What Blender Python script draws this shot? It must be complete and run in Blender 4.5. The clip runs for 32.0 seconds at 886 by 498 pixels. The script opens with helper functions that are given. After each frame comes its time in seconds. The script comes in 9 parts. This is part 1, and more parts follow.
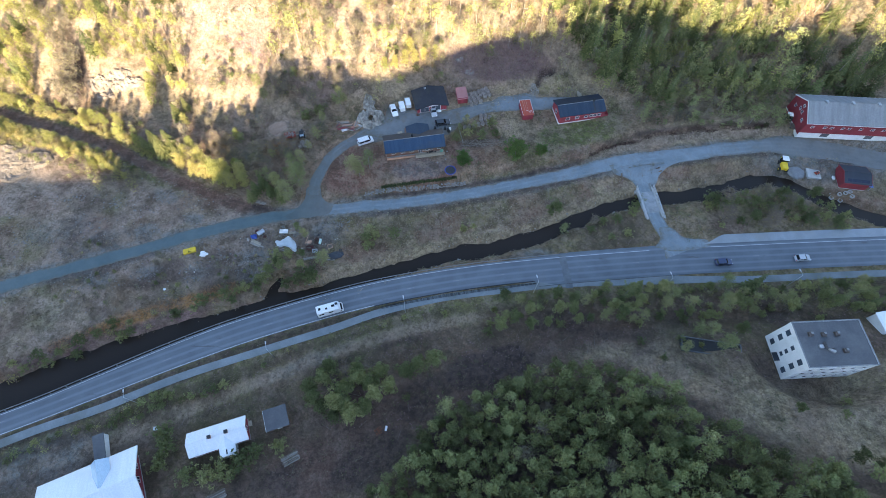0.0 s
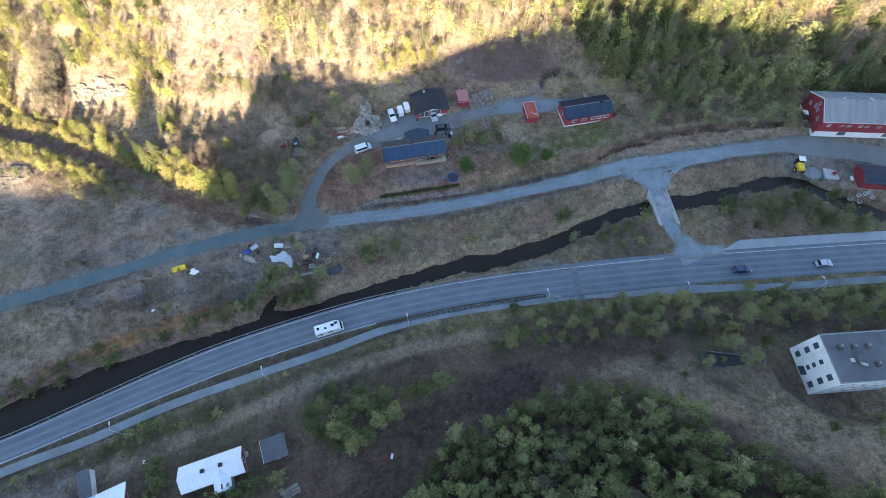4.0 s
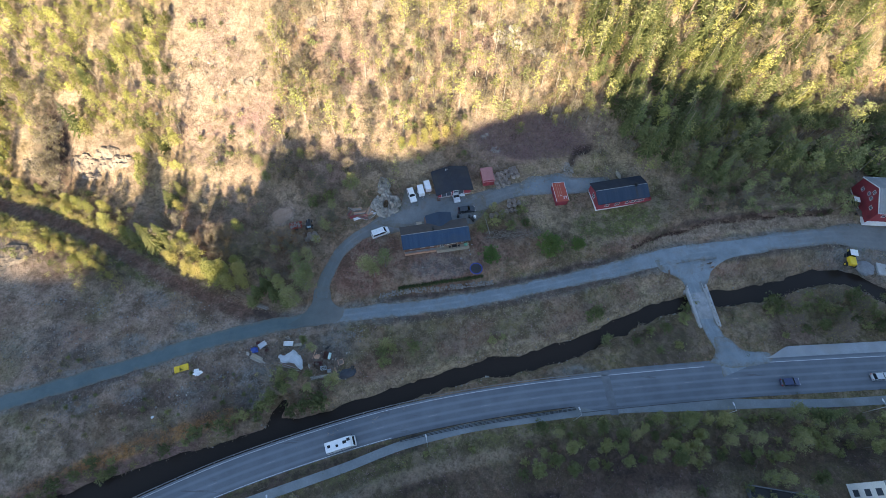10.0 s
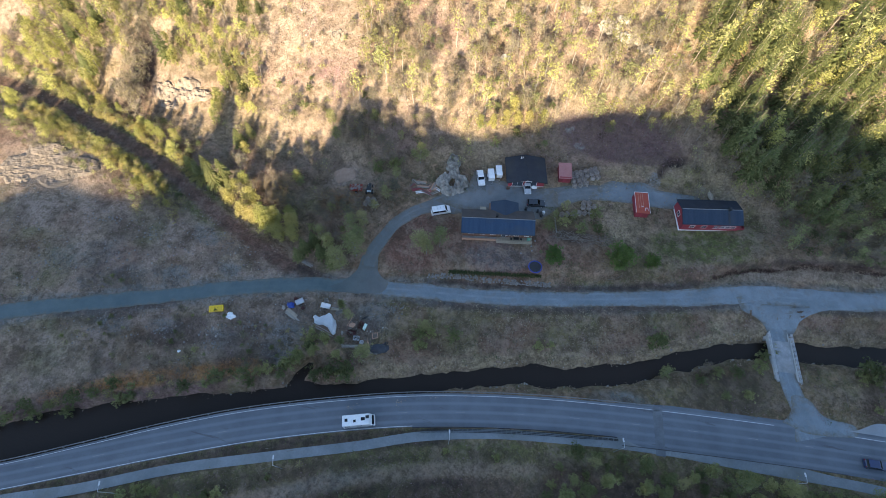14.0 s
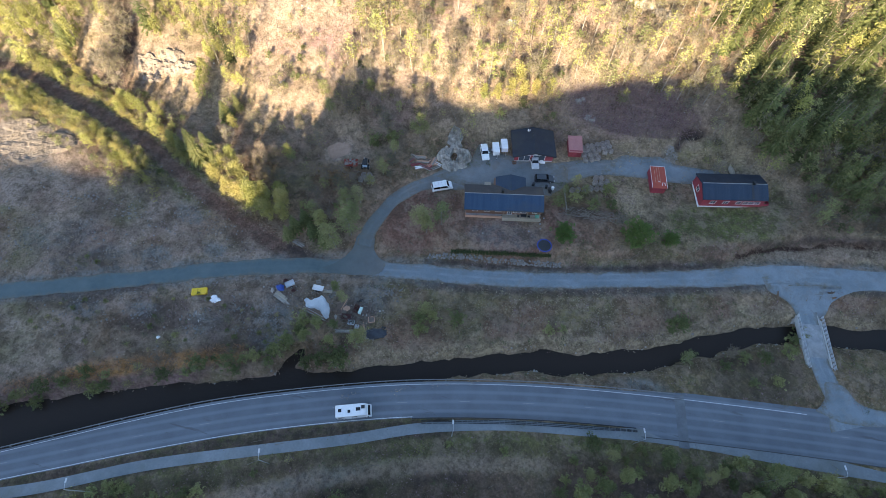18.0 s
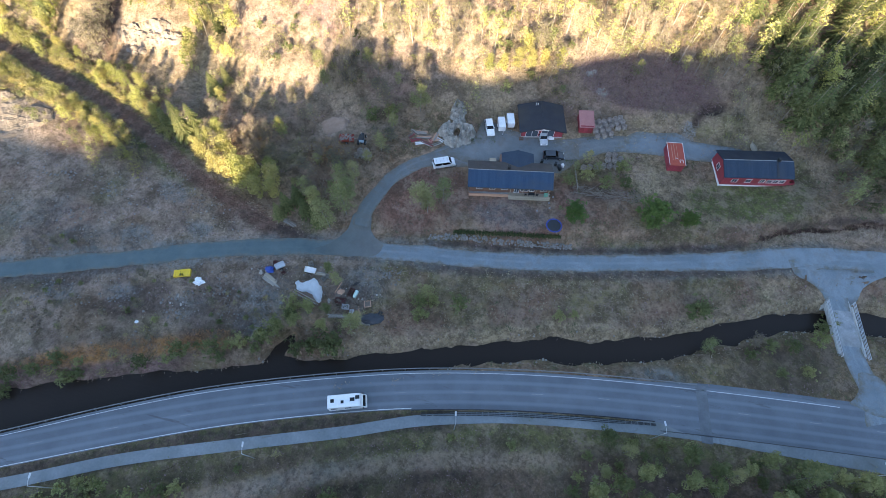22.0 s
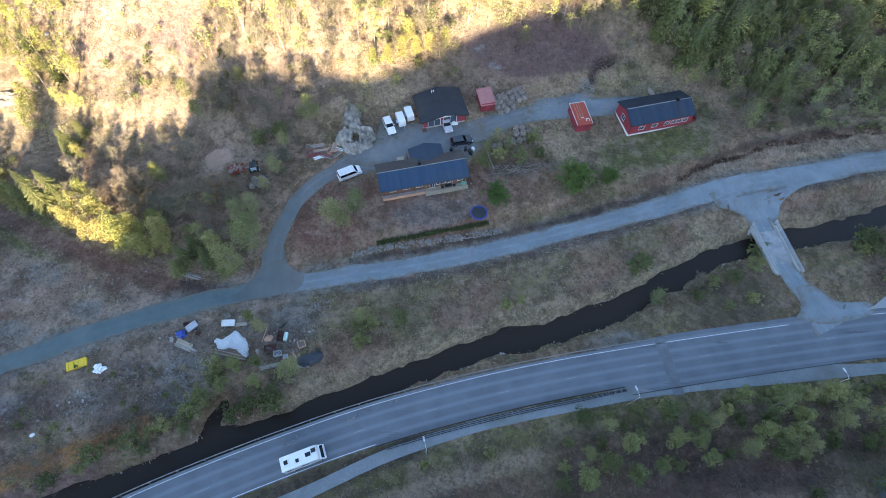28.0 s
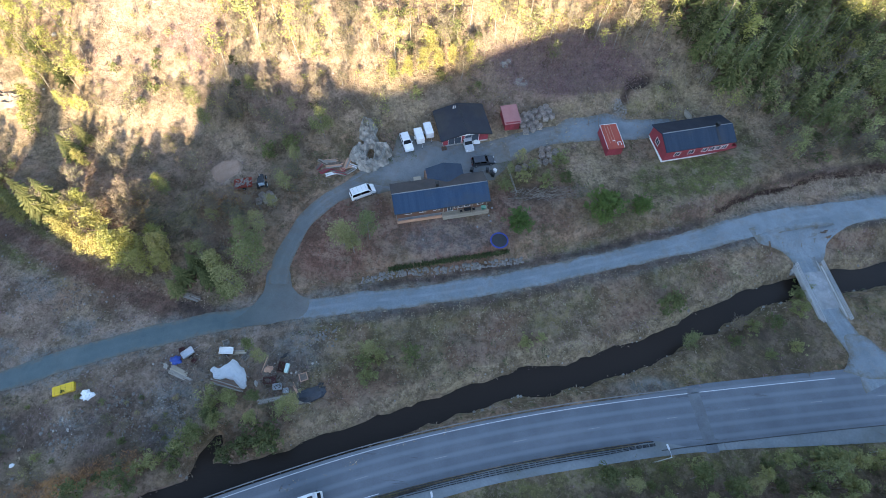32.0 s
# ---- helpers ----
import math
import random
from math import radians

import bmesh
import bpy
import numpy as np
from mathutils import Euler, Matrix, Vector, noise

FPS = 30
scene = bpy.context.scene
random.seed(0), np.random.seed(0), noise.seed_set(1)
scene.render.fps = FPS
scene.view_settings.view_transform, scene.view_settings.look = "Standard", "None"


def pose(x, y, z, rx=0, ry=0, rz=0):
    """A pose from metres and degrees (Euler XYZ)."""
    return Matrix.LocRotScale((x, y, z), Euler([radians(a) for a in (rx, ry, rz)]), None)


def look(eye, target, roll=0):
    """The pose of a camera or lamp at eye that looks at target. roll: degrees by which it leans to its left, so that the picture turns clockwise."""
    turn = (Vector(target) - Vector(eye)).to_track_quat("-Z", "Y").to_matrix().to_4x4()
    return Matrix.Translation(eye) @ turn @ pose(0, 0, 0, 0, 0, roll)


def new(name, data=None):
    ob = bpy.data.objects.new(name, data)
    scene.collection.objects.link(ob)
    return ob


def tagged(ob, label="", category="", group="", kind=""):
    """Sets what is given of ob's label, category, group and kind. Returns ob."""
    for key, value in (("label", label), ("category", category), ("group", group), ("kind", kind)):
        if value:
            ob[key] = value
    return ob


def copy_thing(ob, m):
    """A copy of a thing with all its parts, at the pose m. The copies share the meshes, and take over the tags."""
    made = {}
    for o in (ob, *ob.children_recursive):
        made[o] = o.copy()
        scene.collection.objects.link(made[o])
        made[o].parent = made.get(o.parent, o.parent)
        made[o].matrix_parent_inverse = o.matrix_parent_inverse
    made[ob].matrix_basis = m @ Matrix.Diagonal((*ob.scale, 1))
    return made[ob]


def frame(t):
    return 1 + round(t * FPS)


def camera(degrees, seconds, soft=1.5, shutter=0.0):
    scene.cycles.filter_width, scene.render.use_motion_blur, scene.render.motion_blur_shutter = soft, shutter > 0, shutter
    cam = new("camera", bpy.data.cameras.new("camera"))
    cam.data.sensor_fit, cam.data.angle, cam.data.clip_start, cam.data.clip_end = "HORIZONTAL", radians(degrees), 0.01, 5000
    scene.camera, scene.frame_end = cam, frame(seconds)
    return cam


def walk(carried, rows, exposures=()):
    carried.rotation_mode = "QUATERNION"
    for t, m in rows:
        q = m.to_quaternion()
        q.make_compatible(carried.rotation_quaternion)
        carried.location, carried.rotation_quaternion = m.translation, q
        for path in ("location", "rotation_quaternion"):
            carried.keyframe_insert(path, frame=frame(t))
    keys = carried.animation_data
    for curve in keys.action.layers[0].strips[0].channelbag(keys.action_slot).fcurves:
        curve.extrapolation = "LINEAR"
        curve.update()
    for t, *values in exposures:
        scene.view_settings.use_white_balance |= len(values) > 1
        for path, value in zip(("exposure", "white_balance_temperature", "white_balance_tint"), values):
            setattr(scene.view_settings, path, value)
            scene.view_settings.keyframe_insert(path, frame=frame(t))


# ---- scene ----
cam = camera(82.0, 32.0, soft=0.8)
METRES, EYE, TILT, LEAN, TURN = 88.0, 123.5, -62.0, -1.7, 0.0
ROWS = [
    (0.0, 0.0, 0.0, 0.0, 0.0, 0.0, -0.0),
    (0.5, -0.0018, 0.0141, -0.0066, -0.01, -0.09, 0.01),
    (1.0, -0.0038, 0.0289, -0.011, -0.11, -0.13, 0.25),
    (1.5, -0.006, 0.0425, -0.012, -0.21, -0.13, 0.46),
    (2.0, -0.0085, 0.0506, -0.0088, -0.3, -0.16, 0.64),
    (2.5, -0.0114, 0.0583, -0.0024, -0.4, -0.13, 0.9),
    (3.0, -0.0149, 0.0659, 0.0088, -0.42, -0.14, 0.98),
    (3.5, -0.0188, 0.074, 0.0217, -0.42, -0.09, 1.02),
    (5.5, -0.0351, 0.103, 0.1077, -0.46, -0.07, 1.32),
    (6.0, -0.0394, 0.1114, 0.1338, -0.49, -0.03, 1.37),
    (6.5, -0.0434, 0.1206, 0.1606, -0.5, 0.04, 1.38),
    (7.0, -0.0465, 0.1306, 0.1904, -0.47, 0.03, 1.41),
    (7.5, -0.0501, 0.1419, 0.2199, -0.48, 0.04, 1.42),
    (8.0, -0.0534, 0.1519, 0.2468, -0.5, 0.08, 1.4),
    (8.5, -0.0554, 0.1595, 0.2677, -0.47, 0.02, 1.39),
    (9.0, -0.0579, 0.1681, 0.2871, -0.46, 0.04, 1.38),
    (9.5, -0.0599, 0.1766, 0.3032, -0.42, 0.11, 1.35),
    (10.0, -0.0619, 0.1903, 0.3132, 0.43, 0.17, -0.23),
    (10.5, -0.0698, 0.2069, 0.3089, 3.13, 0.24, -5.26),
    (11.0, -0.0819, 0.2247, 0.2989, 5.9, 0.09, -10.59),
    (11.5, -0.085, 0.2386, 0.2902, 6.25, 0.04, -11.27),
    (12.0, -0.0826, 0.2456, 0.2879, 6.62, -0.13, -11.75),
    (12.5, -0.0836, 0.2526, 0.2831, 7.26, -0.25, -12.87),
    (13.0, -0.0849, 0.2645, 0.2767, 7.97, -0.4, -14.18),
    (13.5, -0.0826, 0.2756, 0.2715, 7.67, -0.41, -13.61),
    (14.0, -0.0808, 0.2876, 0.2639, 6.17, -0.15, -11.01),
    (14.5, -0.0813, 0.3002, 0.2575, 6.05, -0.15, -10.81),
    (16.5, -0.0857, 0.3541, 0.2198, 5.98, 0.27, -10.78),
    (17.0, -0.0869, 0.3662, 0.2159, 6.01, 0.04, -10.75),
    (17.5, -0.0869, 0.3783, 0.2122, 6.06, -0.08, -10.76),
    (18.0, -0.0862, 0.3901, 0.2087, 6.15, -0.19, -10.77),
    (18.5, -0.0885, 0.4008, 0.2064, 6.11, -0.34, -10.78),
    (19.0, -0.0864, 0.4113, 0.2039, 6.23, -0.44, -10.8),
    (19.5, -0.0885, 0.4233, 0.1924, 6.15, -0.19, -10.81),
    (20.0, -0.0895, 0.4342, 0.1876, 6.19, -0.24, -10.86),
    (20.5, -0.0891, 0.4451, 0.1823, 6.23, -0.27, -10.92),
    (21.0, -0.0895, 0.456, 0.1769, 6.22, -0.28, -10.97),
    (21.5, -0.0899, 0.4674, 0.1713, 6.22, -0.31, -10.96),
    (22.0, -0.0904, 0.4796, 0.165, 6.22, -0.34, -10.94),
    (22.5, -0.0907, 0.4908, 0.1603, 6.22, -0.4, -10.95),
    (23.0, -0.0904, 0.5018, 0.1552, 6.21, -0.43, -10.96),
    (23.5, -0.0898, 0.5125, 0.1501, 6.19, -0.43, -11.0),
    (24.0, -0.0902, 0.5241, 0.1449, 6.16, -0.44, -11.0),
    (24.5, -0.0916, 0.5322, 0.1423, 6.16, -0.55, -11.08),
    (25.0, -0.0929, 0.5357, 0.1407, 6.39, -0.61, -11.4),
    (25.5, -0.0943, 0.5387, 0.142, 6.42, -0.66, -11.49),
    (26.0, -0.0955, 0.5432, 0.1464, 6.34, -0.58, -11.36),
    (26.5, -0.0802, 0.5428, 0.1535, -0.1, -0.23, 0.63),
    (28.5, -0.0835, 0.5703, 0.1994, -1.24, 0.08, 2.57),
    (29.0, -0.0839, 0.5793, 0.2172, -1.01, 0.14, 2.17),
    (29.5, -0.0844, 0.5871, 0.2358, -0.87, 0.18, 1.9),
    (30.0, -0.0854, 0.5922, 0.2505, -0.7, 0.31, 1.52),
    (30.5, -0.0872, 0.5977, 0.2546, -0.45, 0.41, 1.0),
    (31.0, -0.0897, 0.6104, 0.2511, -0.19, 0.44, 0.52),
    (31.5, -0.0914, 0.6244, 0.2442, -0.01, 0.44, 0.29),
    (32.0, -0.0913, 0.638, 0.236, 0.02, 0.41, 0.25),
]
EXPOSURES = [(0.0, 2.86, 7000.0, 12.0), (3.5, 2.84, 7000.0, 12.0), (6.0, 2.80, 7000.0, 12.0), (7.0, 2.66, 7000.0, 12.0), (9.0, 2.42, 7000.0, 12.0), (13.0, 2.32, 7000.0, 12.0), (20.0, 2.62, 7000.0, 12.0), (26.0, 2.95, 7000.0, 12.0), (29.0, 2.88, 7000.0, 12.0), (32.0, 2.82, 7000.0, 12.0)]
walk(cam, [(t, pose(0, 0, EYE, TILT, LEAN, TURN) @ pose(METRES * x, METRES * y, METRES * z, 90 + pitch, roll, yaw)) for t, x, y, z, yaw, pitch, roll in ROWS], EXPOSURES)

# ---- world, sun ----
SUN_EL, SUN_AZ = 15.5, 4.0          # elevation, and degrees by which the shadows lean east of north
world = bpy.data.worlds.new("sky")
scene.world = world
world.use_nodes = True
wn = world.node_tree.nodes
sky = wn.new("ShaderNodeTexSky")
sky.sky_type, sky.sun_disc = "NISHITA", False
sky.sun_elevation, sky.sun_rotation = radians(SUN_EL), radians(180.0 + SUN_AZ)
sky.air_density, sky.dust_density, sky.ozone_density = 1.0, 0.5, 2.5
wn["Background"].inputs["Strength"].default_value = 0.10
world.node_tree.links.new(sky.outputs["Color"], wn["Background"].inputs["Color"])
sun = new("sun", bpy.data.lights.new("sun", "SUN"))
sun.data.energy, sun.data.angle, sun.data.color = 4.3, radians(0.55), (1.0, 0.875, 0.635)
sun.matrix_world = look((0, 0, 0), (math.sin(radians(SUN_AZ)) * math.cos(radians(SUN_EL)), math.cos(radians(SUN_AZ)) * math.cos(radians(SUN_EL)), -math.sin(radians(SUN_EL))))

# ---- small helpers ----


def nodes_of(name):
    m = bpy.data.materials.new(name)
    m.use_nodes = True
    return m, m.node_tree.nodes, m.node_tree.links, m.node_tree.nodes["Principled BSDF"]


def add(nodes, kind, **values):
    n = nodes.new(kind)
    for key, value in values.items():
        n.inputs[key].default_value = value
    return n


def mixer(nodes, links, fac, a, b, blend="MIX"):
    """Mix two colours (sockets or tuples) by a factor (socket or number)."""
    n = nodes.new("ShaderNodeMix")
    n.data_type, n.blend_type = "RGBA", blend
    for socket, value in ((n.inputs["Factor"], fac), (n.inputs[6], a), (n.inputs[7], b)):
        if isinstance(value, (int, float)):
            socket.default_value = value
        elif isinstance(value, tuple):
            socket.default_value = (*value, 1.0)
        else:
            links.new(value, socket)
    return n.outputs[2]


def math_node(nodes, links, op, a, b=0.0, clamp=False):
    n = nodes.new("ShaderNodeMath")
    n.operation, n.use_clamp = op, clamp
    for socket, value in zip(n.inputs, (a, b)):
        if isinstance(value, (int, float)):
            socket.default_value = value
        else:
            links.new(value, socket)
    return n.outputs[0]


def grain(nodes, links, scale, detail=4.0, rough=0.6, lo=0.35, hi=0.65, coord="Object", stretch=None):
    """Noise between 0 and 1, its contrast stretched between lo and hi."""
    tc = nodes.new("ShaderNodeTexCoord")
    source = tc.outputs[coord]
    if stretch:
        mp = nodes.new("ShaderNodeMapping")
        mp.inputs["Scale"].default_value = stretch
        links.new(source, mp.inputs["Vector"])
        source = mp.outputs["Vector"]
    n = add(nodes, "ShaderNodeTexNoise", Scale=scale, Detail=detail, Roughness=rough)
    links.new(source, n.inputs["Vector"])
    r = add(nodes, "ShaderNodeMapRange")
    r.inputs["From Min"].default_value, r.inputs["From Max"].default_value = lo, hi
    links.new(n.outputs["Fac"], r.inputs["Value"])
    return r.outputs["Result"]


def surface(name, a, b, scale=1.0, rough=0.8, metal=0.0, bump=0.0, bump_scale=8.0, dirt=None, spread=0.0, stretch=None, coord="Object", spec=0.5):
    """A material between two colours, in patches of 1 / scale metres, with fine relief, dirt and a spread of brightness from piece to piece."""
    m, n, l, p = nodes_of(name)
    col = mixer(n, l, grain(n, l, scale, coord=coord, stretch=stretch), a, b)
    fine = grain(n, l, scale * 9.0, 2.0, coord=coord, lo=0.3, hi=0.7)
    col = mixer(n, l, math_node(n, l, "MULTIPLY", fine, 0.35), col, tuple(0.6 * v for v in a))
    if dirt:
        col = mixer(n, l, math_node(n, l, "MULTIPLY", grain(n, l, scale * 0.37, 6.0, lo=0.48, hi=0.7, coord=coord), 0.7), col, dirt)
    if spread:
        info = n.new("ShaderNodeObjectInfo")
        h = add(n, "ShaderNodeHueSaturation")
        l.new(col, h.inputs["Color"])
        v = math_node(n, l, "MULTIPLY_ADD", info.outputs["Random"], spread)
        v.node.inputs[2].default_value = 1.0 - spread / 2
        l.new(v, h.inputs["Value"])
        col = h.outputs["Color"]
    l.new(col, p.inputs["Base Color"])
    p.inputs["Roughness"].default_value, p.inputs["Metallic"].default_value = rough, metal
    p.inputs["Specular IOR Level"].default_value = spec
    if bump:
        b_ = add(n, "ShaderNodeBump", Strength=0.6, Distance=bump)
        l.new(grain(n, l, bump_scale, 4.0, lo=0.2, hi=0.8, coord=coord, stretch=stretch), b_.inputs["Height"])
        l.new(b_.outputs["Normal"], p.inputs["Normal"])
    return m


def leaf(name, a, b, thin=0.35, spread=0.5):
    """Leaves: colour varies from leaf to leaf and tree to tree, and some light goes through."""
    m, n, l, p = nodes_of(name)
    geo, info = n.new("ShaderNodeNewGeometry"), n.new("ShaderNodeObjectInfo")
    col = mixer(n, l, geo.outputs["Random Per Island"], a, b)
    h = add(n, "ShaderNodeHueSaturation")
    l.new(col, h.inputs["Color"])
    v = math_node(n, l, "MULTIPLY_ADD", info.outputs["Random"], spread)
    v.node.inputs[2].default_value = 1.0 - spread / 2
    tone = n.new("ShaderNodeAttribute")
    tone.attribute_name = "tone"
    l.new(math_node(n, l, "ADD", v, tone.outputs["Fac"]), h.inputs["Value"])
    hu = math_node(n, l, "MULTIPLY_ADD", info.outputs["Random"], -0.05)
    hu.node.inputs[2].default_value = 0.525
    l.new(hu, h.inputs["Hue"])
    l.new(h.outputs["Color"], p.inputs["Base Color"])
    p.inputs["Roughness"].default_value, p.inputs["Specular IOR Level"].default_value = 0.7, 0.2
    if thin:
        tr = n.new("ShaderNodeBsdfTranslucent")
        l.new(h.outputs["Color"], tr.inputs["Color"])
        mx = n.new("ShaderNodeMixShader")
        mx.inputs[0].default_value = thin
        l.new(p.outputs[0], mx.inputs[1])
        l.new(tr.outputs[0], mx.inputs[2])
        l.new(mx.outputs[0], n["Material Output"].inputs["Surface"])
    return m


def mesh_from(name, verts, faces, material, smooth=False):
    me = bpy.data.meshes.new(name)
    me.from_pydata([tuple(v) for v in verts] if not isinstance(verts, np.ndarray) else verts.tolist(), [], faces if isinstance(faces, list) else faces.tolist())
    for m in (material if isinstance(material, (list, tuple)) else [material]):
        me.materials.append(m)
    if smooth:
        me.polygons.foreach_set("use_smooth", [True] * len(me.polygons))
    me.update()
    return me


def part(name, data, parent, m=None, label=""):
    """Links a mesh as one object under a thing or a part."""
    ob = new(name, data)
    ob.parent = parent
    if m is not None:
        ob.matrix_basis = m
    return tagged(ob, label)


def thing(name, m, label, category, group="", kind=""):
    """An empty at a thing's base that carries its parts."""
    ob = new(name)
    ob.empty_display_size = 0.3
    ob.matrix_basis = m
    return tagged(ob, label, category, group, kind)


def boxes(bm, *specs):
    """Adds boxes (x0, x1, y0, y1, z0, z1) to a bmesh."""
    for x0, x1, y0, y1, z0, z1 in specs:
        vs = [bm.verts.new(c) for c in ((x0, y0, z0), (x1, y0, z0), (x1, y1, z0), (x0, y1, z0), (x0, y0, z1), (x1, y0, z1), (x1, y1, z1), (x0, y1, z1))]
        for f in ((3, 2, 1, 0), (4, 5, 6, 7), (0, 1, 5, 4), (1, 2, 6, 5), (2, 3, 7, 6), (3, 0, 4, 7)):
            bm.faces.new([vs[i] for i in f])
    return bm


def done(name, bm, material, bevel=0.0, smooth=False):
    """Turns a bmesh into mesh data, its edges rounded by bevel metres."""
    if bevel:
        bmesh.ops.bevel(bm, geom=bm.edges[:], offset=bevel, segments=1, affect="EDGES", profile=0.5)
    me = bpy.data.meshes.new(name)
    bmesh.ops.recalc_face_normals(bm, faces=bm.faces[:])
    bm.to_mesh(me)
    bm.free()
    for m in (material if isinstance(material, (list, tuple)) else [material]):
        me.materials.append(m)
    if smooth:
        me.polygons.foreach_set("use_smooth", [True] * len(me.polygons))
    return me


def box_mesh(name, size, material, bevel=0.0, low=True):
    """A box of that size, standing on z = 0 (low) or about the origin."""
    x, y, z = size
    return done(name, boxes(bmesh.new(), (-x / 2, x / 2, -y / 2, y / 2, 0 if low else -z / 2, z if low else z / 2)), material, bevel)


def tube_mesh(name, points, radii, sides, material, smooth=True):
    """A tapered tube along points."""
    verts, faces = tube(points, radii, sides)
    return mesh_from(name, verts, faces, material, smooth)


def tube(points, radii, sides, base=0):
    verts, faces = [], []
    points = [Vector(p) for p in points]
    for i, p in enumerate(points):
        way = (points[min(i + 1, len(points) - 1)] - points[max(i - 1, 0)]).normalized()
        q = way.to_track_quat("Z", "Y")
        for k in range(sides):
            a = 2 * math.pi * k / sides
            verts.append(p + q @ Vector((math.cos(a) * radii[i], math.sin(a) * radii[i], 0)))
    for i in range(len(points) - 1):
        for k in range(sides):
            a, b = base + i * sides + k, base + i * sides + (k + 1) % sides
            faces.append((a, b, b + sides, a + sides))
    faces.append(tuple(base + (len(points) - 1) * sides + k for k in range(sides)))
    faces.append(tuple(base + k for k in reversed(range(sides))))
    return verts, faces

# ---- materials of the ground and roads ----
asphalt, an, al, ap = nodes_of("asphalt")
col = mixer(an, al, grain(an, al, 0.22, 5.0), (0.090, 0.107, 0.128), (0.122, 0.141, 0.166))
col = mixer(an, al, math_node(an, al, "MULTIPLY", grain(an, al, 6.0, 2.0), 0.35), col, (0.09, 0.092, 0.095))
# wheel tracks: the way across the road is stored on its vertices, in metres
track = an.new("ShaderNodeAttribute")
track.attribute_name = "across"
wave = math_node(an, al, "COSINE", math_node(an, al, "MULTIPLY", track.outputs["Fac"], 3.5))
col = mixer(an, al, math_node(an, al, "MULTIPLY", math_node(an, al, "MAXIMUM", wave, 0.0), 0.45), col, (0.178, 0.20, 0.228))
col = mixer(an, al, math_node(an, al, "MULTIPLY", grain(an, al, 0.9, 8.0, 0.7, 0.62, 0.66, stretch=(0.12, 1.0, 1.0)), 0.6), col, (0.06, 0.06, 0.062))
al.new(col, ap.inputs["Base Color"])
ap.inputs["Roughness"].default_value = 0.75
path_asphalt = surface("path_asphalt", (0.155, 0.178, 0.19), (0.21, 0.232, 0.245), 0.3, 0.8, dirt=(0.11, 0.115, 0.10))
patch_asphalt = surface("patch_asphalt", (0.105, 0.118, 0.132), (0.15, 0.165, 0.18), 0.5, 0.85, dirt=(0.12, 0.12, 0.12))
dark_asphalt = surface("dark_asphalt", (0.05, 0.05, 0.052), (0.07, 0.07, 0.072), 0.8, 0.8)
stop_paving = surface("stop_paving", (0.24, 0.262, 0.285), (0.30, 0.325, 0.35), 0.4, 0.85, dirt=(0.25, 0.25, 0.24))
dash_paint = surface("dash_paint", (0.27, 0.275, 0.28), (0.20, 0.205, 0.21), 3.0, 0.8)
line_paint = surface("line_paint", (0.62, 0.63, 0.64), (0.45, 0.46, 0.47), 2.5, 0.7)


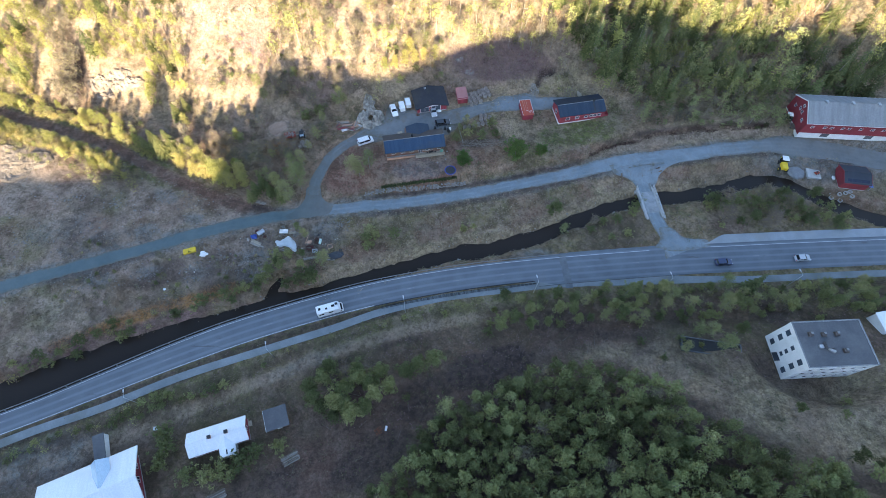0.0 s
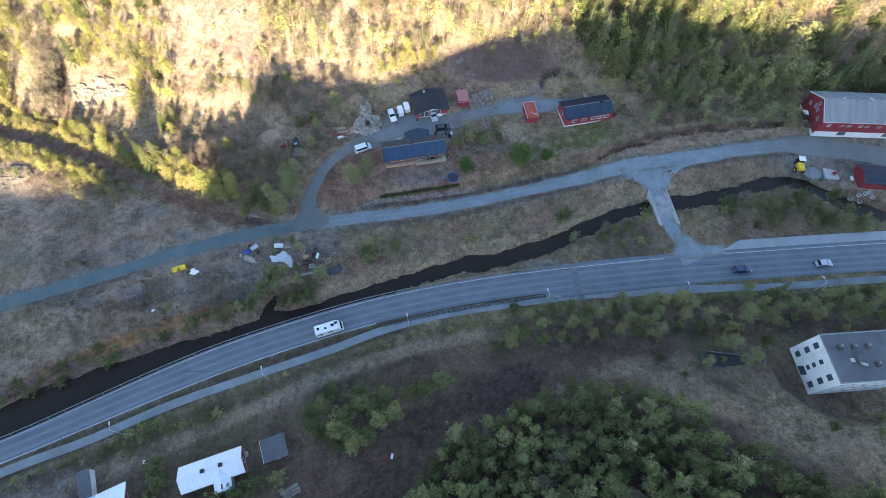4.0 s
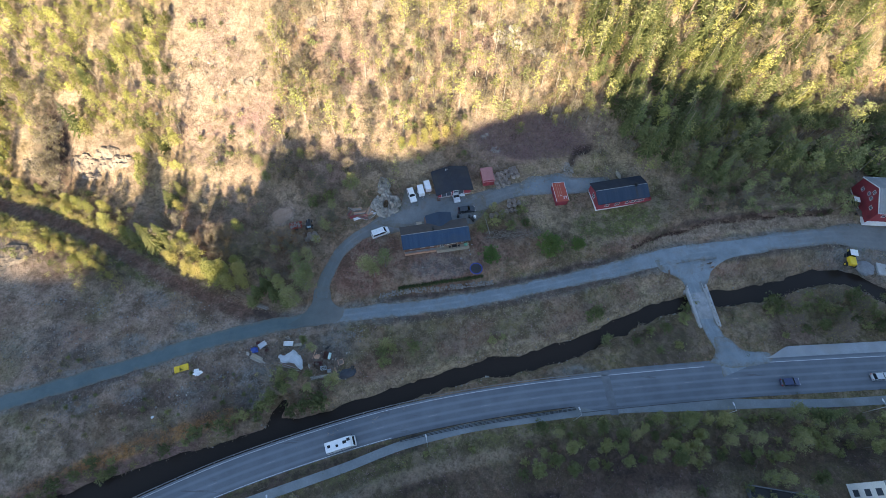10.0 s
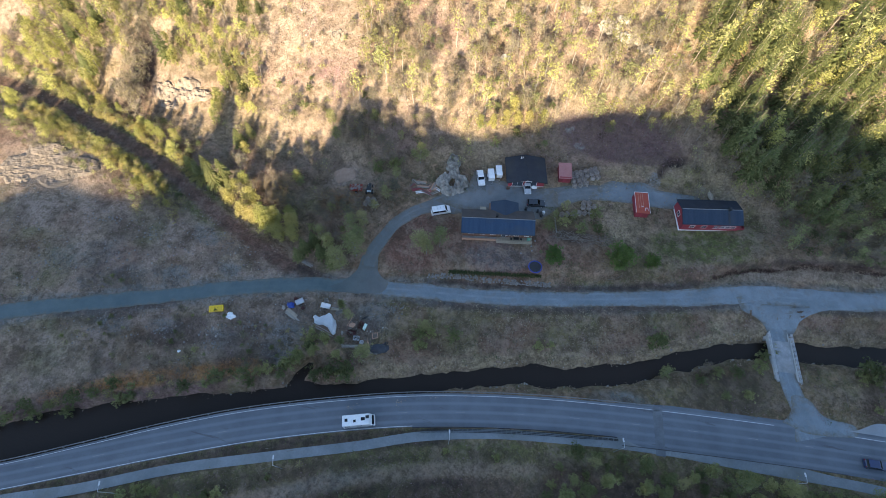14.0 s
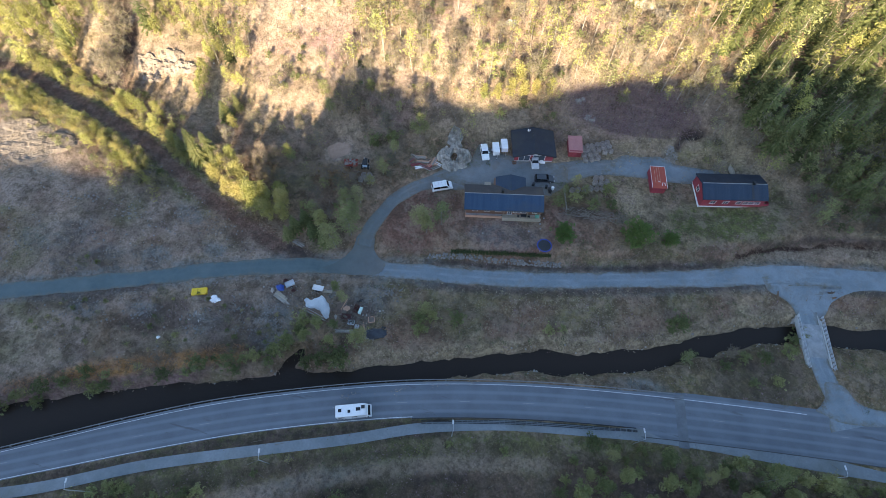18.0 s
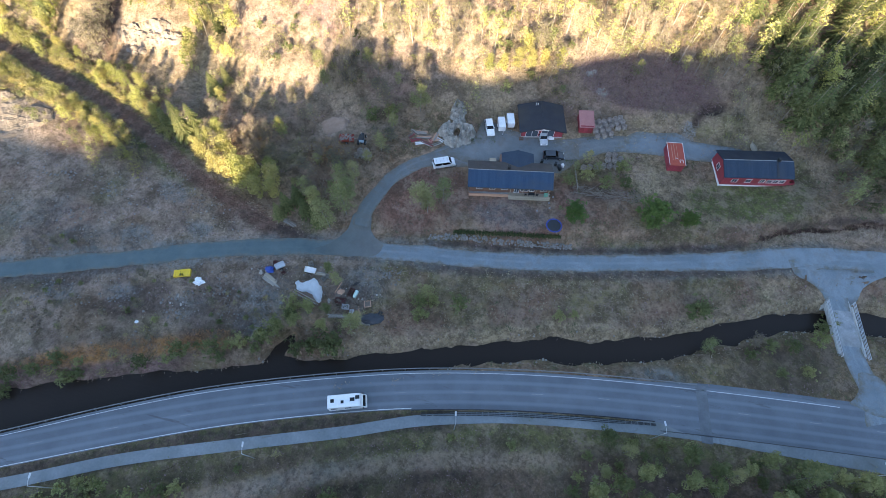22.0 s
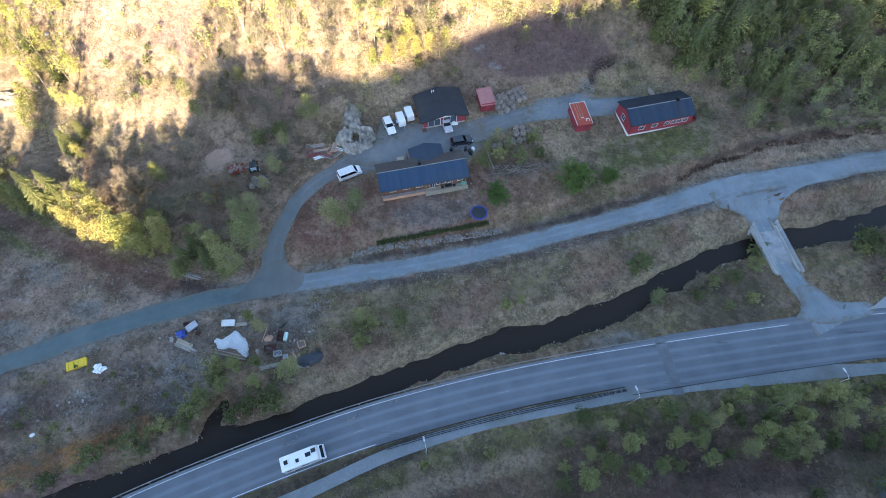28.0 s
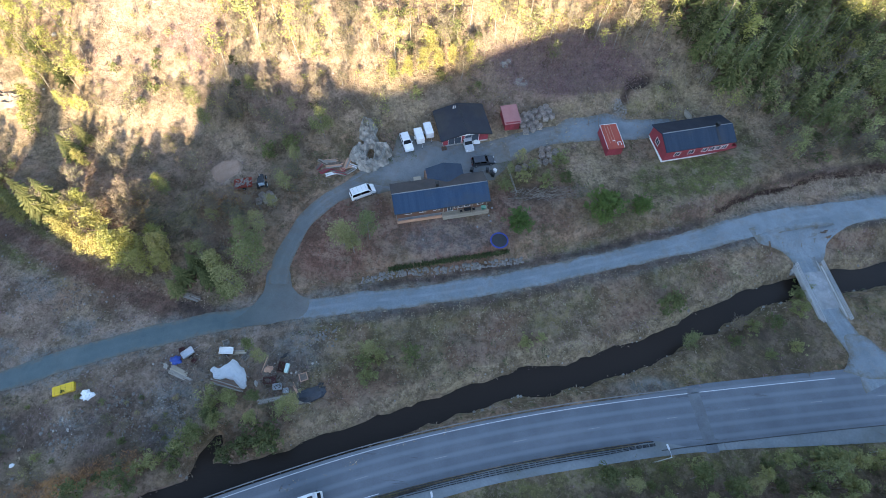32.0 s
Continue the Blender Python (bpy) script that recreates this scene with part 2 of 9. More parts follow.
def gravel_of(name, a, b, dark, track_col, dusty):
    """Gravel: two tones, dark grit, dusty patches and paler wheel tracks."""
    m, n, l, p = nodes_of(name)
    c = mixer(n, l, grain(n, l, 0.18, 6.0, 0.65), a, b)
    c = mixer(n, l, math_node(n, l, "MULTIPLY", grain(n, l, 5.0, 4.0, 0.8), 0.55), c, dark)
    c = mixer(n, l, math_node(n, l, "MULTIPLY", grain(n, l, 0.4, 6.0, 0.7, 0.5, 0.66), 0.6), c, dusty)
    at = n.new("ShaderNodeAttribute")
    at.attribute_name = "across"
    wv = math_node(n, l, "COSINE", math_node(n, l, "MULTIPLY", at.outputs["Fac"], 4.2))
    c = mixer(n, l, math_node(n, l, "MULTIPLY", math_node(n, l, "MULTIPLY", math_node(n, l, "MAXIMUM", wv, 0.0), grain(n, l, 0.3, 4.0)), 0.3), c, track_col)
    # west of the junction the gravel is damp and darker
    sep = n.new("ShaderNodeSeparateXYZ")
    l.new(n.new("ShaderNodeTexCoord").outputs["Object"], sep.inputs[0])
    wet = add(n, "ShaderNodeMapRange")
    wet.inputs["From Min"].default_value, wet.inputs["From Max"].default_value = -24.0, -42.0
    l.new(sep.outputs[0], wet.inputs["Value"])
    c = mixer(n, l, math_node(n, l, "MULTIPLY", wet.outputs["Result"], 0.85), c, mixer(n, l, grain(n, l, 0.25, 6.0, 0.7), (0.05, 0.085, 0.092), (0.082, 0.118, 0.122)))
    # by the barn the gravel is trodden brown
    farm = add(n, "ShaderNodeMapRange")
    farm.inputs["From Min"].default_value, farm.inputs["From Max"].default_value = 84.0, 112.0
    l.new(sep.outputs[0], farm.inputs["Value"])
    c = mixer(n, l, math_node(n, l, "MULTIPLY", farm.outputs["Result"], 0.7), c, mixer(n, l, grain(n, l, 0.25, 6.0, 0.7), (0.125, 0.122, 0.112), (0.18, 0.175, 0.16)))
    # trodden edges where the gravel thins out into soil
    ed = n.new("ShaderNodeAttribute")
    ed.attribute_name = "edge"
    thin = math_node(n, l, "MULTIPLY_ADD", grain(n, l, 0.9, 8.0, 0.75, 0.25, 0.75), 0.75)
    thin.node.inputs[2].default_value = -0.42
    thin = math_node(n, l, "ADD", thin, ed.outputs["Fac"])
    rim = add(n, "ShaderNodeMapRange")
    rim.inputs["From Min"].default_value, rim.inputs["From Max"].default_value = 0.62, 1.05
    l.new(thin, rim.inputs["Value"])
    c = mixer(n, l, math_node(n, l, "MULTIPLY", rim.outputs["Result"], 0.85), c, mixer(n, l, grain(n, l, 1.3, 6.0, 0.75), (0.10, 0.085, 0.062), (0.17, 0.145, 0.11)))
    l.new(c, p.inputs["Base Color"])
    p.inputs["Roughness"].default_value = 0.95
    bp = add(n, "ShaderNodeBump", Strength=0.7, Distance=0.03)
    l.new(grain(n, l, 12.0, 4.0), bp.inputs["Height"])
    l.new(bp.outputs["Normal"], p.inputs["Normal"])
    return m


gravel = gravel_of("gravel", (0.145, 0.182, 0.207), (0.22, 0.262, 0.29), (0.095, 0.12, 0.135), (0.29, 0.33, 0.355), (0.165, 0.16, 0.15))
gravel_drive = gravel_of("gravel_drive", (0.128, 0.143, 0.15), (0.20, 0.215, 0.222), (0.088, 0.092, 0.092), (0.25, 0.262, 0.266), (0.15, 0.122, 0.10))

gravel_trodden = gravel_of("gravel_trodden", (0.125, 0.122, 0.118), (0.192, 0.188, 0.182), (0.082, 0.08, 0.076), (0.215, 0.212, 0.205), (0.13, 0.098, 0.08))

# ---- lay of the land ----


def lattice(ix, iy, seed):
    h = (ix.astype(np.int64) * 374761393 + iy.astype(np.int64) * 668265263 + seed * 1442695041) & 0x7FFFFFFF
    h = ((h ^ (h >> 13)) * 1274126177) & 0x7FFFFFFF
    return ((h ^ (h >> 16)) & 0xFFFF) / 65535.0


def rough_field(x, y, size, seed=1, octaves=3):
    """Value noise from -1 to 1 with features of that size in metres."""
    x, y = np.asarray(x, float), np.asarray(y, float)
    total, amp, norm = 0.0, 1.0, 0.0
    for o in range(octaves):
        u, v = x / size * 2 ** o + 31.7 * seed, y / size * 2 ** o + 17.3 * seed
        iu, iv = np.floor(u), np.floor(v)
        fu, fv = u - iu, v - iv
        fu, fv = fu * fu * (3 - 2 * fu), fv * fv * (3 - 2 * fv)
        a, b = lattice(iu, iv, seed + o), lattice(iu + 1, iv, seed + o)
        c, d = lattice(iu, iv + 1, seed + o), lattice(iu + 1, iv + 1, seed + o)
        total = total + amp * ((a * (1 - fu) + b * fu) * (1 - fv) + (c * (1 - fu) + d * fu) * fv)
        norm, amp = norm + amp, amp * 0.5
    return total / norm * 2 - 1


def ramp(a, b, v):
    u = np.clip((np.asarray(v, float) - a) / (b - a), 0, 1)
    return u * u * (3 - 2 * u)


def soft(v, w):
    return w * np.logaddexp(0, np.asarray(v, float) / w)


def spline(points, step=1.0):
    """A smooth way through points, sampled every step metres."""
    p = np.array(points, float)
    p = np.vstack([2 * p[0] - p[1], p, 2 * p[-1] - p[-2]])
    out = []
    for i in range(1, len(p) - 2):
        n = max(2, int(np.linalg.norm((p[i + 1] - p[i])[:2]) / step))
        for k in range(n):
            t = k / n
            out.append(0.5 * (2 * p[i] + (p[i + 1] - p[i - 1]) * t + (2 * p[i - 1] - 5 * p[i] + 4 * p[i + 1] - p[i + 2]) * t * t + (3 * p[i] - p[i - 1] - 3 * p[i + 1] + p[i + 2]) * t ** 3))
    out.append(p[-2])
    return np.array(out)


def near(x, y, way):
    """Distance to a way (samples of x, y, ...) and the index of the nearest sample."""
    x, y = np.atleast_1d(np.asarray(x, float)), np.atleast_1d(np.asarray(y, float))
    best, who = np.full(x.shape, 1e9), np.zeros(x.shape, int)
    for i, s in enumerate(way):
        d = (x - s[0]) ** 2 + (y - s[1]) ** 2
        m = d < best
        best[m], who[m] = d[m], i
    return np.sqrt(best), who


def lay(x, y):
    """The large forms: valley floor, house terrace, north slope, south slopes and ridge."""
    x, y = np.asarray(x, float), np.asarray(y, float)
    z = 0.3 + 2.7 * ramp(84, 94, y - 0.13 * np.maximum(0, x - 15)) * ramp(-60, -38, x)
    foot = np.interp(x, (-130, -100, -70, -40, -15, 5, 45, 70, 130), (116, 115, 113, 110, 113, 119.5, 121, 122, 126))
    climb = y - foot
    steep = 0.57 - 0.07 * ramp(-50, -80, x)
    z = z + steep * soft(climb, 2.5) - (steep - 0.25) * soft(climb - 130, 20) - 0.3 * soft(climb - 420, 60)
    side = (44 + 0.14 * x) - y
    z = z + 0.32 * soft(side, 4) * ramp(-30, 45, x) * ramp(120, 60, side)
    # the wooded ridge that shades the valley
    crest = np.interp(x, (-150, -143, -133, -121, -113, -108.6, -106.5, -105.5, -104, -101.5, -98.5, -92, -79.4, -77.2, -75.2, -72.8, -70.4, -66, -61.5, -57.3, -51.2, -45, -39.7, -33.2, -27.4, -21.3, -14.5, -6.6, -0.8, 6.2, 14, 20.9, 25.7, 31.5, 38.4, 46.5, 54.9, 63.1, 74.2, 104),
                      (66.3, 69.9, 71.1, 70.8, 71.8, 73.6, 76.3, 85, 87.8, 85.1, 75.6, 73, 72.7, 74.8, 78.1, 84.4, 91.4, 93.3, 93.9, 91.5, 91.3, 90.4, 89.2, 88.8, 89.8, 91.8, 93.7, 95.8, 97.3, 99, 99.9, 102.1, 104, 106.3, 107.5, 107.7, 106, 102.7, 101.7, 101.2))
    z = z + crest * ramp(-30, -172, y) - 0.22 * soft(-190 - y, 20) + 0.12 * soft(-420 - y, 60)
    return z


ROAD = spline([(-420, -112), (-300, -62), (-200, -22), (-140, 1.8), (-97, 19.2), (-78, 27.5), (-62, 34.6), (-45, 41.6), (-26.6, 47.9), (-10.5, 52.4), (9.4, 56.4), (31, 59.4), (60, 62.4), (83, 64.2), (128, 67.0), (180, 69), (260, 70), (420, 60)])
CYCLE = spline([(-200, -31), (-140, -7.5), (-95, 14.6), (-75, 22.6), (-59, 29.8), (-42.2, 35.9), (-24.7, 42.0), (-12.2, 46.8), (0.4, 50.2), (9, 51.8), (18, 53.1), (30, 54.7), (41, 55.6), (56, 56.2), (76, 57.2), (90, 57.5), (125, 59.7), (180, 61.7)])
RIVER = spline([(-300, -52), (-200, -12), (-140, 7.8), (-100, 24.8), (-77, 35.1), (-51.5, 44.6), (-41, 48.8), (-29, 52.9), (-9, 60), (7, 64.9), (19, 67.2), (31, 71.1), (43, 76.8), (55, 81.6), (66, 84.4), (83, 86.6), (98, 91.4), (108.5, 90.7), (118.5, 84.2), (135, 77.8), (160, 73.5), (220, 76), (320, 80)])
LANE = spline([(-200, 21), (-150, 38.5), (-120, 49), (-97.7, 56.9), (-78, 63.9), (-57.6, 71.2), (-40, 75.6), (-25, 78.1), (-2, 81.3), (20, 85.9), (42, 91.3), (56, 95), (75, 97.8), (91, 100.7), (109, 102.6), (125, 101.5), (160, 97), (230, 97)])
DRIVE = spline([(-33, 77), (-33.6, 82), (-33.4, 86), (-32.1, 90.3), (-29.5, 95.5), (-24, 100.5), (-12.8, 105), (5.2, 109.7), (16, 113.8), (25, 116.2), (34, 116.2), (40, 115.6)])
SPUR = spline([(60.6, 96.5), (62.4, 91.5), (63.4, 86.5), (64.6, 77), (67.0, 70), (69, 65)])
TRAIL = spline([(-40, 76.0), (-48.5, 76.5), (-57, 79.8), (-66, 83.4), (-75, 87.6), (-86, 93.4), (-94, 97.8), (-107, 103.0), (-119, 106.6), (-134.8, 111.7), (-149.6, 114.7), (-165, 117)])
PATHWAY = spline([(-125, -6), (-92.4, 8.4), (-75.8, 13.8), (-59.3, 21.0), (-44.9, 27.0), (-27.3, 35.0), (-8.3, 41.4), (4.5, 44.5), (14, 46.0)])

WATER = -1.75
INLET = spline([(-42.0, 50.5), (-41.2, 53.6), (-39.6, 56.2)], 0.5)
BANK = lambda x: np.interp(x, (45, 50, 54.8, 59, 67.8, 75.8, 83.9, 91.9, 100.7, 106), (97.0, 98.8, 101.0, 102.4, 104.6, 106.2, 107.4, 108.3, 108.8, 109.5))


def graded(way, low=None, even=31):
    """The way with a third number: its height, evened out along it."""
    z = lay(way[:, 0], way[:, 1]) if low is None else np.full(len(way), float(low))
    pad = np.pad(z, even // 2, mode="edge")
    return np.column_stack([way[:, :2], np.convolve(pad, np.ones(even) / even, "valid")[:len(way)]])


ROAD, CYCLE = graded(ROAD, 0.45), graded(CYCLE, 0.40)
LANE, DRIVE, TRAIL, PATHWAY = graded(LANE), graded(DRIVE), graded(TRAIL, even=15), graded(PATHWAY)
SPUR = graded(SPUR, 0.45)
SPUR[:, 2] += (LANE[near([61.5], [96.5], LANE)[1][0], 2] - 0.45) * ramp(87.5, 95.5, SPUR[:, 1])
FLARE = SPUR[SPUR[:, 1] > 86.5]
BEDS = ((PATHWAY, 1.6, 3.0), (TRAIL, 1.8, 2.5), (DRIVE, 2.8, 4.0), (LANE, 3.2, 4.0), (CYCLE, 1.5, 3.0), (ROAD, 4.4, 3.5), (SPUR, 3.4, 3.0), (FLARE, 6.0, 3.0))


def ground(x, y):
    """The height of the ground."""
    x, y = np.atleast_1d(np.asarray(x, float)), np.atleast_1d(np.asarray(y, float))
    z = lay(x, y)
    wild = ramp(100, 125, y) + ramp(40, 25, y) * ramp(-10, 30, x) + ramp(-45, -60, x) * ramp(52, 62, y)
    z = z + 0.35 * rough_field(x, y, 9, 2) + (0.9 * rough_field(x, y, 14, 3, 4) + 0.5 * rough_field(x, y, 4, 7, 2)) * np.clip(wild, 0, 1) * 0.8
    inside = (np.abs(x) < 330) & (y > -60) & (y < 190)
    xi, yi, zi = x[inside], y[inside], z[inside]
    # house plots are level
    for cx, cy, rx, ry, h in ((-4, 96, 17, 13, 2.7), (46, 109, 16, 9, 2.9), (-2, 113.5, 12, 6, 3.2), (16, 118, 10, 5, 3.4), (131, 108, 30, 12, 2.9), (-46, 15, 16, 8, 0.3), (91, 34, 13, 10, 5.3)):
        w = ramp(1.35, 0.9, np.hypot((xi - cx) / rx, (yi - cy) / ry) ** 1.0)
        zi = zi * (1 - w) + h * w
    # cut bank above the lane, and the stream's hole with a mound beside it
    over = yi - BANK(xi)
    zi = zi + 1.3 * ramp(-0.5, 0.5, over + 0.35 * rough_field(xi, yi, 2.5, 8, 2)) * ramp(16, 5, over) * ramp(47, 52, xi) * ramp(106, 101, xi)
    for cx, cy, rx, ry, turn, h in ((40.6, 124.2, 5.2, 2.4, 16, 1.1), (37.0, 127.2, 3.0, 1.3, 14, -1.6), (34.2, 124.4, 1.1, 2.6, -15, -0.9)):
        c, s = math.cos(radians(turn)), math.sin(radians(turn))
        u, v = (xi - cx) * c + (yi - cy) * s, -(xi - cx) * s + (yi - cy) * c
        zi = zi + h * ramp(1.2, 0.5, np.hypot(u / rx, v / ry) + 0.2 * rough_field(xi, yi, 2.5, 9, 2))
    for way, half, fade in BEDS:
        d, i = near(xi, yi, way)
        w = ramp(half + fade, half + 0.3, d)
        zi = zi * (1 - w) + (way[i, 2] - 0.07) * w
    d, i = near(xi, yi, RIVER)
    width = 1.45 + 0.35 * ramp(-30, -50, RIVER[i, 0]) + 0.35 * ramp(10, 0, np.abs(RIVER[i, 0] - 22)) + 0.55 * rough_field(RIVER[i, 0], RIVER[i, 1], 9, 11, 2) + 0.6 * rough_field(xi, yi, 3, 12, 2) + 0.35 * rough_field(xi, yi, 1.8, 13, 1) + 0.5 * ramp(60, 110, RIVER[i, 0]) + 1.7 * ramp(-42, -62, RIVER[i, 0])
    width = width + 1.6 * np.exp(-((xi + 40) ** 2 + (yi - 52) ** 2) / 9.0)
    w = ramp(width + 2.6, width - 0.4, d)
    w = np.maximum(w, ramp(2.2, 0.5, near(xi, yi, INLET)[0] + 0.3 * rough_field(xi, yi, 2, 14, 2)))
    zi = zi * (1 - w) + (WATER - 0.8) * w
    z[inside] = zi
    return z


def height(x, y):
    return float(ground([x], [y])[0])


def spread_axis(lo, hi, step, far):
    inner = np.arange(lo, hi + step / 2, step)
    steps = step * 1.22 ** np.arange(1, 60)
    out = np.cumsum(steps)
    out = out[out < far]
    return np.concatenate([lo - out[::-1], inner, hi + out])


gx, gy = spread_axis(-150, 165, 0.9, 3800), spread_axis(-14, 186, 0.9, 3800)
XX, YY = np.meshgrid(gx, gy)
ZZ = ground(XX.ravel(), YY.ravel())
nx, ny = len(gx), len(gy)
idx = np.arange(nx * ny).reshape(ny, nx)
quads = np.column_stack([idx[:-1, :-1].ravel(), idx[:-1, 1:].ravel(), idx[1:, 1:].ravel(), idx[1:, :-1].ravel()])

blocked = near(XX.ravel(), YY.ravel(), RIVER)[0] < 2.4
for way, half, _ in BEDS:
    blocked |= near(XX.ravel(), YY.ravel(), way)[0] < half + 0.5
blocked = blocked.reshape(ny, nx)

# where each kind of cover grows, 0 to 1; dark also carries painted shade
fx, fy = XX.ravel(), YY.ravel()


def spot(cx, cy, rx, ry, turn=0.0, edge=0.35):
    """1 inside an ellipse, fading raggedly to 0 outside."""
    c, s = math.cos(radians(turn)), math.sin(radians(turn))
    u, v = (fx - cx) * c + (fy - cy) * s, -(fx - cx) * s + (fy - cy) * c
    r = np.hypot(u / rx, v / ry) + 0.28 * rough_field(fx, fy, 5, 21, 3)
    return ramp(1 + edge, 1 - edge, r)


ragged = 4 * rough_field(fx, fy, 7, 22, 3)
d_road, _ = near(fx, fy, ROAD)
d_lane, _ = near(fx, fy, LANE)
d_river, i_river = near(fx, fy, RIVER)
d_trail, _ = near(fx, fy, TRAIL)
lane_y = np.interp(fx, LANE[:, 0], LANE[:, 1])
river_y = np.interp(fx, RIVER[:, 0], RIVER[:, 1])
road_y = np.interp(fx, ROAD[:, 0], ROAD[:, 1])
trail_y = np.interp(fx, TRAIL[::-1, 0], TRAIL[::-1, 1])
west = ramp(-36, -44, fx + ragged * 0.5)
north = ramp(104, 114, fy + ragged)
stony = west * ramp(trail_y + 1, trail_y - 2, fy + ragged * 0.4) * ramp(river_y + 7, river_y + 11, fy + ragged * 0.5)
stony = np.maximum(stony, spot(-33, 71, 6, 5))
stony = np.maximum(stony, 0.9 * spot(124, 98, 22, 9))
dry = np.maximum.reduce([
    ramp(lane_y - 3, lane_y - 8, fy) * ramp(river_y + 1, river_y + 3, fy) * ramp(-32, -24, fx) * ramp(120, 60, fx) * (0.12 + 1.1 * ramp(8.5, 4.5, d_river + ragged) + 0.25 * ramp(0.0, 0.4, rough_field(fx, fy, 7, 39, 3))),
    0.9 * spot(98, 16, 45, 14, -12), 0.8 * spot(62, 34, 18, 6, -8), 0.7 * spot(26, 104, 9, 8),
    1.0 * spot(40.8, 124.2, 6, 3, 16), 0.8 * spot(30, 124.5, 4, 4), 0.8 * spot(39, 130.5, 8, 3.5, 10), 0.7 * spot(62, 110, 6, 9), 0.7 * spot(20, 125, 7, 4), 0.7 * spot(36, 101, 9, 4), 0.65 * spot(-50, 97, 11, 9), 0.6 * spot(22, 103, 4, 3), 0.6 * spot(15, 99, 4, 2.5), 0.6 * spot(-20, 119, 9, 4), 1.3 * ramp(2.6, 1.2, np.abs(fy - BANK(fx) + 2.2)) * ramp(48, 54, fx) * ramp(112, 104, fx), 1.0 * ramp(1.6, 0.8, np.abs(fy - BANK(fx) - 1.9)) * ramp(48, 54, fx) * ramp(112, 104, fx),
    0.85 * spot(90, 80, 14, 3.5, 12), 0.8 * spot(85, 94.5, 16, 3, 12), 0.8 * north * ramp(0.0, 0.5, rough_field(fx, fy, 16, 24, 3) + 0.3), 0.5 * stony * ramp(0.1, 0.5, rough_field(fx, fy, 11, 33, 3))])
green = np.maximum.reduce([0.42 * ramp(-30, -20, fx) * ramp(lane_y, lane_y - 4, fy) * ramp(river_y + 6, river_y + 9, fy + ragged), 0.6 * spot(-46, 18, 15, 9, 18), 0.6 * spot(-20, 32, 16, 4, 22), 0.55 * spot(70, 42, 26, 4, -4), 0.5 * spot(105, 48, 20, 6), 
    0.6 * west * ramp(0.1, 0.5, rough_field(fx, fy, 9, 34, 3)) * ramp(112, 100, fy), 0.5 * ramp(-32, -24, fx) * ramp(0.15, 0.5, rough_field(fx, fy, 10, 35, 3)) * ramp(lane_y, lane_y - 5, fy) * ramp(river_y + 2, river_y + 6, fy),
    0.55 * spot(52, 72, 11, 6, 20), 0.5 * spot(40, 67, 10, 3, 15), 1.4 * spot(47, 105.5, 13, 4.5, 8), 0.9 * spot(57.5, 110, 3, 9), 0.6 * ramp(4.5, 2.0, d_trail - 2.5) * ramp(-75, -85, fx), 0.6 * spot(26, 97, 11, 4), 0.55 * spot(105, 78, 28, 5, -4), 0.75 * spot(12, 103, 9, 4),
    1.15 * ramp(2.4, 1.6, np.abs(d_road - 4.9)) * ramp(road_y + 3, road_y - 3, fy) * ramp(0, -10, fx), 0.8 * ramp(3.5, 2.0, np.abs(near(fx, fy, CYCLE)[0] - 3.0)) * ramp(road_y - 5, road_y - 6, fy), 0.45 * ramp(3.4, 2.2, np.abs(d_road - 5.2)) * ramp(road_y + 3, road_y - 3, fy), 0.2 * ramp(6, 3.5, np.abs(d_road - 13)) * ramp(road_y, road_y - 5, fy),
    0.3 * ramp(road_y + 4, road_y + 6, fy) * ramp(river_y, river_y - 2, fy), 0.6 * ramp(-30, -24, fx) * ramp(5.5, 4, d_lane) * ramp(0.0, 0.4, rough_field(fx, fy, 8, 25)),
    0.25 * ramp(road_y - 10, road_y - 16, fy) * ramp(0.0, 0.5, rough_field(fx, fy, 11, 26)), 0.5 * north * ramp(0.05, 0.6, rough_field(fx, fy, 12, 27, 3)),
    0.95 * ramp(5.5, 3, d_trail) * ramp(1.6, 2.2, d_trail) * ramp(-60, -80, fx), 0.4 * spot(-4, 89, 13, 4)])
soil = np.maximum.reduce([0.9 * spot(-25, 9, 11, 7, 15), 0.7 * spot(40, 41, 16, 5, 5), 
    0.75 * ramp(-30, -22, fx) * ramp(lane_y, lane_y - 4, fy) * ramp(river_y + 3, river_y + 6, fy) * ramp(-0.05, 0.35, rough_field(fx, fy, 9, 40, 3)), 0.6 * west * ramp(0.0, 0.4, rough_field(fx, fy, 13, 36, 3)) * ramp(112, 100, fy), 0.4 * ramp(road_y - 8, road_y - 12, fy) * ramp(0.0, 0.4, rough_field(fx, fy, 9, 37, 3)),
    1.2 * spot(-25, 91, 8, 8), 1.1 * spot(-3, 90.5, 12, 5.0), 1.2 * spot(8, 96, 3, 6), 0.7 * spot(16, 98, 7, 7), 0.9 * spot(14, 31, 12, 6, 25), 0.75 * spot(-10, 25, 12, 4, 25),
    0.3 * spot(-52, 104, 9, 6), 0.9 * spot(-15.5, 92, 3.2, 8), 0.9 * spot(6.2, 99, 2.6, 4), 0.95 * ramp(2.2, 1.4, d_trail + 0.08 * ragged), 0.8 * spot(-24, 13, 14, 4, 30), 0.6 * spot(2, 24, 14, 4, 28),
    0.6 * ramp(1.1, 0.4, np.abs(fy - BANK(fx) - 0.3) + 0.4 * rough_field(fx, fy, 3, 31)) * ramp(50, 54, fx) * ramp(109, 103, fx), 0.5 * spot(66, 106, 9, 10), 0.5 * spot(48, 98, 9, 2.5, 10)])
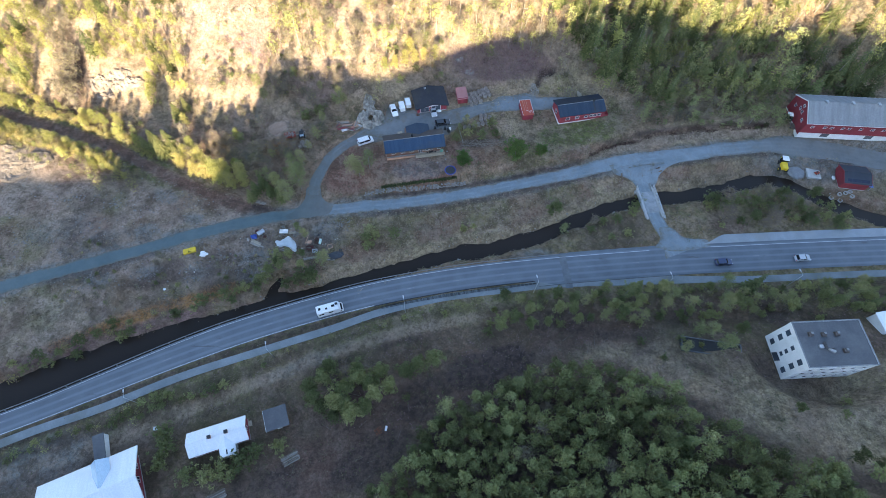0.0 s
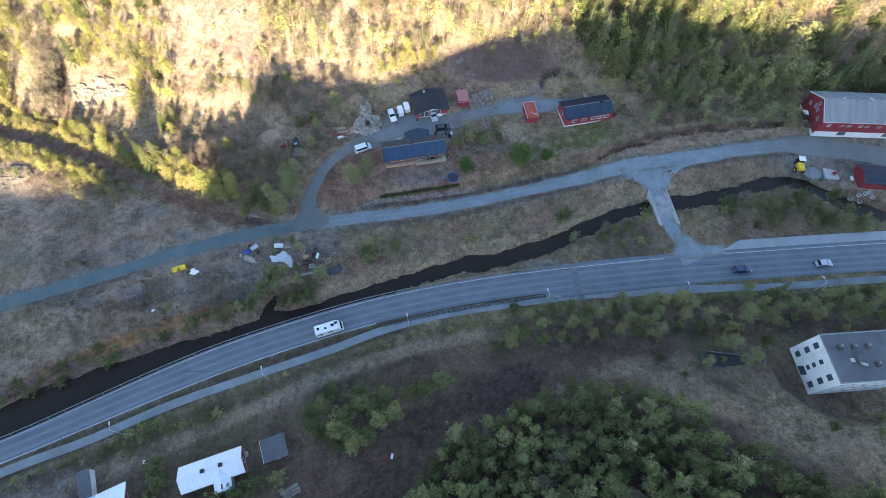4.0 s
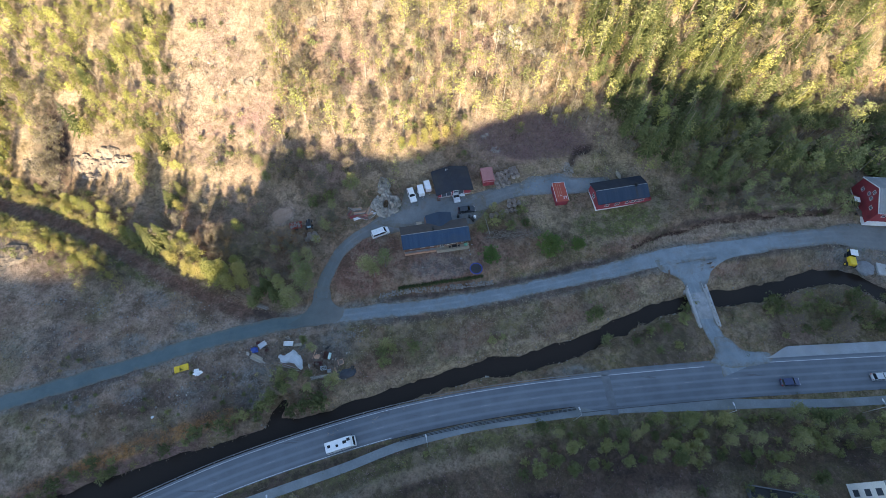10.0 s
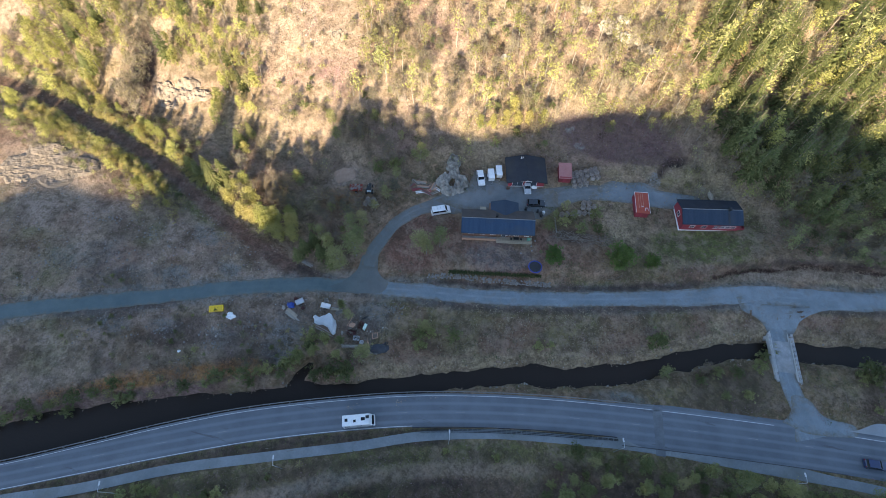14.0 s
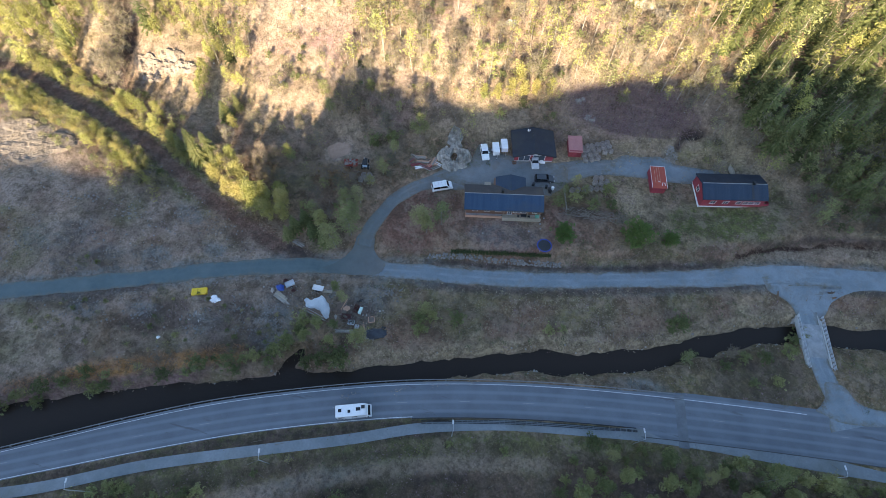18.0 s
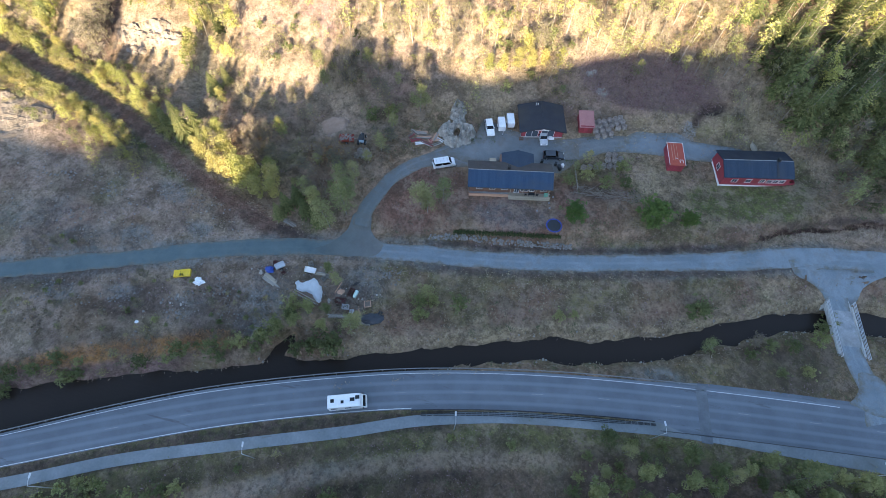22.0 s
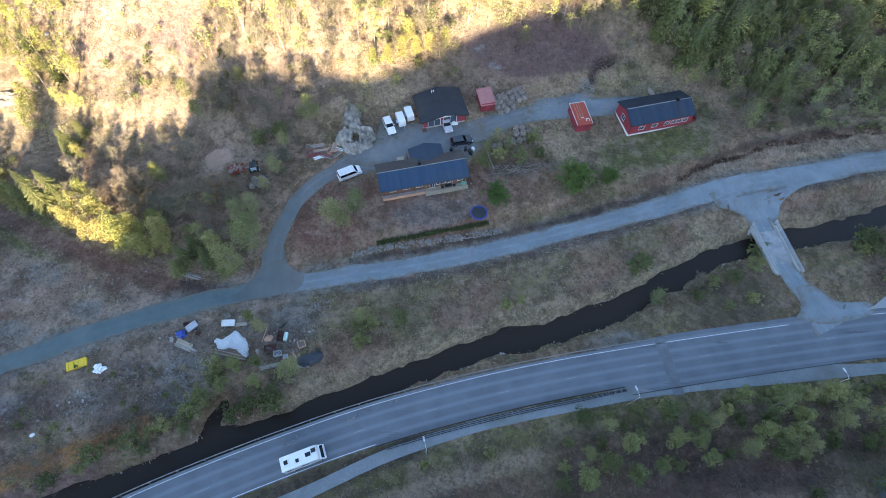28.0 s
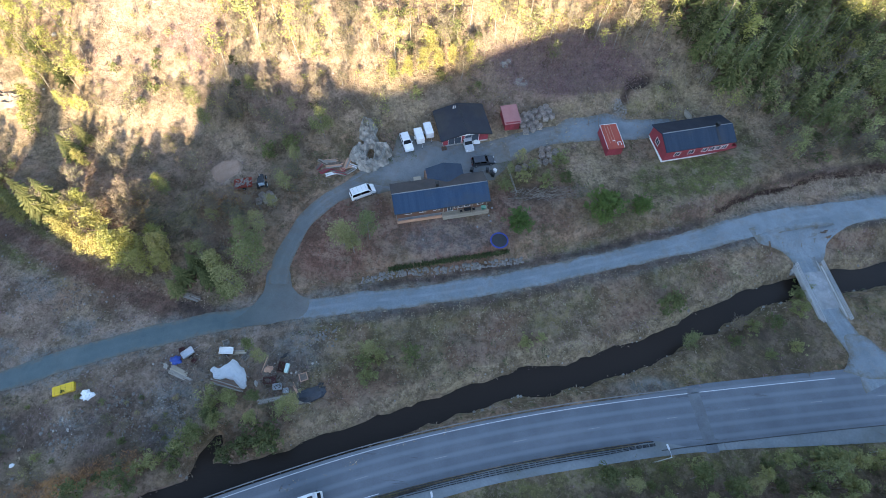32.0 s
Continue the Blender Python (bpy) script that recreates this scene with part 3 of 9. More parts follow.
heath = np.maximum.reduce([0.85 * spot(-57, 134, 4.5, 17, 6), 0.6 * spot(-66, 150, 5, 14, 8), 
    0.95 * spot(22, 129.5, 17, 5.5, 4), 0.95 * spot(-60, 136, 15, 7, -60), 0.7 * spot(-30, 146, 9, 14, 12), 0.95 * spot(-35, 120, 10, 6), 0.5 * spot(5, 150, 16, 8), 0.6 * spot(-68, 140, 14, 14),
    0.85 * spot(-48, 45.5, 16, 3, 24), 0.85 * spot(-76, 41, 26, 2.6, 21), 0.7 * spot(-18, 24, 8, 3, 25), 0.5 * spot(86, 76, 6, 4)])
rust = np.maximum.reduce([1.1 * spot(-57.5, 51.0, 2.8, 1.3, 20), 1.0 * spot(-80, 42.5, 4.5, 1.4, 22), 1.2 * spot(-71.5, 45.6, 4.0, 1.5, 20), 1.2 * spot(-62.5, 48.7, 4.5, 1.5, 18), 0.9 * spot(-74, 44.9, 15, 1.8, 23, 0.6) * ramp(-0.5, 0.1, rough_field(fx, fy, 6, 28)), 0.85 * spot(-57, 51.2, 9, 1.7, 16, 0.6), 0.5 * spot(-45, 99, 5, 3)])
pale = np.maximum.reduce([0.85 * spot(-63, 138, 13, 30, 7) * ramp(-0.5, 0.1, rough_field(fx, fy, 8, 45, 3)), (0.45 + 0.45 * ramp(-10, -30, fx)) * ramp(114, 122, fy + ragged) * ramp(-0.25, 0.25, rough_field(fx, fy, 11, 43, 3)) * ramp(60, 40, fx), 1.1 * ramp(1.7, 0.9, np.abs(fy - BANK(fx) + 1.7 + 0.3 * rough_field(fx, fy, 3, 33))) * ramp(48, 54, fx) * ramp(107, 102, fx), 0.35 * spot(-45, 111, 13, 8), 0.5 * ramp(1.9, 1.0, near(fx, fy, PATHWAY)[0] + 0.06 * ragged) * ramp(20, 8, fx), 0.55 * spot(-73, 14, 14, 4, 25), 1.2 * spot(-46.6, 105.4, 3.6, 3.2, 0, 0.15), 0.5 * stony * ramp(0.2, 0.6, rough_field(fx, fy, 9, 29)), 0.6 * spot(-104, 124, 11, 6, 15), 1.0 * spot(-121, 91, 15, 8, -10)])
# dark soil and litter, with shade painted under the grove and beside the lane
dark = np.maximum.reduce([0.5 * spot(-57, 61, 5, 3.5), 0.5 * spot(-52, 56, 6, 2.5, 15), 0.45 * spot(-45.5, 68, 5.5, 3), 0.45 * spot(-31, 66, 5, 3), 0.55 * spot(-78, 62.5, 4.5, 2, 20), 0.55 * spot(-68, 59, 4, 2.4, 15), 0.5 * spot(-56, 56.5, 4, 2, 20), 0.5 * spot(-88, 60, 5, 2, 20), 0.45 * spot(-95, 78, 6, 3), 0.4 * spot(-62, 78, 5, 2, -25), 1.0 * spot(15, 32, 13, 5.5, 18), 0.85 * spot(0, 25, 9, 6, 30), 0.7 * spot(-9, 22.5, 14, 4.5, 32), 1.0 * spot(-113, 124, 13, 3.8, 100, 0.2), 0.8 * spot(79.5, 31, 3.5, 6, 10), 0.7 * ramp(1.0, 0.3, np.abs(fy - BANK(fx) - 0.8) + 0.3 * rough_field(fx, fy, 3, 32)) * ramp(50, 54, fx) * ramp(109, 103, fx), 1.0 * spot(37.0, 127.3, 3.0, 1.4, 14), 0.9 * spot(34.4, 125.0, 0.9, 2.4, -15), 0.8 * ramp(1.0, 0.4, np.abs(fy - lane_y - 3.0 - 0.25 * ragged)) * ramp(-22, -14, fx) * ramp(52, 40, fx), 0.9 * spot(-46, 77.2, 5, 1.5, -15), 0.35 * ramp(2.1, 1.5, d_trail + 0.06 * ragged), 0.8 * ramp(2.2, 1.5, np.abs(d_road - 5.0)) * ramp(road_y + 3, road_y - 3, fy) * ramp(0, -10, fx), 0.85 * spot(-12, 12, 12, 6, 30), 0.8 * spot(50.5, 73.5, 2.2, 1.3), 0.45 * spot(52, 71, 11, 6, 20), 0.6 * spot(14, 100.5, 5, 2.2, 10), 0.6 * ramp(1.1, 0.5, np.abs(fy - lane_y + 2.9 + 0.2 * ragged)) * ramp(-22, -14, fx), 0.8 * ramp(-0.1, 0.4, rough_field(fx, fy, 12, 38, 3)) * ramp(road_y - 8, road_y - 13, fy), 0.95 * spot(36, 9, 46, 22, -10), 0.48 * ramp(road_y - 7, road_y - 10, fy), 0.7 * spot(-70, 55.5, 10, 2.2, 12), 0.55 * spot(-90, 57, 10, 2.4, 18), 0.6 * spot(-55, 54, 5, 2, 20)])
bank_straw = np.maximum.reduce([spot(58, 29, 12, 3.5, -28), spot(86, 17, 22, 6, -22), spot(108, 22, 22, 12), 0.7 * spot(44, 36, 9, 2.5, 8), 0.8 * spot(75, 24, 9, 5, -20)])
dry = np.maximum(dry, 1.1 * bank_straw)
dark = dark * (1 - 0.95 * bank_straw)
dark = dark * (1 - 0.92 * ramp(2.4, 1.3, near(fx, fy, PATHWAY)[0]) * ramp(22, 12, fx))
grit = np.maximum.reduce([0.85 * spot(-84, 11, 11, 5.5, 25), 0.5 * spot(-30, 33.5, 10, 1.6, 25), 0.45 * spot(-3, 91, 10, 3.6, 8), 0.9 * spot(28, 64.0, 6, 1.8, 8), ramp(4.2, 2.2, d_lane + 0.3 * ragged), 0.9 * spot(-47, 60.5, 4, 6.5, 10), 0.9 * spot(-77.5, 69.5, 3.4, 2.2), 0.9 * spot(-65.5, 74, 3, 2), 0.8 * spot(-75, 81.3, 4, 2, -30), 0.8 * spot(-74, 57.5, 4, 2.2), 0.8 * spot(-86, 55.3, 4, 2.4), 0.8 * spot(-60, 58, 3.5, 2), 0.6 * spot(-100, 70, 8, 4, 20), 0.8 * spot(-29, 70, 4.5, 4), 0.6 * spot(-90, 66, 10, 3, 20), 0.8 * spot(32.4, 121.4, 1.6, 1.8), 1.0 * spot(124, 99, 26, 8), 0.8 * spot(116, 96, 8, 6)])
ground_me = mesh_from("ground", np.column_stack([fx, fy, ZZ]), quads, [])
ground_me.polygons.foreach_set("use_smooth", [True] * len(ground_me.polygons))
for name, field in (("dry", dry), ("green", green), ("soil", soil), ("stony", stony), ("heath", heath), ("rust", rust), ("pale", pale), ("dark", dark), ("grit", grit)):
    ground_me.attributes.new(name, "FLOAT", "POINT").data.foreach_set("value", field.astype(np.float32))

earth, en, el, ep = nodes_of("earth")


def cover(col, attribute, a, b, scale, bite=0.5):
    """Lays a cover of two colours over col, where its attribute, roughened by noise, says so."""
    at = en.new("ShaderNodeAttribute")
    at.attribute_name = attribute
    edge = math_node(en, el, "SUBTRACT", grain(en, el, scale * 1.7, 6.0, 0.7, 0.25, 0.75), 0.5)
    fac = math_node(en, el, "MULTIPLY_ADD", edge, bite)
    el.new(at.outputs["Fac"], fac.node.inputs[2])
    fac = math_node(en, el, "MULTIPLY", fac, math_node(en, el, "GREATER_THAN", at.outputs["Fac"], 0.01))
    own = mixer(en, el, grain(en, el, scale, 8.0, 0.72, 0.43, 0.57), a, b)
    lim = en.new("ShaderNodeClamp")
    el.new(fac, lim.inputs["Value"])
    return mixer(en, el, lim.outputs[0], col, own)


col = mixer(en, el, grain(en, el, 0.13, 9.0, 0.7, 0.43, 0.57), (0.195, 0.128, 0.086), (0.325, 0.225, 0.158))
col = mixer(en, el, math_node(en, el, "MULTIPLY", grain(en, el, 0.4, 8.0, 0.72, 0.47, 0.56), 0.6), col, (0.10, 0.085, 0.05))
mossy = grain(en, el, 0.10, 5.0, 0.62, 0.50, 0.57)
col = mixer(en, el, math_node(en, el, "MULTIPLY", mossy, 0.5), col, (0.135, 0.13, 0.07))
peaty = grain(en, el, 0.14, 5.0, 0.62, 0.52, 0.58)
col = mixer(en, el, math_node(en, el, "MULTIPLY", peaty, 0.5), col, (0.155, 0.10, 0.085))
col = cover(col, "stony", (0.19, 0.145, 0.12), (0.33, 0.265, 0.225), 0.14)
col = cover(col, "dry", (0.38, 0.31, 0.21), (0.25, 0.20, 0.13), 0.8)
col = cover(col, "green", (0.085, 0.105, 0.036), (0.145, 0.152, 0.06), 0.5)
col = cover(col, "soil", (0.148, 0.082, 0.064), (0.225, 0.138, 0.11), 0.5)
col = cover(col, "heath", (0.165, 0.10, 0.11), (0.255, 0.17, 0.175), 0.9)
col = cover(col, "rust", (0.29, 0.145, 0.055), (0.44, 0.245, 0.105), 0.9)
col = cover(col, "pale", (0.37, 0.295, 0.235), (0.27, 0.215, 0.17), 0.6)
col = cover(col, "grit", (0.125, 0.142, 0.148), (0.19, 0.20, 0.20), 0.5, 0.9)
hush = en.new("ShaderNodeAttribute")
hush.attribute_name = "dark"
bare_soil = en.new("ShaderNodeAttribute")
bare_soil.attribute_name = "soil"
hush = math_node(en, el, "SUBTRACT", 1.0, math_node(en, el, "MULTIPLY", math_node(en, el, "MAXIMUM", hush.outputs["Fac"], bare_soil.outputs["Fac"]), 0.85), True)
blotch = grain(en, el, 0.17, 10.0, 0.76, 0.49, 0.58)
col = mixer(en, el, math_node(en, el, "MULTIPLY", blotch, 0.6), col, (0.07, 0.052, 0.038))
mottle = grain(en, el, 0.22, 9.0, 0.76, 0.49, 0.57)
col = mixer(en, el, math_node(en, el, "MULTIPLY", mottle, 0.45), col, (0.32, 0.245, 0.20))
tussock = grain(en, el, 0.62, 7.0, 0.72, 0.515, 0.575)
col = mixer(en, el, math_node(en, el, "MULTIPLY", math_node(en, el, "MULTIPLY", tussock, hush), 0.55), col, (0.088, 0.072, 0.046))
sward = grain(en, el, 0.85, 7.0, 0.72, 0.55, 0.60)
col = mixer(en, el, math_node(en, el, "MULTIPLY", math_node(en, el, "MULTIPLY", sward, hush), 0.4), col, (0.38, 0.31, 0.245))
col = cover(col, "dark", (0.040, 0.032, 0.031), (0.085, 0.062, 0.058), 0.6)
speck = grain(en, el, 1.7, 7.0, 0.78, 0.49, 0.59)
col = mixer(en, el, math_node(en, el, "MULTIPLY", speck, 0.5), col, (0.045, 0.034, 0.024))
straw = grain(en, el, 3.0, 6.0, 0.82, 0.535, 0.60)
col = mixer(en, el, math_node(en, el, "MULTIPLY", math_node(en, el, "MULTIPLY", straw, hush), 0.22), col, (0.42, 0.35, 0.28))
col = mixer(en, el, 1.0, col, (1.11, 1.045, 0.985), "MULTIPLY")
el.new(col, ep.inputs["Base Color"])
ep.inputs["Roughness"].default_value, ep.inputs["Specular IOR Level"].default_value = 1.0, 0.15
eb = add(en, "ShaderNodeBump", Strength=1.0, Distance=0.35)
el.new(grain(en, el, 1.4, 8.0, 0.75, 0.2, 0.8), eb.inputs["Height"])
el.new(eb.outputs["Normal"], ep.inputs["Normal"])
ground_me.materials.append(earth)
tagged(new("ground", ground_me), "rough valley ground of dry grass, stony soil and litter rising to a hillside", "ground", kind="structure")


def ribbon(name, way, half_left, half_right, up, material, label, category, lo=None, hi=None, parent=None, ragged_edge=0.0, kind="structure", thick=0.0):
    """A strip laid along a way, from lo to hi (indices); half widths are numbers or functions of x."""
    s = way[lo:hi]
    d = np.gradient(s[:, :2], axis=0)
    d /= np.linalg.norm(d, axis=1)[:, None]
    nrm = np.column_stack([-d[:, 1], d[:, 0]])
    hl = np.array([half_left(v) if callable(half_left) else half_left for v in s[:, 0]])
    hr = np.array([half_right(v) if callable(half_right) else half_right for v in s[:, 0]])
    if ragged_edge:
        hl = hl + ragged_edge * rough_field(s[:, 0], s[:, 1], 3, 41)
        hr = hr + ragged_edge * rough_field(s[:, 0], s[:, 1], 3, 42)
    k = 7
    off = np.linspace(0, 1, k)[None, :] * (hl + hr)[:, None] - hr[:, None]
    pts = s[:, None, :2] + nrm[:, None, :] * off[:, :, None]
    zz = np.repeat(s[:, 2:3] + up, k, axis=1)
    zz[:, 0] -= thick
    zz[:, -1] -= thick
    n = len(s)
    ids = np.arange(n * k).reshape(n, k)
    f = np.column_stack([ids[:-1, :-1].ravel(), ids[1:, :-1].ravel(), ids[1:, 1:].ravel(), ids[:-1, 1:].ravel()])
    me = mesh_from(name, np.column_stack([pts.reshape(-1, 2), zz.ravel()]), f, material, True)
    me.attributes.new("across", "FLOAT", "POINT").data.foreach_set("value", off.ravel().astype(np.float32))
    me.attributes.new("edge", "FLOAT", "POINT").data.foreach_set("value", np.tile(np.abs(np.linspace(-1, 1, k)), n).astype(np.float32))
    ob = new(name, me)
    if parent:
        ob.parent = parent
        return tagged(ob, label)
    return tagged(ob, label, category, kind=kind)


def at_x(way, x):
    return int(np.argmin(np.abs(way[:, 0] - x)))


road = ribbon("road", ROAD, lambda x: 3.9 - 1.7 * ramp(-48, -98, x) + 0.8 * ramp(25, 40, x), lambda x: 2.95 + 1.6 * ramp(27, 34, x), 0.0, asphalt, "two-lane grey asphalt road with worn wheel tracks", "road")
cycle = ribbon("pavement_cycle", CYCLE, lambda x: 1.15 + 1.3 * ramp(22, 40, x) * ramp(75, 55, x), 0.8, 0.02, path_asphalt, "pale asphalt foot and cycle path beside the road", "path")
lane = ribbon("road_lane", LANE, lambda x: 1.9 + 0.6 * ramp(35, 60, x) + 1.8 * ramp(100, 112, x), lambda x: 1.8 + 0.6 * ramp(20, 50, x) + 3.0 * ramp(103, 114, x), 0.0, gravel, "blue-grey gravel lane along the river", "road", ragged_edge=0.45)
drive = ribbon("road_drive", DRIVE, lambda x: 1.4 + 2.1 * ramp(-24, -16, x) * ramp(30, 10, x), lambda x: 1.3 + 1.8 * ramp(-24, -16, x) * ramp(14, 2, x) + 0.6 * ramp(30, 24, x), 0.02, gravel_drive, "grey gravel drive curving up to the houses", "road", lo=at_x(DRIVE, -33.6), ragged_edge=0.4)
spur = ribbon("road_spur", SPUR, lambda x: 2.1 + 5.0 * ramp(66.5, 69.0, x) ** 2 + 4.5 * ramp(63.6, 61.6, x) ** 1.5, lambda x: 2.1 + 2.2 * ramp(66.5, 69.0, x) ** 2 + 5.5 * ramp(63.6, 61.6, x) ** 1.5, 0.015, gravel, "gravel junction crossing the bridge to the road", "road", ragged_edge=0.15)

def draped(name, outline, material, up, label, parent, rim=1.0):
    """A patch of gravel laid over the ground inside a smooth closed outline."""
    o = spline(list(outline) + [outline[0]], 0.6)[:-1]
    o = o + 0.25 * np.column_stack([rough_field(o[:, 0], o[:, 1], 2, 51), rough_field(o[:, 0], o[:, 1], 2, 52)])
    c = o.mean(axis=0)
    fr = np.linspace(1.0, 0.06, 16)
    p = np.vstack([c + (o - c) * f for f in fr] + [c[None]])
    z = ground(p[:, 0], p[:, 1]) + up
    n = len(o)
    f = [(i * n + k, i * n + (k + 1) % n, (i + 1) * n + (k + 1) % n, (i + 1) * n + k) for i in range(15) for k in range(n)] + [(15 * n + k, 15 * n + (k + 1) % n, 16 * n) for k in range(n)]
    me = mesh_from(name, np.column_stack([p, z]), f, material, True)
    me.attributes.new("edge", "FLOAT", "POINT").data.foreach_set("value", (rim * np.concatenate([np.repeat(fr, n), [0.0]])).astype(np.float32))
    ob = new(name, me)
    ob.parent = parent
    return tagged(ob, label)


draped("junction", [(-41, 75.2), (-37.6, 77.8), (-35.8, 81), (-35.3, 84.6), (-31.9, 84.6), (-31.2, 81.8), (-29.4, 80.2), (-27.6, 79.2), (-28.6, 76.4), (-33, 75.2), (-38.5, 74.4)], gravel_trodden, 0.115, "trodden gravel junction", lane, 0.7)
draped("junction", [(43, 91.6), (50, 95.2), (56, 97.2), (66, 99.2), (76, 100.4), (86, 101.6), (92, 100.8), (82, 97.0), (74, 95.0), (69.2, 92.0), (66.4, 87.6), (61.4, 87.6), (59.8, 90.6), (57.0, 92.4), (50.5, 91.6)], gravel, 0.10, "wide gravel junction at the bridge", lane, 0.7)
draped("junction", [(62.4, 67.0), (64.6, 69.6), (65.2, 73.2), (68.6, 73.2), (71.8, 70.2), (78, 69.6), (77, 67.0), (68, 65.8)], gravel, 0.09, "gravel fan at the road", spur)
draped("yard", [(16, 112.6), (18.5, 116.5), (21.5, 119.4), (26, 120.0), (30.5, 120.8), (34, 119.6), (39.5, 119.7), (44.5, 119.6), (46, 117.5), (41, 115.6), (37, 114.4), (32, 113.8), (26, 113.6), (21, 113.0)], gravel, 0.10, "blue-grey gravel turning place", drive)
draped("yard", [(-22, 103), (-15, 109), (-13.2, 114.5), (-7, 113.0), (3, 112.5), (8, 112.8), (9, 108.4), (6, 104.5), (4.4, 103.6), (-8, 103.4), (-14, 101.8)], gravel_drive, 0.10, "gravel yard between bungalow and garage", drive)
ribbon("pavement_stop", ROAD, lambda x: 4.6 + 2.5 * ramp(77, 84, x), -4.4, 0.12, stop_paving, "pale raised paving of a bus stop beside the road", "pavement", at_x(ROAD, 77), at_x(ROAD, 190))
ribbon("patch", ROAD, 4.2, 5.8, 0.012, patch_asphalt, "pale mended asphalt strip across the road", "", at_x(ROAD, 36.0), at_x(ROAD, 38.8), parent=road)
for off, lo, hi, wide in ((3.4, -300, 62, 0.055), (3.42, 74, 260, 0.055), (-2.75, -300, -14, 0.055)):
    slim = (lambda x: 1.6 * ramp(-48, -98, x)) if off == 3.4 else (lambda x: 0.0)
    ribbon("edge_line", ROAD, lambda x: off + wide - slim(x), lambda x: -off + wide + slim(x), 0.012, line_paint, "worn white edge line", "", at_x(ROAD, lo), at_x(ROAD, hi), parent=road)
ribbon("edge_joint", ROAD, -4.45, 4.6, 0.012, dark_asphalt, "dark open joint between road and path", "", at_x(ROAD, 29), at_x(ROAD, 76), parent=road)
start = at_x(ROAD, -130)
while ROAD[start, 0] < 170:
    ribbon("centre_dash", ROAD, 0.05, 0.05, 0.012, dash_paint, "faded white centre dash", "", start, start + 3, parent=road)
    start += 12

water_mat, hn, hl_, hp = nodes_of("river_water")
hp.inputs["Base Color"].default_value = (0.026, 0.019, 0.015, 1)
hp.inputs["Specular IOR Level"].default_value = 0.3
hp.inputs["Roughness"].default_value, hp.inputs["IOR"].default_value = 0.2, 1.33
hb = add(hn, "ShaderNodeBump", Strength=0.25, Distance=0.05)
hl_.new(grain(hn, hl_, 1.6, 3.0, stretch=(0.6, 1.3, 1.0)), hb.inputs["Height"])
hl_.new(hb.outputs["Normal"], hp.inputs["Normal"])
RW = np.column_stack([RIVER[:, :2], np.full(len(RIVER), WATER)])
ribbon("water", RW, 8.2, 5.2, 0.0, water_mat, "dark peaty river water flowing slowly", "water")

rng = np.random.default_rng(7)
stone = surface("stone", (0.19, 0.178, 0.165), (0.28, 0.265, 0.245), 1.2, 0.95, bump=0.05, spread=0.4)
stone_light = surface("stone_light", (0.30, 0.28, 0.25), (0.40, 0.37, 0.33), 0.6, 0.95, bump=0.06, dirt=(0.20, 0.18, 0.15), spread=0.2)
BALL = np.array([(0, 0, 1), (0.894, 0, 0.447), (0.276, 0.851, 0.447), (-0.724, 0.526, 0.447), (-0.724, -0.526, 0.447), (0.276, -0.851, 0.447), (0.724, 0.526, -0.447), (-0.276, 0.851, -0.447), (-0.894, 0, -0.447), (-0.276, -0.851, -0.447), (0.724, -0.526, -0.447), (0, 0, -1)])
BALL_F = np.array([(0, 1, 2), (0, 2, 3), (0, 3, 4), (0, 4, 5), (0, 5, 1), (1, 6, 2), (2, 7, 3), (3, 8, 4), (4, 9, 5), (5, 10, 1), (6, 7, 2), (7, 8, 3), (8, 9, 4), (9, 10, 5), (10, 6, 1), (11, 7, 6), (11, 8, 7), (11, 9, 8), (11, 10, 9), (11, 6, 10)])



# ---- materials of buildings and things ----
red_wood = surface("red_wood", (0.28, 0.034, 0.05), (0.35, 0.048, 0.066), 1.2, 0.75, bump=0.01, bump_scale=30, stretch=(8, 8, 0.4), dirt=(0.16, 0.03, 0.03))
barn_red = surface("barn_red", (0.24, 0.027, 0.038), (0.31, 0.042, 0.052), 0.8, 0.75, bump=0.01, bump_scale=30, stretch=(8, 8, 0.4), dirt=(0.14, 0.025, 0.03))
white_wall = surface("white_wall", (0.74, 0.74, 0.73), (0.80, 0.80, 0.79), 0.5, 0.8, dirt=(0.52, 0.51, 0.48))
white_paint = surface("white_paint", (0.78, 0.78, 0.77), (0.70, 0.70, 0.69), 2.0, 0.6)
brown_wood = surface("brown_wood", (0.16, 0.085, 0.055), (0.22, 0.12, 0.08), 1.5, 0.8, bump=0.01, bump_scale=25, stretch=(0.5, 8, 8))
pink_wood = surface("pink_wood", (0.46, 0.26, 0.17), (0.54, 0.32, 0.22), 1.2, 0.8, stretch=(0.5, 6, 6))
deck_wood = surface("deck_wood", (0.33, 0.28, 0.21), (0.42, 0.36, 0.28), 1.5, 0.85, stretch=(0.4, 6, 6), spread=0.3)
roof_annex = surface("roof_annex", (0.030, 0.050, 0.078), (0.042, 0.062, 0.09), 0.5, 0.75, 0.0, spec=0.25, bump=0.015, bump_scale=6, dirt=(0.05, 0.055, 0.06))
roof_blue = surface("roof_blue", (0.024, 0.054, 0.10), (0.033, 0.066, 0.116), 0.5, 0.75, 0.0, spec=0.25, bump=0.015, bump_scale=6, stretch=(3.5, 0.2, 0.2), dirt=(0.05, 0.06, 0.075))
roof_slate = surface("roof_slate", (0.022, 0.040, 0.066), (0.032, 0.050, 0.078), 0.5, 0.7, spec=0.25, bump=0.015, bump_scale=6, stretch=(3.5, 0.2, 0.2), dirt=(0.05, 0.055, 0.065))
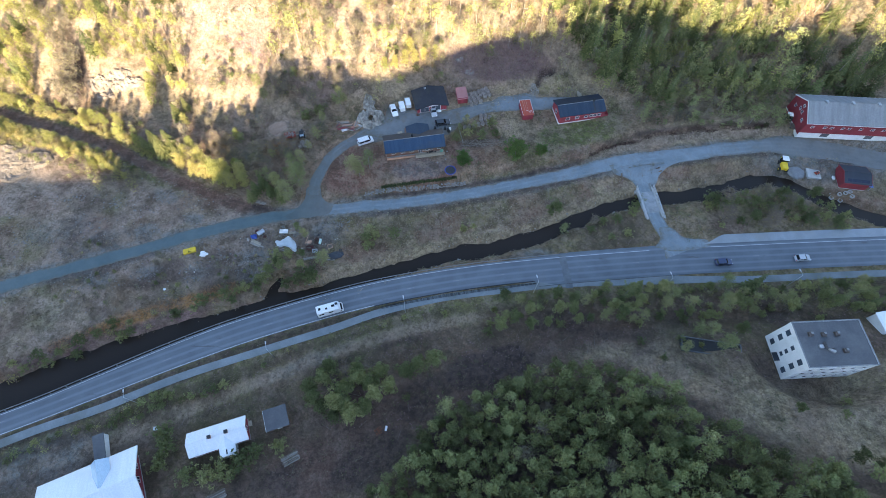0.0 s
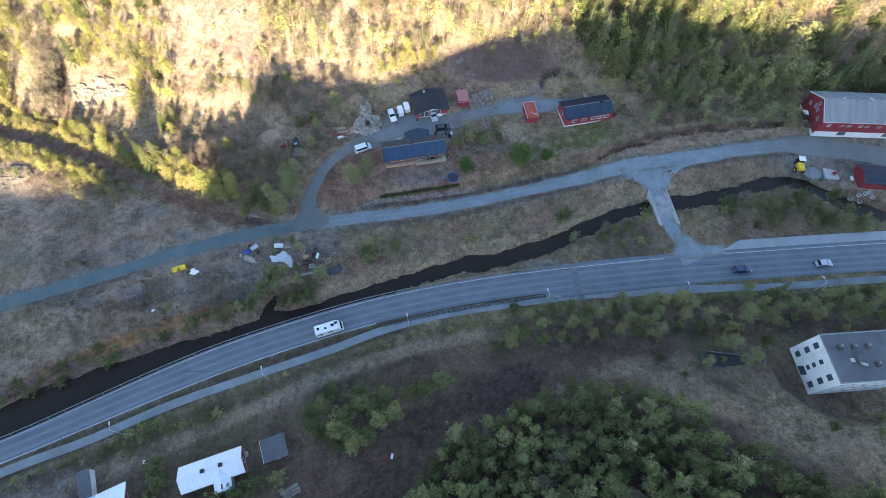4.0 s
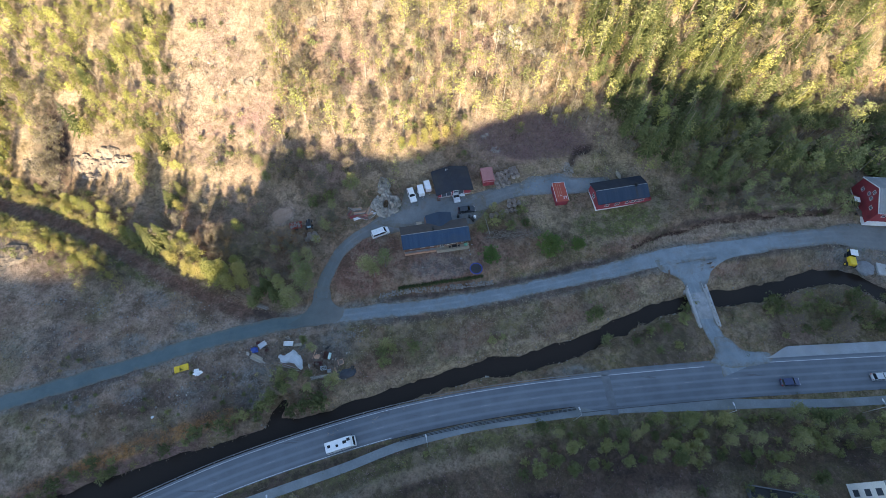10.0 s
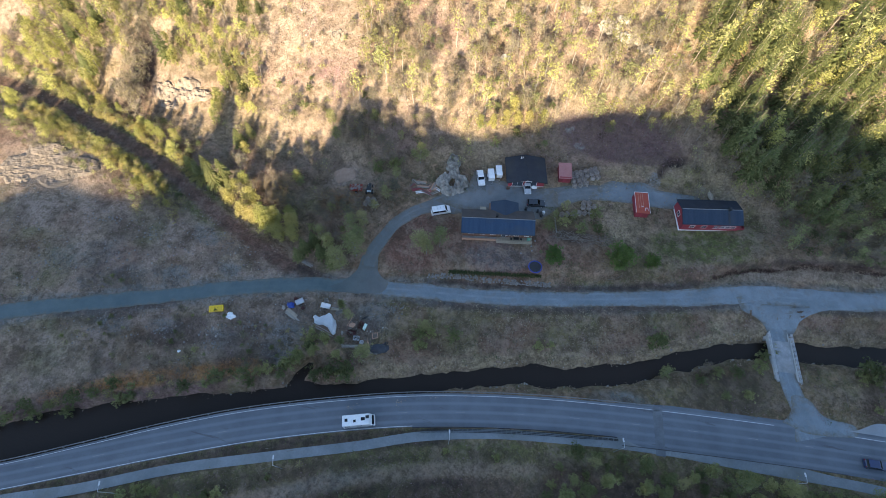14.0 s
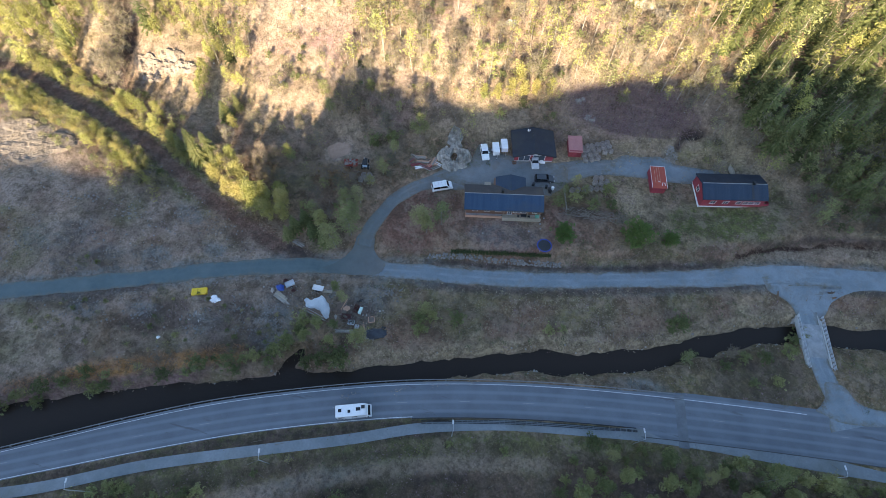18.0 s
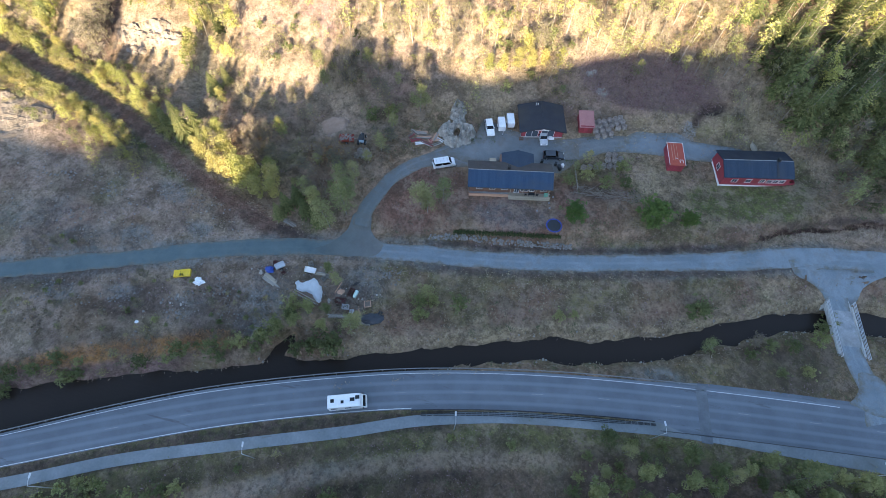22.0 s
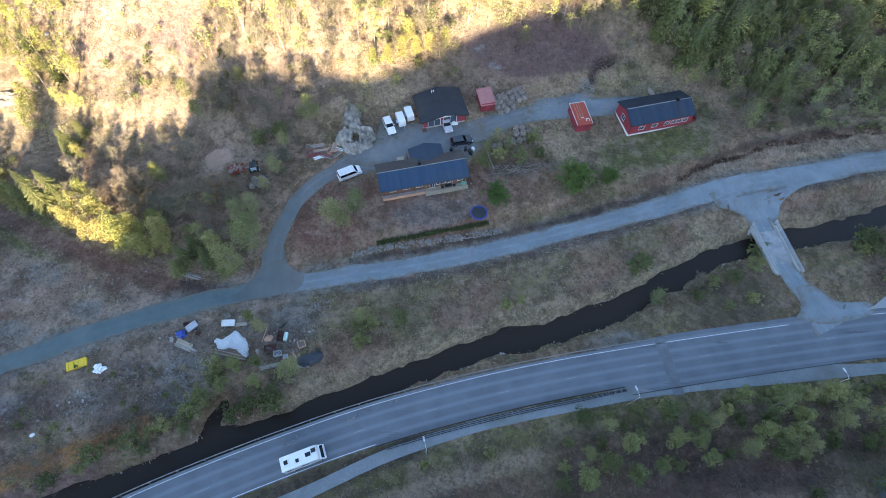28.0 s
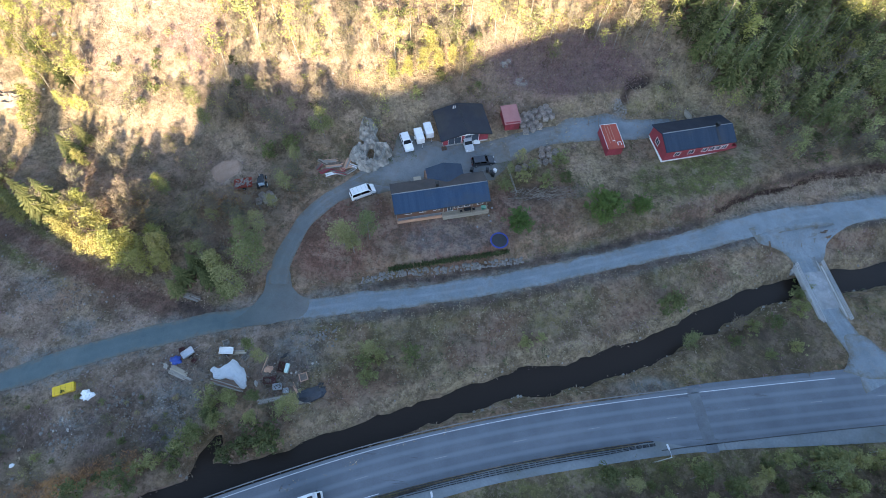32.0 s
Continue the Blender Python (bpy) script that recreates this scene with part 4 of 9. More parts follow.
roof_dark = surface("roof_dark", (0.045, 0.043, 0.045), (0.065, 0.06, 0.06), 0.6, 0.7, bump=0.02, bump_scale=5, dirt=(0.085, 0.075, 0.065))
roof_black = surface("roof_black", (0.014, 0.019, 0.030), (0.024, 0.030, 0.042), 0.5, 0.7, bump=0.01, bump_scale=6, dirt=(0.04, 0.038, 0.036))
roof_grey = surface("roof_grey", (0.20, 0.205, 0.21), (0.27, 0.275, 0.28), 0.25, 0.85, bump=0.02, bump_scale=5, stretch=(3.0, 0.3, 0.3), dirt=(0.24, 0.23, 0.21))
roof_felt = surface("roof_felt", (0.085, 0.087, 0.095), (0.115, 0.117, 0.125), 0.3, 0.9, dirt=(0.15, 0.15, 0.15))
roof_white = surface("roof_white", (0.72, 0.75, 0.78), (0.80, 0.82, 0.84), 0.4, 0.45, bump=0.01, bump_scale=5, stretch=(3, 0.2, 0.2), dirt=(0.62, 0.64, 0.66))
roof_rose = surface("roof_rose", (0.34, 0.14, 0.135), (0.42, 0.19, 0.18), 0.8, 0.6, dirt=(0.34, 0.16, 0.15))
roof_red = surface("roof_red", (0.33, 0.05, 0.03), (0.40, 0.07, 0.04), 0.8, 0.65, dirt=(0.30, 0.07, 0.05))
glass_blue = surface("glass_blue", (0.42, 0.55, 0.66), (0.48, 0.60, 0.70), 0.5, 0.25)
concrete = surface("concrete", (0.36, 0.36, 0.35), (0.46, 0.46, 0.45), 0.8, 0.9, bump=0.01, dirt=(0.26, 0.25, 0.23))
steel = surface("steel", (0.42, 0.43, 0.44), (0.50, 0.51, 0.52), 3.0, 0.45, 0.8)
zinc = surface("zinc", (0.55, 0.56, 0.58), (0.62, 0.63, 0.65), 2.0, 0.5, 0.6)
rubber = surface("rubber", (0.02, 0.02, 0.02), (0.03, 0.03, 0.03), 4.0, 0.9)
black_paint = surface("black_paint", (0.015, 0.016, 0.018), (0.025, 0.026, 0.028), 2.0, 0.5)
solar = surface("solar", (0.012, 0.016, 0.035), (0.018, 0.022, 0.045), 1.0, 0.25)
brick_red = surface("brick_red", (0.26, 0.11, 0.08), (0.33, 0.15, 0.11), 3.0, 0.9)
pane_glass, pn, pl, pp = nodes_of("pane_glass")
pp.inputs["Base Color"].default_value = (0.07, 0.095, 0.125, 1)
pp.inputs["Roughness"].default_value, pp.inputs["IOR"].default_value = 0.08, 1.5
pp.inputs["Transmission Weight"].default_value = 0.15


def walls_with_openings(length, height, thick, openings):
    """A wall along x from 0 to length, its outer face at y = 0, with openings (x0, x1, z0, z1) through it."""
    bm, made = bmesh.new(), {}
    xs = sorted({0.0, length, *[o[0] for o in openings], *[o[1] for o in openings]})
    zs = sorted({0.0, height, *[o[2] for o in openings], *[o[3] for o in openings]})
    xs, zs = [v for v in xs if 0 <= v <= length], [v for v in zs if 0 <= v <= height]

    def corner(i, y, k):
        key = (i, y, k)
        if key not in made:
            made[key] = bm.verts.new((xs[i], y, zs[k]))
        return made[key]

    def solid(i, k):
        if not (0 <= i < len(xs) - 1 and 0 <= k < len(zs) - 1):
            return False
        cx, cz = (xs[i] + xs[i + 1]) / 2, (zs[k] + zs[k + 1]) / 2
        return not any(o[0] < cx < o[1] and o[2] < cz < o[3] for o in openings)

    for i in range(len(xs) - 1):
        for k in range(len(zs) - 1):
            if not solid(i, k):
                continue
            for y in (0, thick):
                bm.faces.new((corner(i, y, k), corner(i + 1, y, k), corner(i + 1, y, k + 1), corner(i, y, k + 1)))
            for (a, b), hidden in ((((i, k), (i + 1, k)), solid(i, k - 1)), (((i, k + 1), (i + 1, k + 1)), solid(i, k + 1)), (((i, k), (i, k + 1)), solid(i - 1, k)), (((i + 1, k), (i + 1, k + 1)), solid(i + 1, k))):
                if not hidden:
                    bm.faces.new((corner(a[0], 0, a[1]), corner(b[0], 0, b[1]), corner(b[0], thick, b[1]), corner(a[0], thick, a[1])))
    return bm


def window_in(parent, m, x0, x1, z0, z1, trim=0.09, frame_mat=None, bars=1):
    """A window in an opening of a wall that has the pose m: casing, pane and bars."""
    w = part("window", None, parent, m)
    w.empty_display_size = 0.1
    frame_mat = frame_mat or white_paint
    bm = boxes(bmesh.new(), (x0 - trim, x1 + trim, -0.03, 0.0, z0 - trim, z0), (x0 - trim, x1 + trim, -0.03, 0.0, z1, z1 + trim), (x0 - trim, x0, -0.03, 0.0, z0, z1), (x1, x1 + trim, -0.03, 0.0, z0, z1))
    for b in range(bars):
        c = x0 + (x1 - x0) * (b + 1) / (bars + 1)
        boxes(bm, (c - 0.03, c + 0.03, 0.05, 0.09, z0, z1))
    part("frame", done("frame", bm, frame_mat), w)
    part("pane", done("pane", boxes(bmesh.new(), (x0, x1, 0.07, 0.085, z0, z1)), pane_glass), w)
    return w


def slope_mesh(name, x0, x1, y_eave, z_eave, y_ridge, z_ridge, thick, material, seams=0.0):
    """A roof slope between eave and ridge, with raised seams every so many metres."""
    bm = bmesh.new()
    def slab(a0, a1, low, high, up0, up1):
        ys, zs = (y_eave, y_ridge), (z_eave, z_ridge)
        c = []
        for up in (up0, up1):
            for xx in (a0, a1):
                for f in (low, high):
                    c.append(bm.verts.new((xx, ys[0] + (ys[1] - ys[0]) * f, zs[0] + (zs[1] - zs[0]) * f + up)))
        for f in ((0, 1, 3, 2), (4, 6, 7, 5), (0, 2, 6, 4), (1, 5, 7, 3), (0, 4, 5, 1), (2, 3, 7, 6)):
            bm.faces.new([c[i] for i in f])
    slab(x0, x1, 0, 1, 0, thick)
    if seams:
        n = int((x1 - x0) / seams)
        for i in range(1, n):
            c = x0 + (x1 - x0) * i / n
            slab(c - 0.025, c + 0.025, 0.0, 0.995, thick + 0.002, thick + 0.04)
    return done(name, bm, material)


def gable_house(name, m, length, width, wall_h, rise, over, wall_mat, roof_s, roof_n, label, category="house", base_h=0.4, base_mat=None, holes=None, seams=0, south_over=None, bars=1, trim_mat=None, verge=None):
    """A house with its ridge along x: base, four walls with window openings, two roof slopes, ridge cap, verge boards and gutters."""
    top = thing(name, m, label, category)
    holes = holes or {}
    so = over if south_over is None else south_over
    hx, hy = length / 2, width / 2
    part("foundation", done("foundation", boxes(bmesh.new(), (-hx - 0.04, hx + 0.04, -hy - 0.04, hy + 0.04, -0.8, base_h)), base_mat or concrete), top)
    sides = (("s", length, pose(-hx, -hy, base_h)), ("e", width, pose(hx, -hy, base_h, 0, 0, 90)), ("n", length, pose(hx, hy, base_h, 0, 0, 180)), ("w", width, pose(-hx, hy, base_h, 0, 0, 270)))
    for key, ln, q in sides:
        ops = holes.get(key, ())
        low = [o for o in ops if o[3] <= wall_h]
        if key in "sn":
            bm = walls_with_openings(ln, wall_h, 0.16, low)
        else:
            bm = walls_with_openings(ln - 0.32, wall_h, 0.16, [(a - 0.16, b - 0.16, c, d) for a, b, c, d in low])
            for v in bm.verts:
                v.co.x += 0.16
            tri = [bm.verts.new((x, y, z)) for y in (0, 0.16) for x, z in ((0.0, wall_h), (ln, wall_h), (ln / 2, wall_h + rise))]
            for f in ((0, 1, 2), (5, 4, 3), (0, 3, 4, 1), (1, 4, 5, 2), (2, 5, 3, 0)):
                bm.faces.new([tri[i] for i in f])
        w = part("wall", done("wall", bm, wall_mat), top, q)
        for x0, x1, z0, z1 in ops:
            if z1 <= wall_h:
                window_in(w, Matrix(), x0, x1, z0, z1, bars=bars)
            else:
                window_in(w, pose(0, -0.09, 0), x0, x1, z0, z1, bars=bars)
    ze = base_h + wall_h
    slope = rise / hy
    t = 0.12
    part("roof_slope", slope_mesh("roof_slope", -hx - over, hx + over, -hy - so, ze - slope * so, 0, ze + rise, t, roof_s, seams=seams), top)
    part("roof_slope", slope_mesh("roof_slope", -hx - over, hx + over, hy + over, ze - slope * over, 0, ze + rise, t, roof_n, seams=seams), top)
    part("ridge_cap", done("ridge_cap", boxes(bmesh.new(), (-hx - over, hx + over, -0.09, 0.09, ze + rise + t - 0.02, ze + rise + t + 0.07)), verge or roof_n, 0.02), top)
    for sx in (-1, 1):
        x = sx * (hx + over)
        for y_e, o in ((-hy - so, so), (hy + over, over)):
            me = slope_mesh("verge_board", x - 0.03, x + 0.03, y_e, ze - slope * o - 0.16, 0, ze + rise - 0.16, 0.30, trim_mat or white_paint)
            part("verge_board", me, top)
    for y_e, o in ((-hy - so - 0.06, so), (hy + over + 0.06, over)):
        part("gutter", done("gutter", boxes(bmesh.new(), (-hx - over, hx + over, y_e - 0.06, y_e + 0.06, ze - slope * o - 0.03, ze - slope * o + 0.07)), trim_mat or white_paint, 0.02), top)
    return top, ze


def row(n, x0, step, w, z0, z1):
    return [(x0 + i * step, x0 + i * step + w, z0, z1) for i in range(n)]


# ---- the blue-roofed bungalow ----
HT = 10.6
hm = pose(-5.1, 99.0, 2.72, 0, 0, HT)
house, ze = gable_house("bungalow", hm, 17.2, 6.0, 2.2, 1.35, 0.35, brown_wood, roof_blue, roof_dark, "long brown timber bungalow with a blue sheet roof", "house", 0.35,
                        holes={"s": [(1.6, 2.7, 1.0, 1.9), (4.3, 5.4, 1.0, 1.9), (6.9, 8.0, 1.0, 1.9), (9.6, 10.5, 0.1, 2.0), (10.9, 12.4, 0.8, 1.9), (12.8, 13.7, 0.8, 1.9), (15.2, 16.2, 0.9, 1.9)], "e": [(2.0, 3.2, 0.9, 1.9)], "w": [(2.0, 3.2, 0.9, 1.9)], "n": [(2, 3, 0.9, 1.9), (13, 14.2, 0.9, 1.9)]}, south_over=0.4, trim_mat=roof_dark, verge=roof_grey)
bm = bmesh.new()
boxes(bm, (-2.0, 4.4, 2.95, 5.6, -0.5, 2.3))
part("annex_wall", done("annex_wall", bm, brown_wood), house)
for sx in (-1, 1):
    me = slope_mesh("annex_roof", -6.0, -1.6, sx * 3.5, 2.2, 0, 3.3, 0.11, roof_annex)
    part("annex_roof", me, house, pose(1.8, 0.0, 0.0, 0, 0, -90))
part("chimney", done("chimney", boxes(bmesh.new(), (-0.7, -0.15, 0.4, 0.95, 3.0, 4.6), (-0.78, -0.07, 0.32, 1.03, 4.6, 4.72)), black_paint, 0.02), house)
part("north_porch", done("north_porch", boxes(bmesh.new(), (-4.3, -2.9, 3.1, 4.4, 2.2, 2.32), (-4.25, -4.15, 4.2, 4.3, -0.3, 2.2), (-3.05, -2.95, 4.2, 4.3, -0.3, 2.2)), deck_wood), house, None, "small grey timber porch roof")
part("parapet", done("parapet", boxes(bmesh.new(), (-8.6, -0.3, -3.95, -3.85, -0.2, 0.75), (-8.6, -8.5, -3.85, -3.05, -0.2, 0.75), (-8.62, -0.28, -4.0, -3.8, 0.75, 0.82)), pink_wood), house, None, "pinkish boarded terrace parapet")
part("terrace_deck", done("terrace_deck", boxes(bmesh.new(), (-8.5, -0.3, -3.85, -3.05, 0.0, 0.12)), concrete), house)
veranda = part("veranda", done("veranda", boxes(bmesh.new(), (-0.2, 8.5, -4.5, -3.05, 0.1, 0.28), (-0.2, 8.5, -4.52, -4.5, -0.3, 0.28)), deck_wood), house, None, "pale boarded timber veranda")
for i in range(12):
    part("board", box_mesh("board", (8.7, 0.10, 0.025), deck_wood), veranda, pose(4.15, -4.44 + i * 0.117, 0.282))
for i in range(9):
    part("rail_post", box_mesh("rail_post", (0.08, 0.08, 0.95), deck_wood), veranda, pose(-0.1 + i * 1.06, -4.45, 0.28))
for z in (0.55, 0.85, 1.18):
    part("rail", box_mesh("rail", (8.7, 0.06, 0.12), deck_wood), veranda, pose(4.15, -4.5, z))
for i in range(4):
    part("roof_post", box_mesh("roof_post", (0.11, 0.11, 1.68), deck_wood), veranda, pose(0.1 + i * 2.7, -3.3, 0.28))


def on_house(x, y, z, rz=0):
    return hm @ pose(x, y, z, 0, 0, rz)


table = thing("garden_table", on_house(4.6, -3.6, 0.31), "dark garden table on the timber veranda", "table")
part("tabletop", box_mesh("tabletop", (1.3, 0.7, 0.05), black_paint, 0.015), table, pose(0, 0, 0.70))
for sx in (-1, 1):
    for sy in (-1, 1):
        part("leg", box_mesh("leg", (0.05, 0.05, 0.70), black_paint), table, pose(sx * 0.55, sy * 0.28, 0))
chair = thing("garden_chair", on_house(3.4, -3.6, 0.31), "dark garden chair on the veranda", "chair", "veranda chairs")
part("seat", box_mesh("seat", (0.46, 0.46, 0.05), black_paint, 0.015), chair, pose(0, 0, 0.42))
part("backrest", box_mesh("backrest", (0.05, 0.46, 0.5), black_paint, 0.015), chair, pose(-0.22, 0, 0.45))
for sx in (-1, 1):
    for sy in (-1, 1):
        part("leg", box_mesh("leg", (0.04, 0.04, 0.42), black_paint), chair, pose(sx * 0.19, sy * 0.19, 0))
copy_thing(chair, on_house(5.8, -3.6, 0.31, 180))
green_cloth = surface("green_cloth", (0.16, 0.42, 0.30), (0.22, 0.50, 0.36), 2.0, 0.9)
bench = thing("cushion_box", on_house(7.7, -3.5, 0.31), "pale green cushion box on the veranda", "box")
part("box_body", box_mesh("box_body", (0.8, 0.6, 0.6), green_cloth, 0.05), bench)
part("lid", box_mesh("lid", (0.84, 0.64, 0.08), green_cloth, 0.03), bench, pose(0, 0, 0.6))

# ---- the garage ----
gm = pose(-0.6, 116.0, 3.2, 0, 0, 102.5)
garage, gz = gable_house("garage", gm, 7.0, 9.2, 2.1, 1.15, 0.55, red_wood, roof_black, roof_black, "wide red garage with a low black felt roof", "garage", 0.2, seams=0, trim_mat=roof_black,
                         holes={"w": [(1.0, 3.6, -0.0, 1.9), (4.4, 7.2, 0.0, 2.0)]}, verge=roof_black)
part("gable_sign", done("gable_sign", boxes(bmesh.new(), (-3.62, -3.56, -1.3, 1.0, 2.35, 3.0)), white_paint), garage, None, "white painted gable boarding")
part("flue", tube_mesh("flue", [(3.0, 1.2, 2.6), (3.0, 1.2, 4.0)], [0.11, 0.11], 8, zinc), garage)
part("flue", tube_mesh("flue", [(3.0, 0.8, 2.6), (3.0, 0.8, 3.9)], [0.11, 0.11], 8, zinc), garage)

# ---- the small red shed with a rose roof ----
shed = thing("red_shed", pose(9.4, 118.3, 3.35, 0, 0, 10), "small dark-red shed with a rose metal roof", "shed")
part("wall", done("wall", boxes(bmesh.new(), (-1.5, 1.5, -2.1, 2.1, -0.3, 1.9)), barn_red), shed)
part("roof_slope", slope_mesh("roof_slope", -1.7, 1.7, -2.3, 1.75, 2.3, 2.35, 0.08, roof_rose), shed)
part("door", done("door", boxes(bmesh.new(), (-0.5, 0.4, -2.14, -2.1, 0, 1.7)), red_wood), shed)

# ---- the red flat shed ----
flat = thing("flat_shed", pose(29.5, 113.1, 2.85, 0, 0, 8.5), "orange-red flat-roofed shed with white roof trim", "shed")
part("wall", done("wall", boxes(bmesh.new(), (-1.6, 1.6, -2.9, 2.9, -0.4, 2.2)), red_wood), flat)
part("roof_slope", slope_mesh("roof_slope", -1.75, 1.75, -3.05, 2.2, 3.05, 2.45, 0.08, roof_red), flat)
for x0, x1, y0, y1 in ((-1.77, -1.68, -3.0, 3.05), (1.68, 1.77, -3.0, 3.05), (-1.77, 1.77, 3.0, 3.09)):
    part("trim", slope_mesh("trim", x0, x1, y0, 2.30 + 0.041 * (y0 + 3.05) , y1, 2.30 + 0.041 * (y1 + 3.05), 0.06, white_paint), flat)
for x in (-0.85, -0.3, 0.25):
    part("batten", slope_mesh("batten", x - 0.03, x + 0.03, -1.6, 2.345, 2.95, 2.53, 0.04, pink_wood), flat)
part("hatch_frame", done("hatch_frame", boxes(bmesh.new(), (0.55, 1.3, -1.6, -1.52, 2.37, 2.45), (0.55, 0.63, -2.3, -1.6, 2.34, 2.42), (1.22, 1.3, -2.3, -1.6, 2.34, 2.42)), white_paint), flat)
part("step", done("step", boxes(bmesh.new(), (-0.3, 0.2, -1.2, -1.12, 2.38, 2.46)), white_paint), flat)

# ---- the red house with a dark roof ----
rm = pose(45.9, 113.45, 2.95, 0, 0, 11.6)
red_house, rz_ = gable_house("red_house", rm, 14.4, 6.8, 2.8, 1.35, 0.3, red_wood, roof_slate, roof_black, "red timber house with a dark-blue sheet roof", "house", 0.35, white_wall,
                             holes={"s": [(2.0, 3.1, 1.0, 2.0), (5.0, 6.1, 1.0, 2.0), (8.0, 9.0, 1.0, 2.0), (9.6, 10.6, 1.0, 2.0), (10.9, 11.9, 1.0, 2.0), (12.3, 13.3, 1.0, 2.0)], "w": [(2.4, 3.6, 0.8, 2.0)], "e": [(2.4, 3.6, 0.8, 2.0)], "n": [(3, 4.2, 1, 2), (10, 11.2, 1, 2)]}, south_over=0.12, trim_mat=roof_slate, verge=roof_grey)
part("chimney", done("chimney", boxes(bmesh.new(), (3.9, 4.5, -0.3, 0.3, 4.2, 5.3), (3.84, 4.56, -0.36, 0.36, 5.3, 5.4)), black_paint), red_house)
part("roof_ladder", slope_mesh("roof_ladder", 3.75, 4.25, -3.2, 3.40, -0.2, 4.56, 0.05, roof_black), red_house)
part("porch", done("porch", boxes(bmesh.new(), (7.3, 8.9, -3.2, 0.6, -0.5, 0.35), (7.3, 8.9, -3.2, -3.12, 0.35, 1.2), (8.82, 8.9, -3.2, 0.6, 0.35, 1.2)), red_wood), red_house)
part("west_steps", done("west_steps", boxes(bmesh.new(), (-7.38, -7.26, -3.5, 3.3, -0.5, 0.2)), white_wall), red_house)
boat = thing("upturned_boat", pose(47.3, 120.6, height(47.3, 120.6), 0, 0, 108), "small grey upturned boat behind the red house", "boat")
bm = bmesh.new()
rings = []
for i in range(9):
    u = i / 8 * 2 - 1
    w, h = 0.65 * (1 - abs(u) ** 2.4) + 0.04, 0.55 * (1 - 0.4 * abs(u) ** 2)
    rings.append([bm.verts.new((u * 1.7, w * math.cos(a), h * math.sin(a))) for a in [math.pi * k / 6 for k in range(7)]])
for a, b in zip(rings, rings[1:]):
    for k in range(6):
        bm.faces.new((a[k], a[k + 1], b[k + 1], b[k]))
part("hull", done("hull", bm, deck_wood, smooth=True), boat)
part("keel", done("keel", boxes(bmesh.new(), (-1.6, 1.6, -0.03, 0.03, 0.45, 0.6)), deck_wood), boat)

# ---- the red barn ----
bmx = pose(132.3, 111.3, 2.85, 0, 0, -2.2)
barn, bz = gable_house("barn", bmx, 36.0, 11.6, 5.25, 3.1, 0.25, barn_red, roof_grey, roof_grey, "large red barn with a grey sheet roof and white ground floor", "barn", 0.35, white_wall, seams=0,
                       holes={"w": [(2.2, 3.1, 3.0, 3.9), (8.4, 9.3, 3.0, 3.9), (4.6, 5.4, 4.2, 5.1), (6.2, 7.0, 4.2, 5.1), (5.4, 6.2, 5.9, 6.8)], "s": [(2.0 + x, 2.9 + x, 3.2, 3.9) for x in (0, 3.9, 6.0, 9.4, 11.4, 15.0, 18.6, 22.0, 25.4, 29.0)], "n": row(6, 3, 5, 1.0, 3.0, 3.8)})
part("white_facade", done("white_facade", boxes(bmesh.new(), (-18.02, 18.02, -5.86, -5.80, 0.2, 1.35)), white_wall), barn)
for i in range(23):
    for j in range(3):
        x, f0, f1 = -18 + i * 1.565, 0.04 + 0.31 * j, 0.04 + 0.31 * (j + 1) - 0.02
        y0, y1 = -6.05 + 6.05 * f0, -6.05 + 6.05 * f1
        me = slope_mesh("roof_panel", x, x + 1.50, y0, 5.47 + 3.23 * f0 + 0.125, y1, 5.47 + 3.23 * f1 + 0.125, 0.03, roof_grey)
        part("roof_panel", me, barn)
for i in range(7):
    part("barn_door", done("barn_door", boxes(bmesh.new(), (-15.5 + i * 4.6, -13.1 + i * 4.6, -5.92, -5.865, 0.0, 1.35)), roof_felt if i % 3 == 1 else white_wall), barn)
for i in range(3):
    part("roof_vent", done("roof_vent", boxes(bmesh.new(), (-13 + i * 8, -12.2 + i * 8, -0.5, 0.5, 8.7, 9.1)), steel), barn)

# ---- the red machine shed with panels and a blue awning ----
sm = pose(126.8, 91.0, height(126.8, 91.0) - 0.1, 0, 0, -7)
mshed, mz = gable_house("machine_shed", sm, 7.6, 6.4, 2.7, 1.1, 0.25, barn_red, roof_black, roof_black, "red machine shed with dark roof panels", "shed", 0.2, seams=0, trim_mat=barn_red)
for i in range(5):
    part("solar_panel", slope_mesh("solar_panel", -3.0 + i * 1.3, -1.75 + i * 1.3, -2.9, 3.08, -0.25, 3.97, 0.05, solar), mshed)
blue_cloth = surface("blue_cloth", (0.03, 0.16, 0.50), (0.05, 0.22, 0.58), 1.5, 0.7, bump=0.03, bump_scale=3)
part("awning", slope_mesh("awning", 3.7, 5.2, -3.2, 1.9, 2.6, 2.3, 0.05, blue_cloth), mshed, None, "bright blue awning")
for y in (-3.0, 2.4):
    part("awning_post", box_mesh("awning_post", (0.08, 0.08, 1.95), steel), mshed, pose(5.05, y, 0))

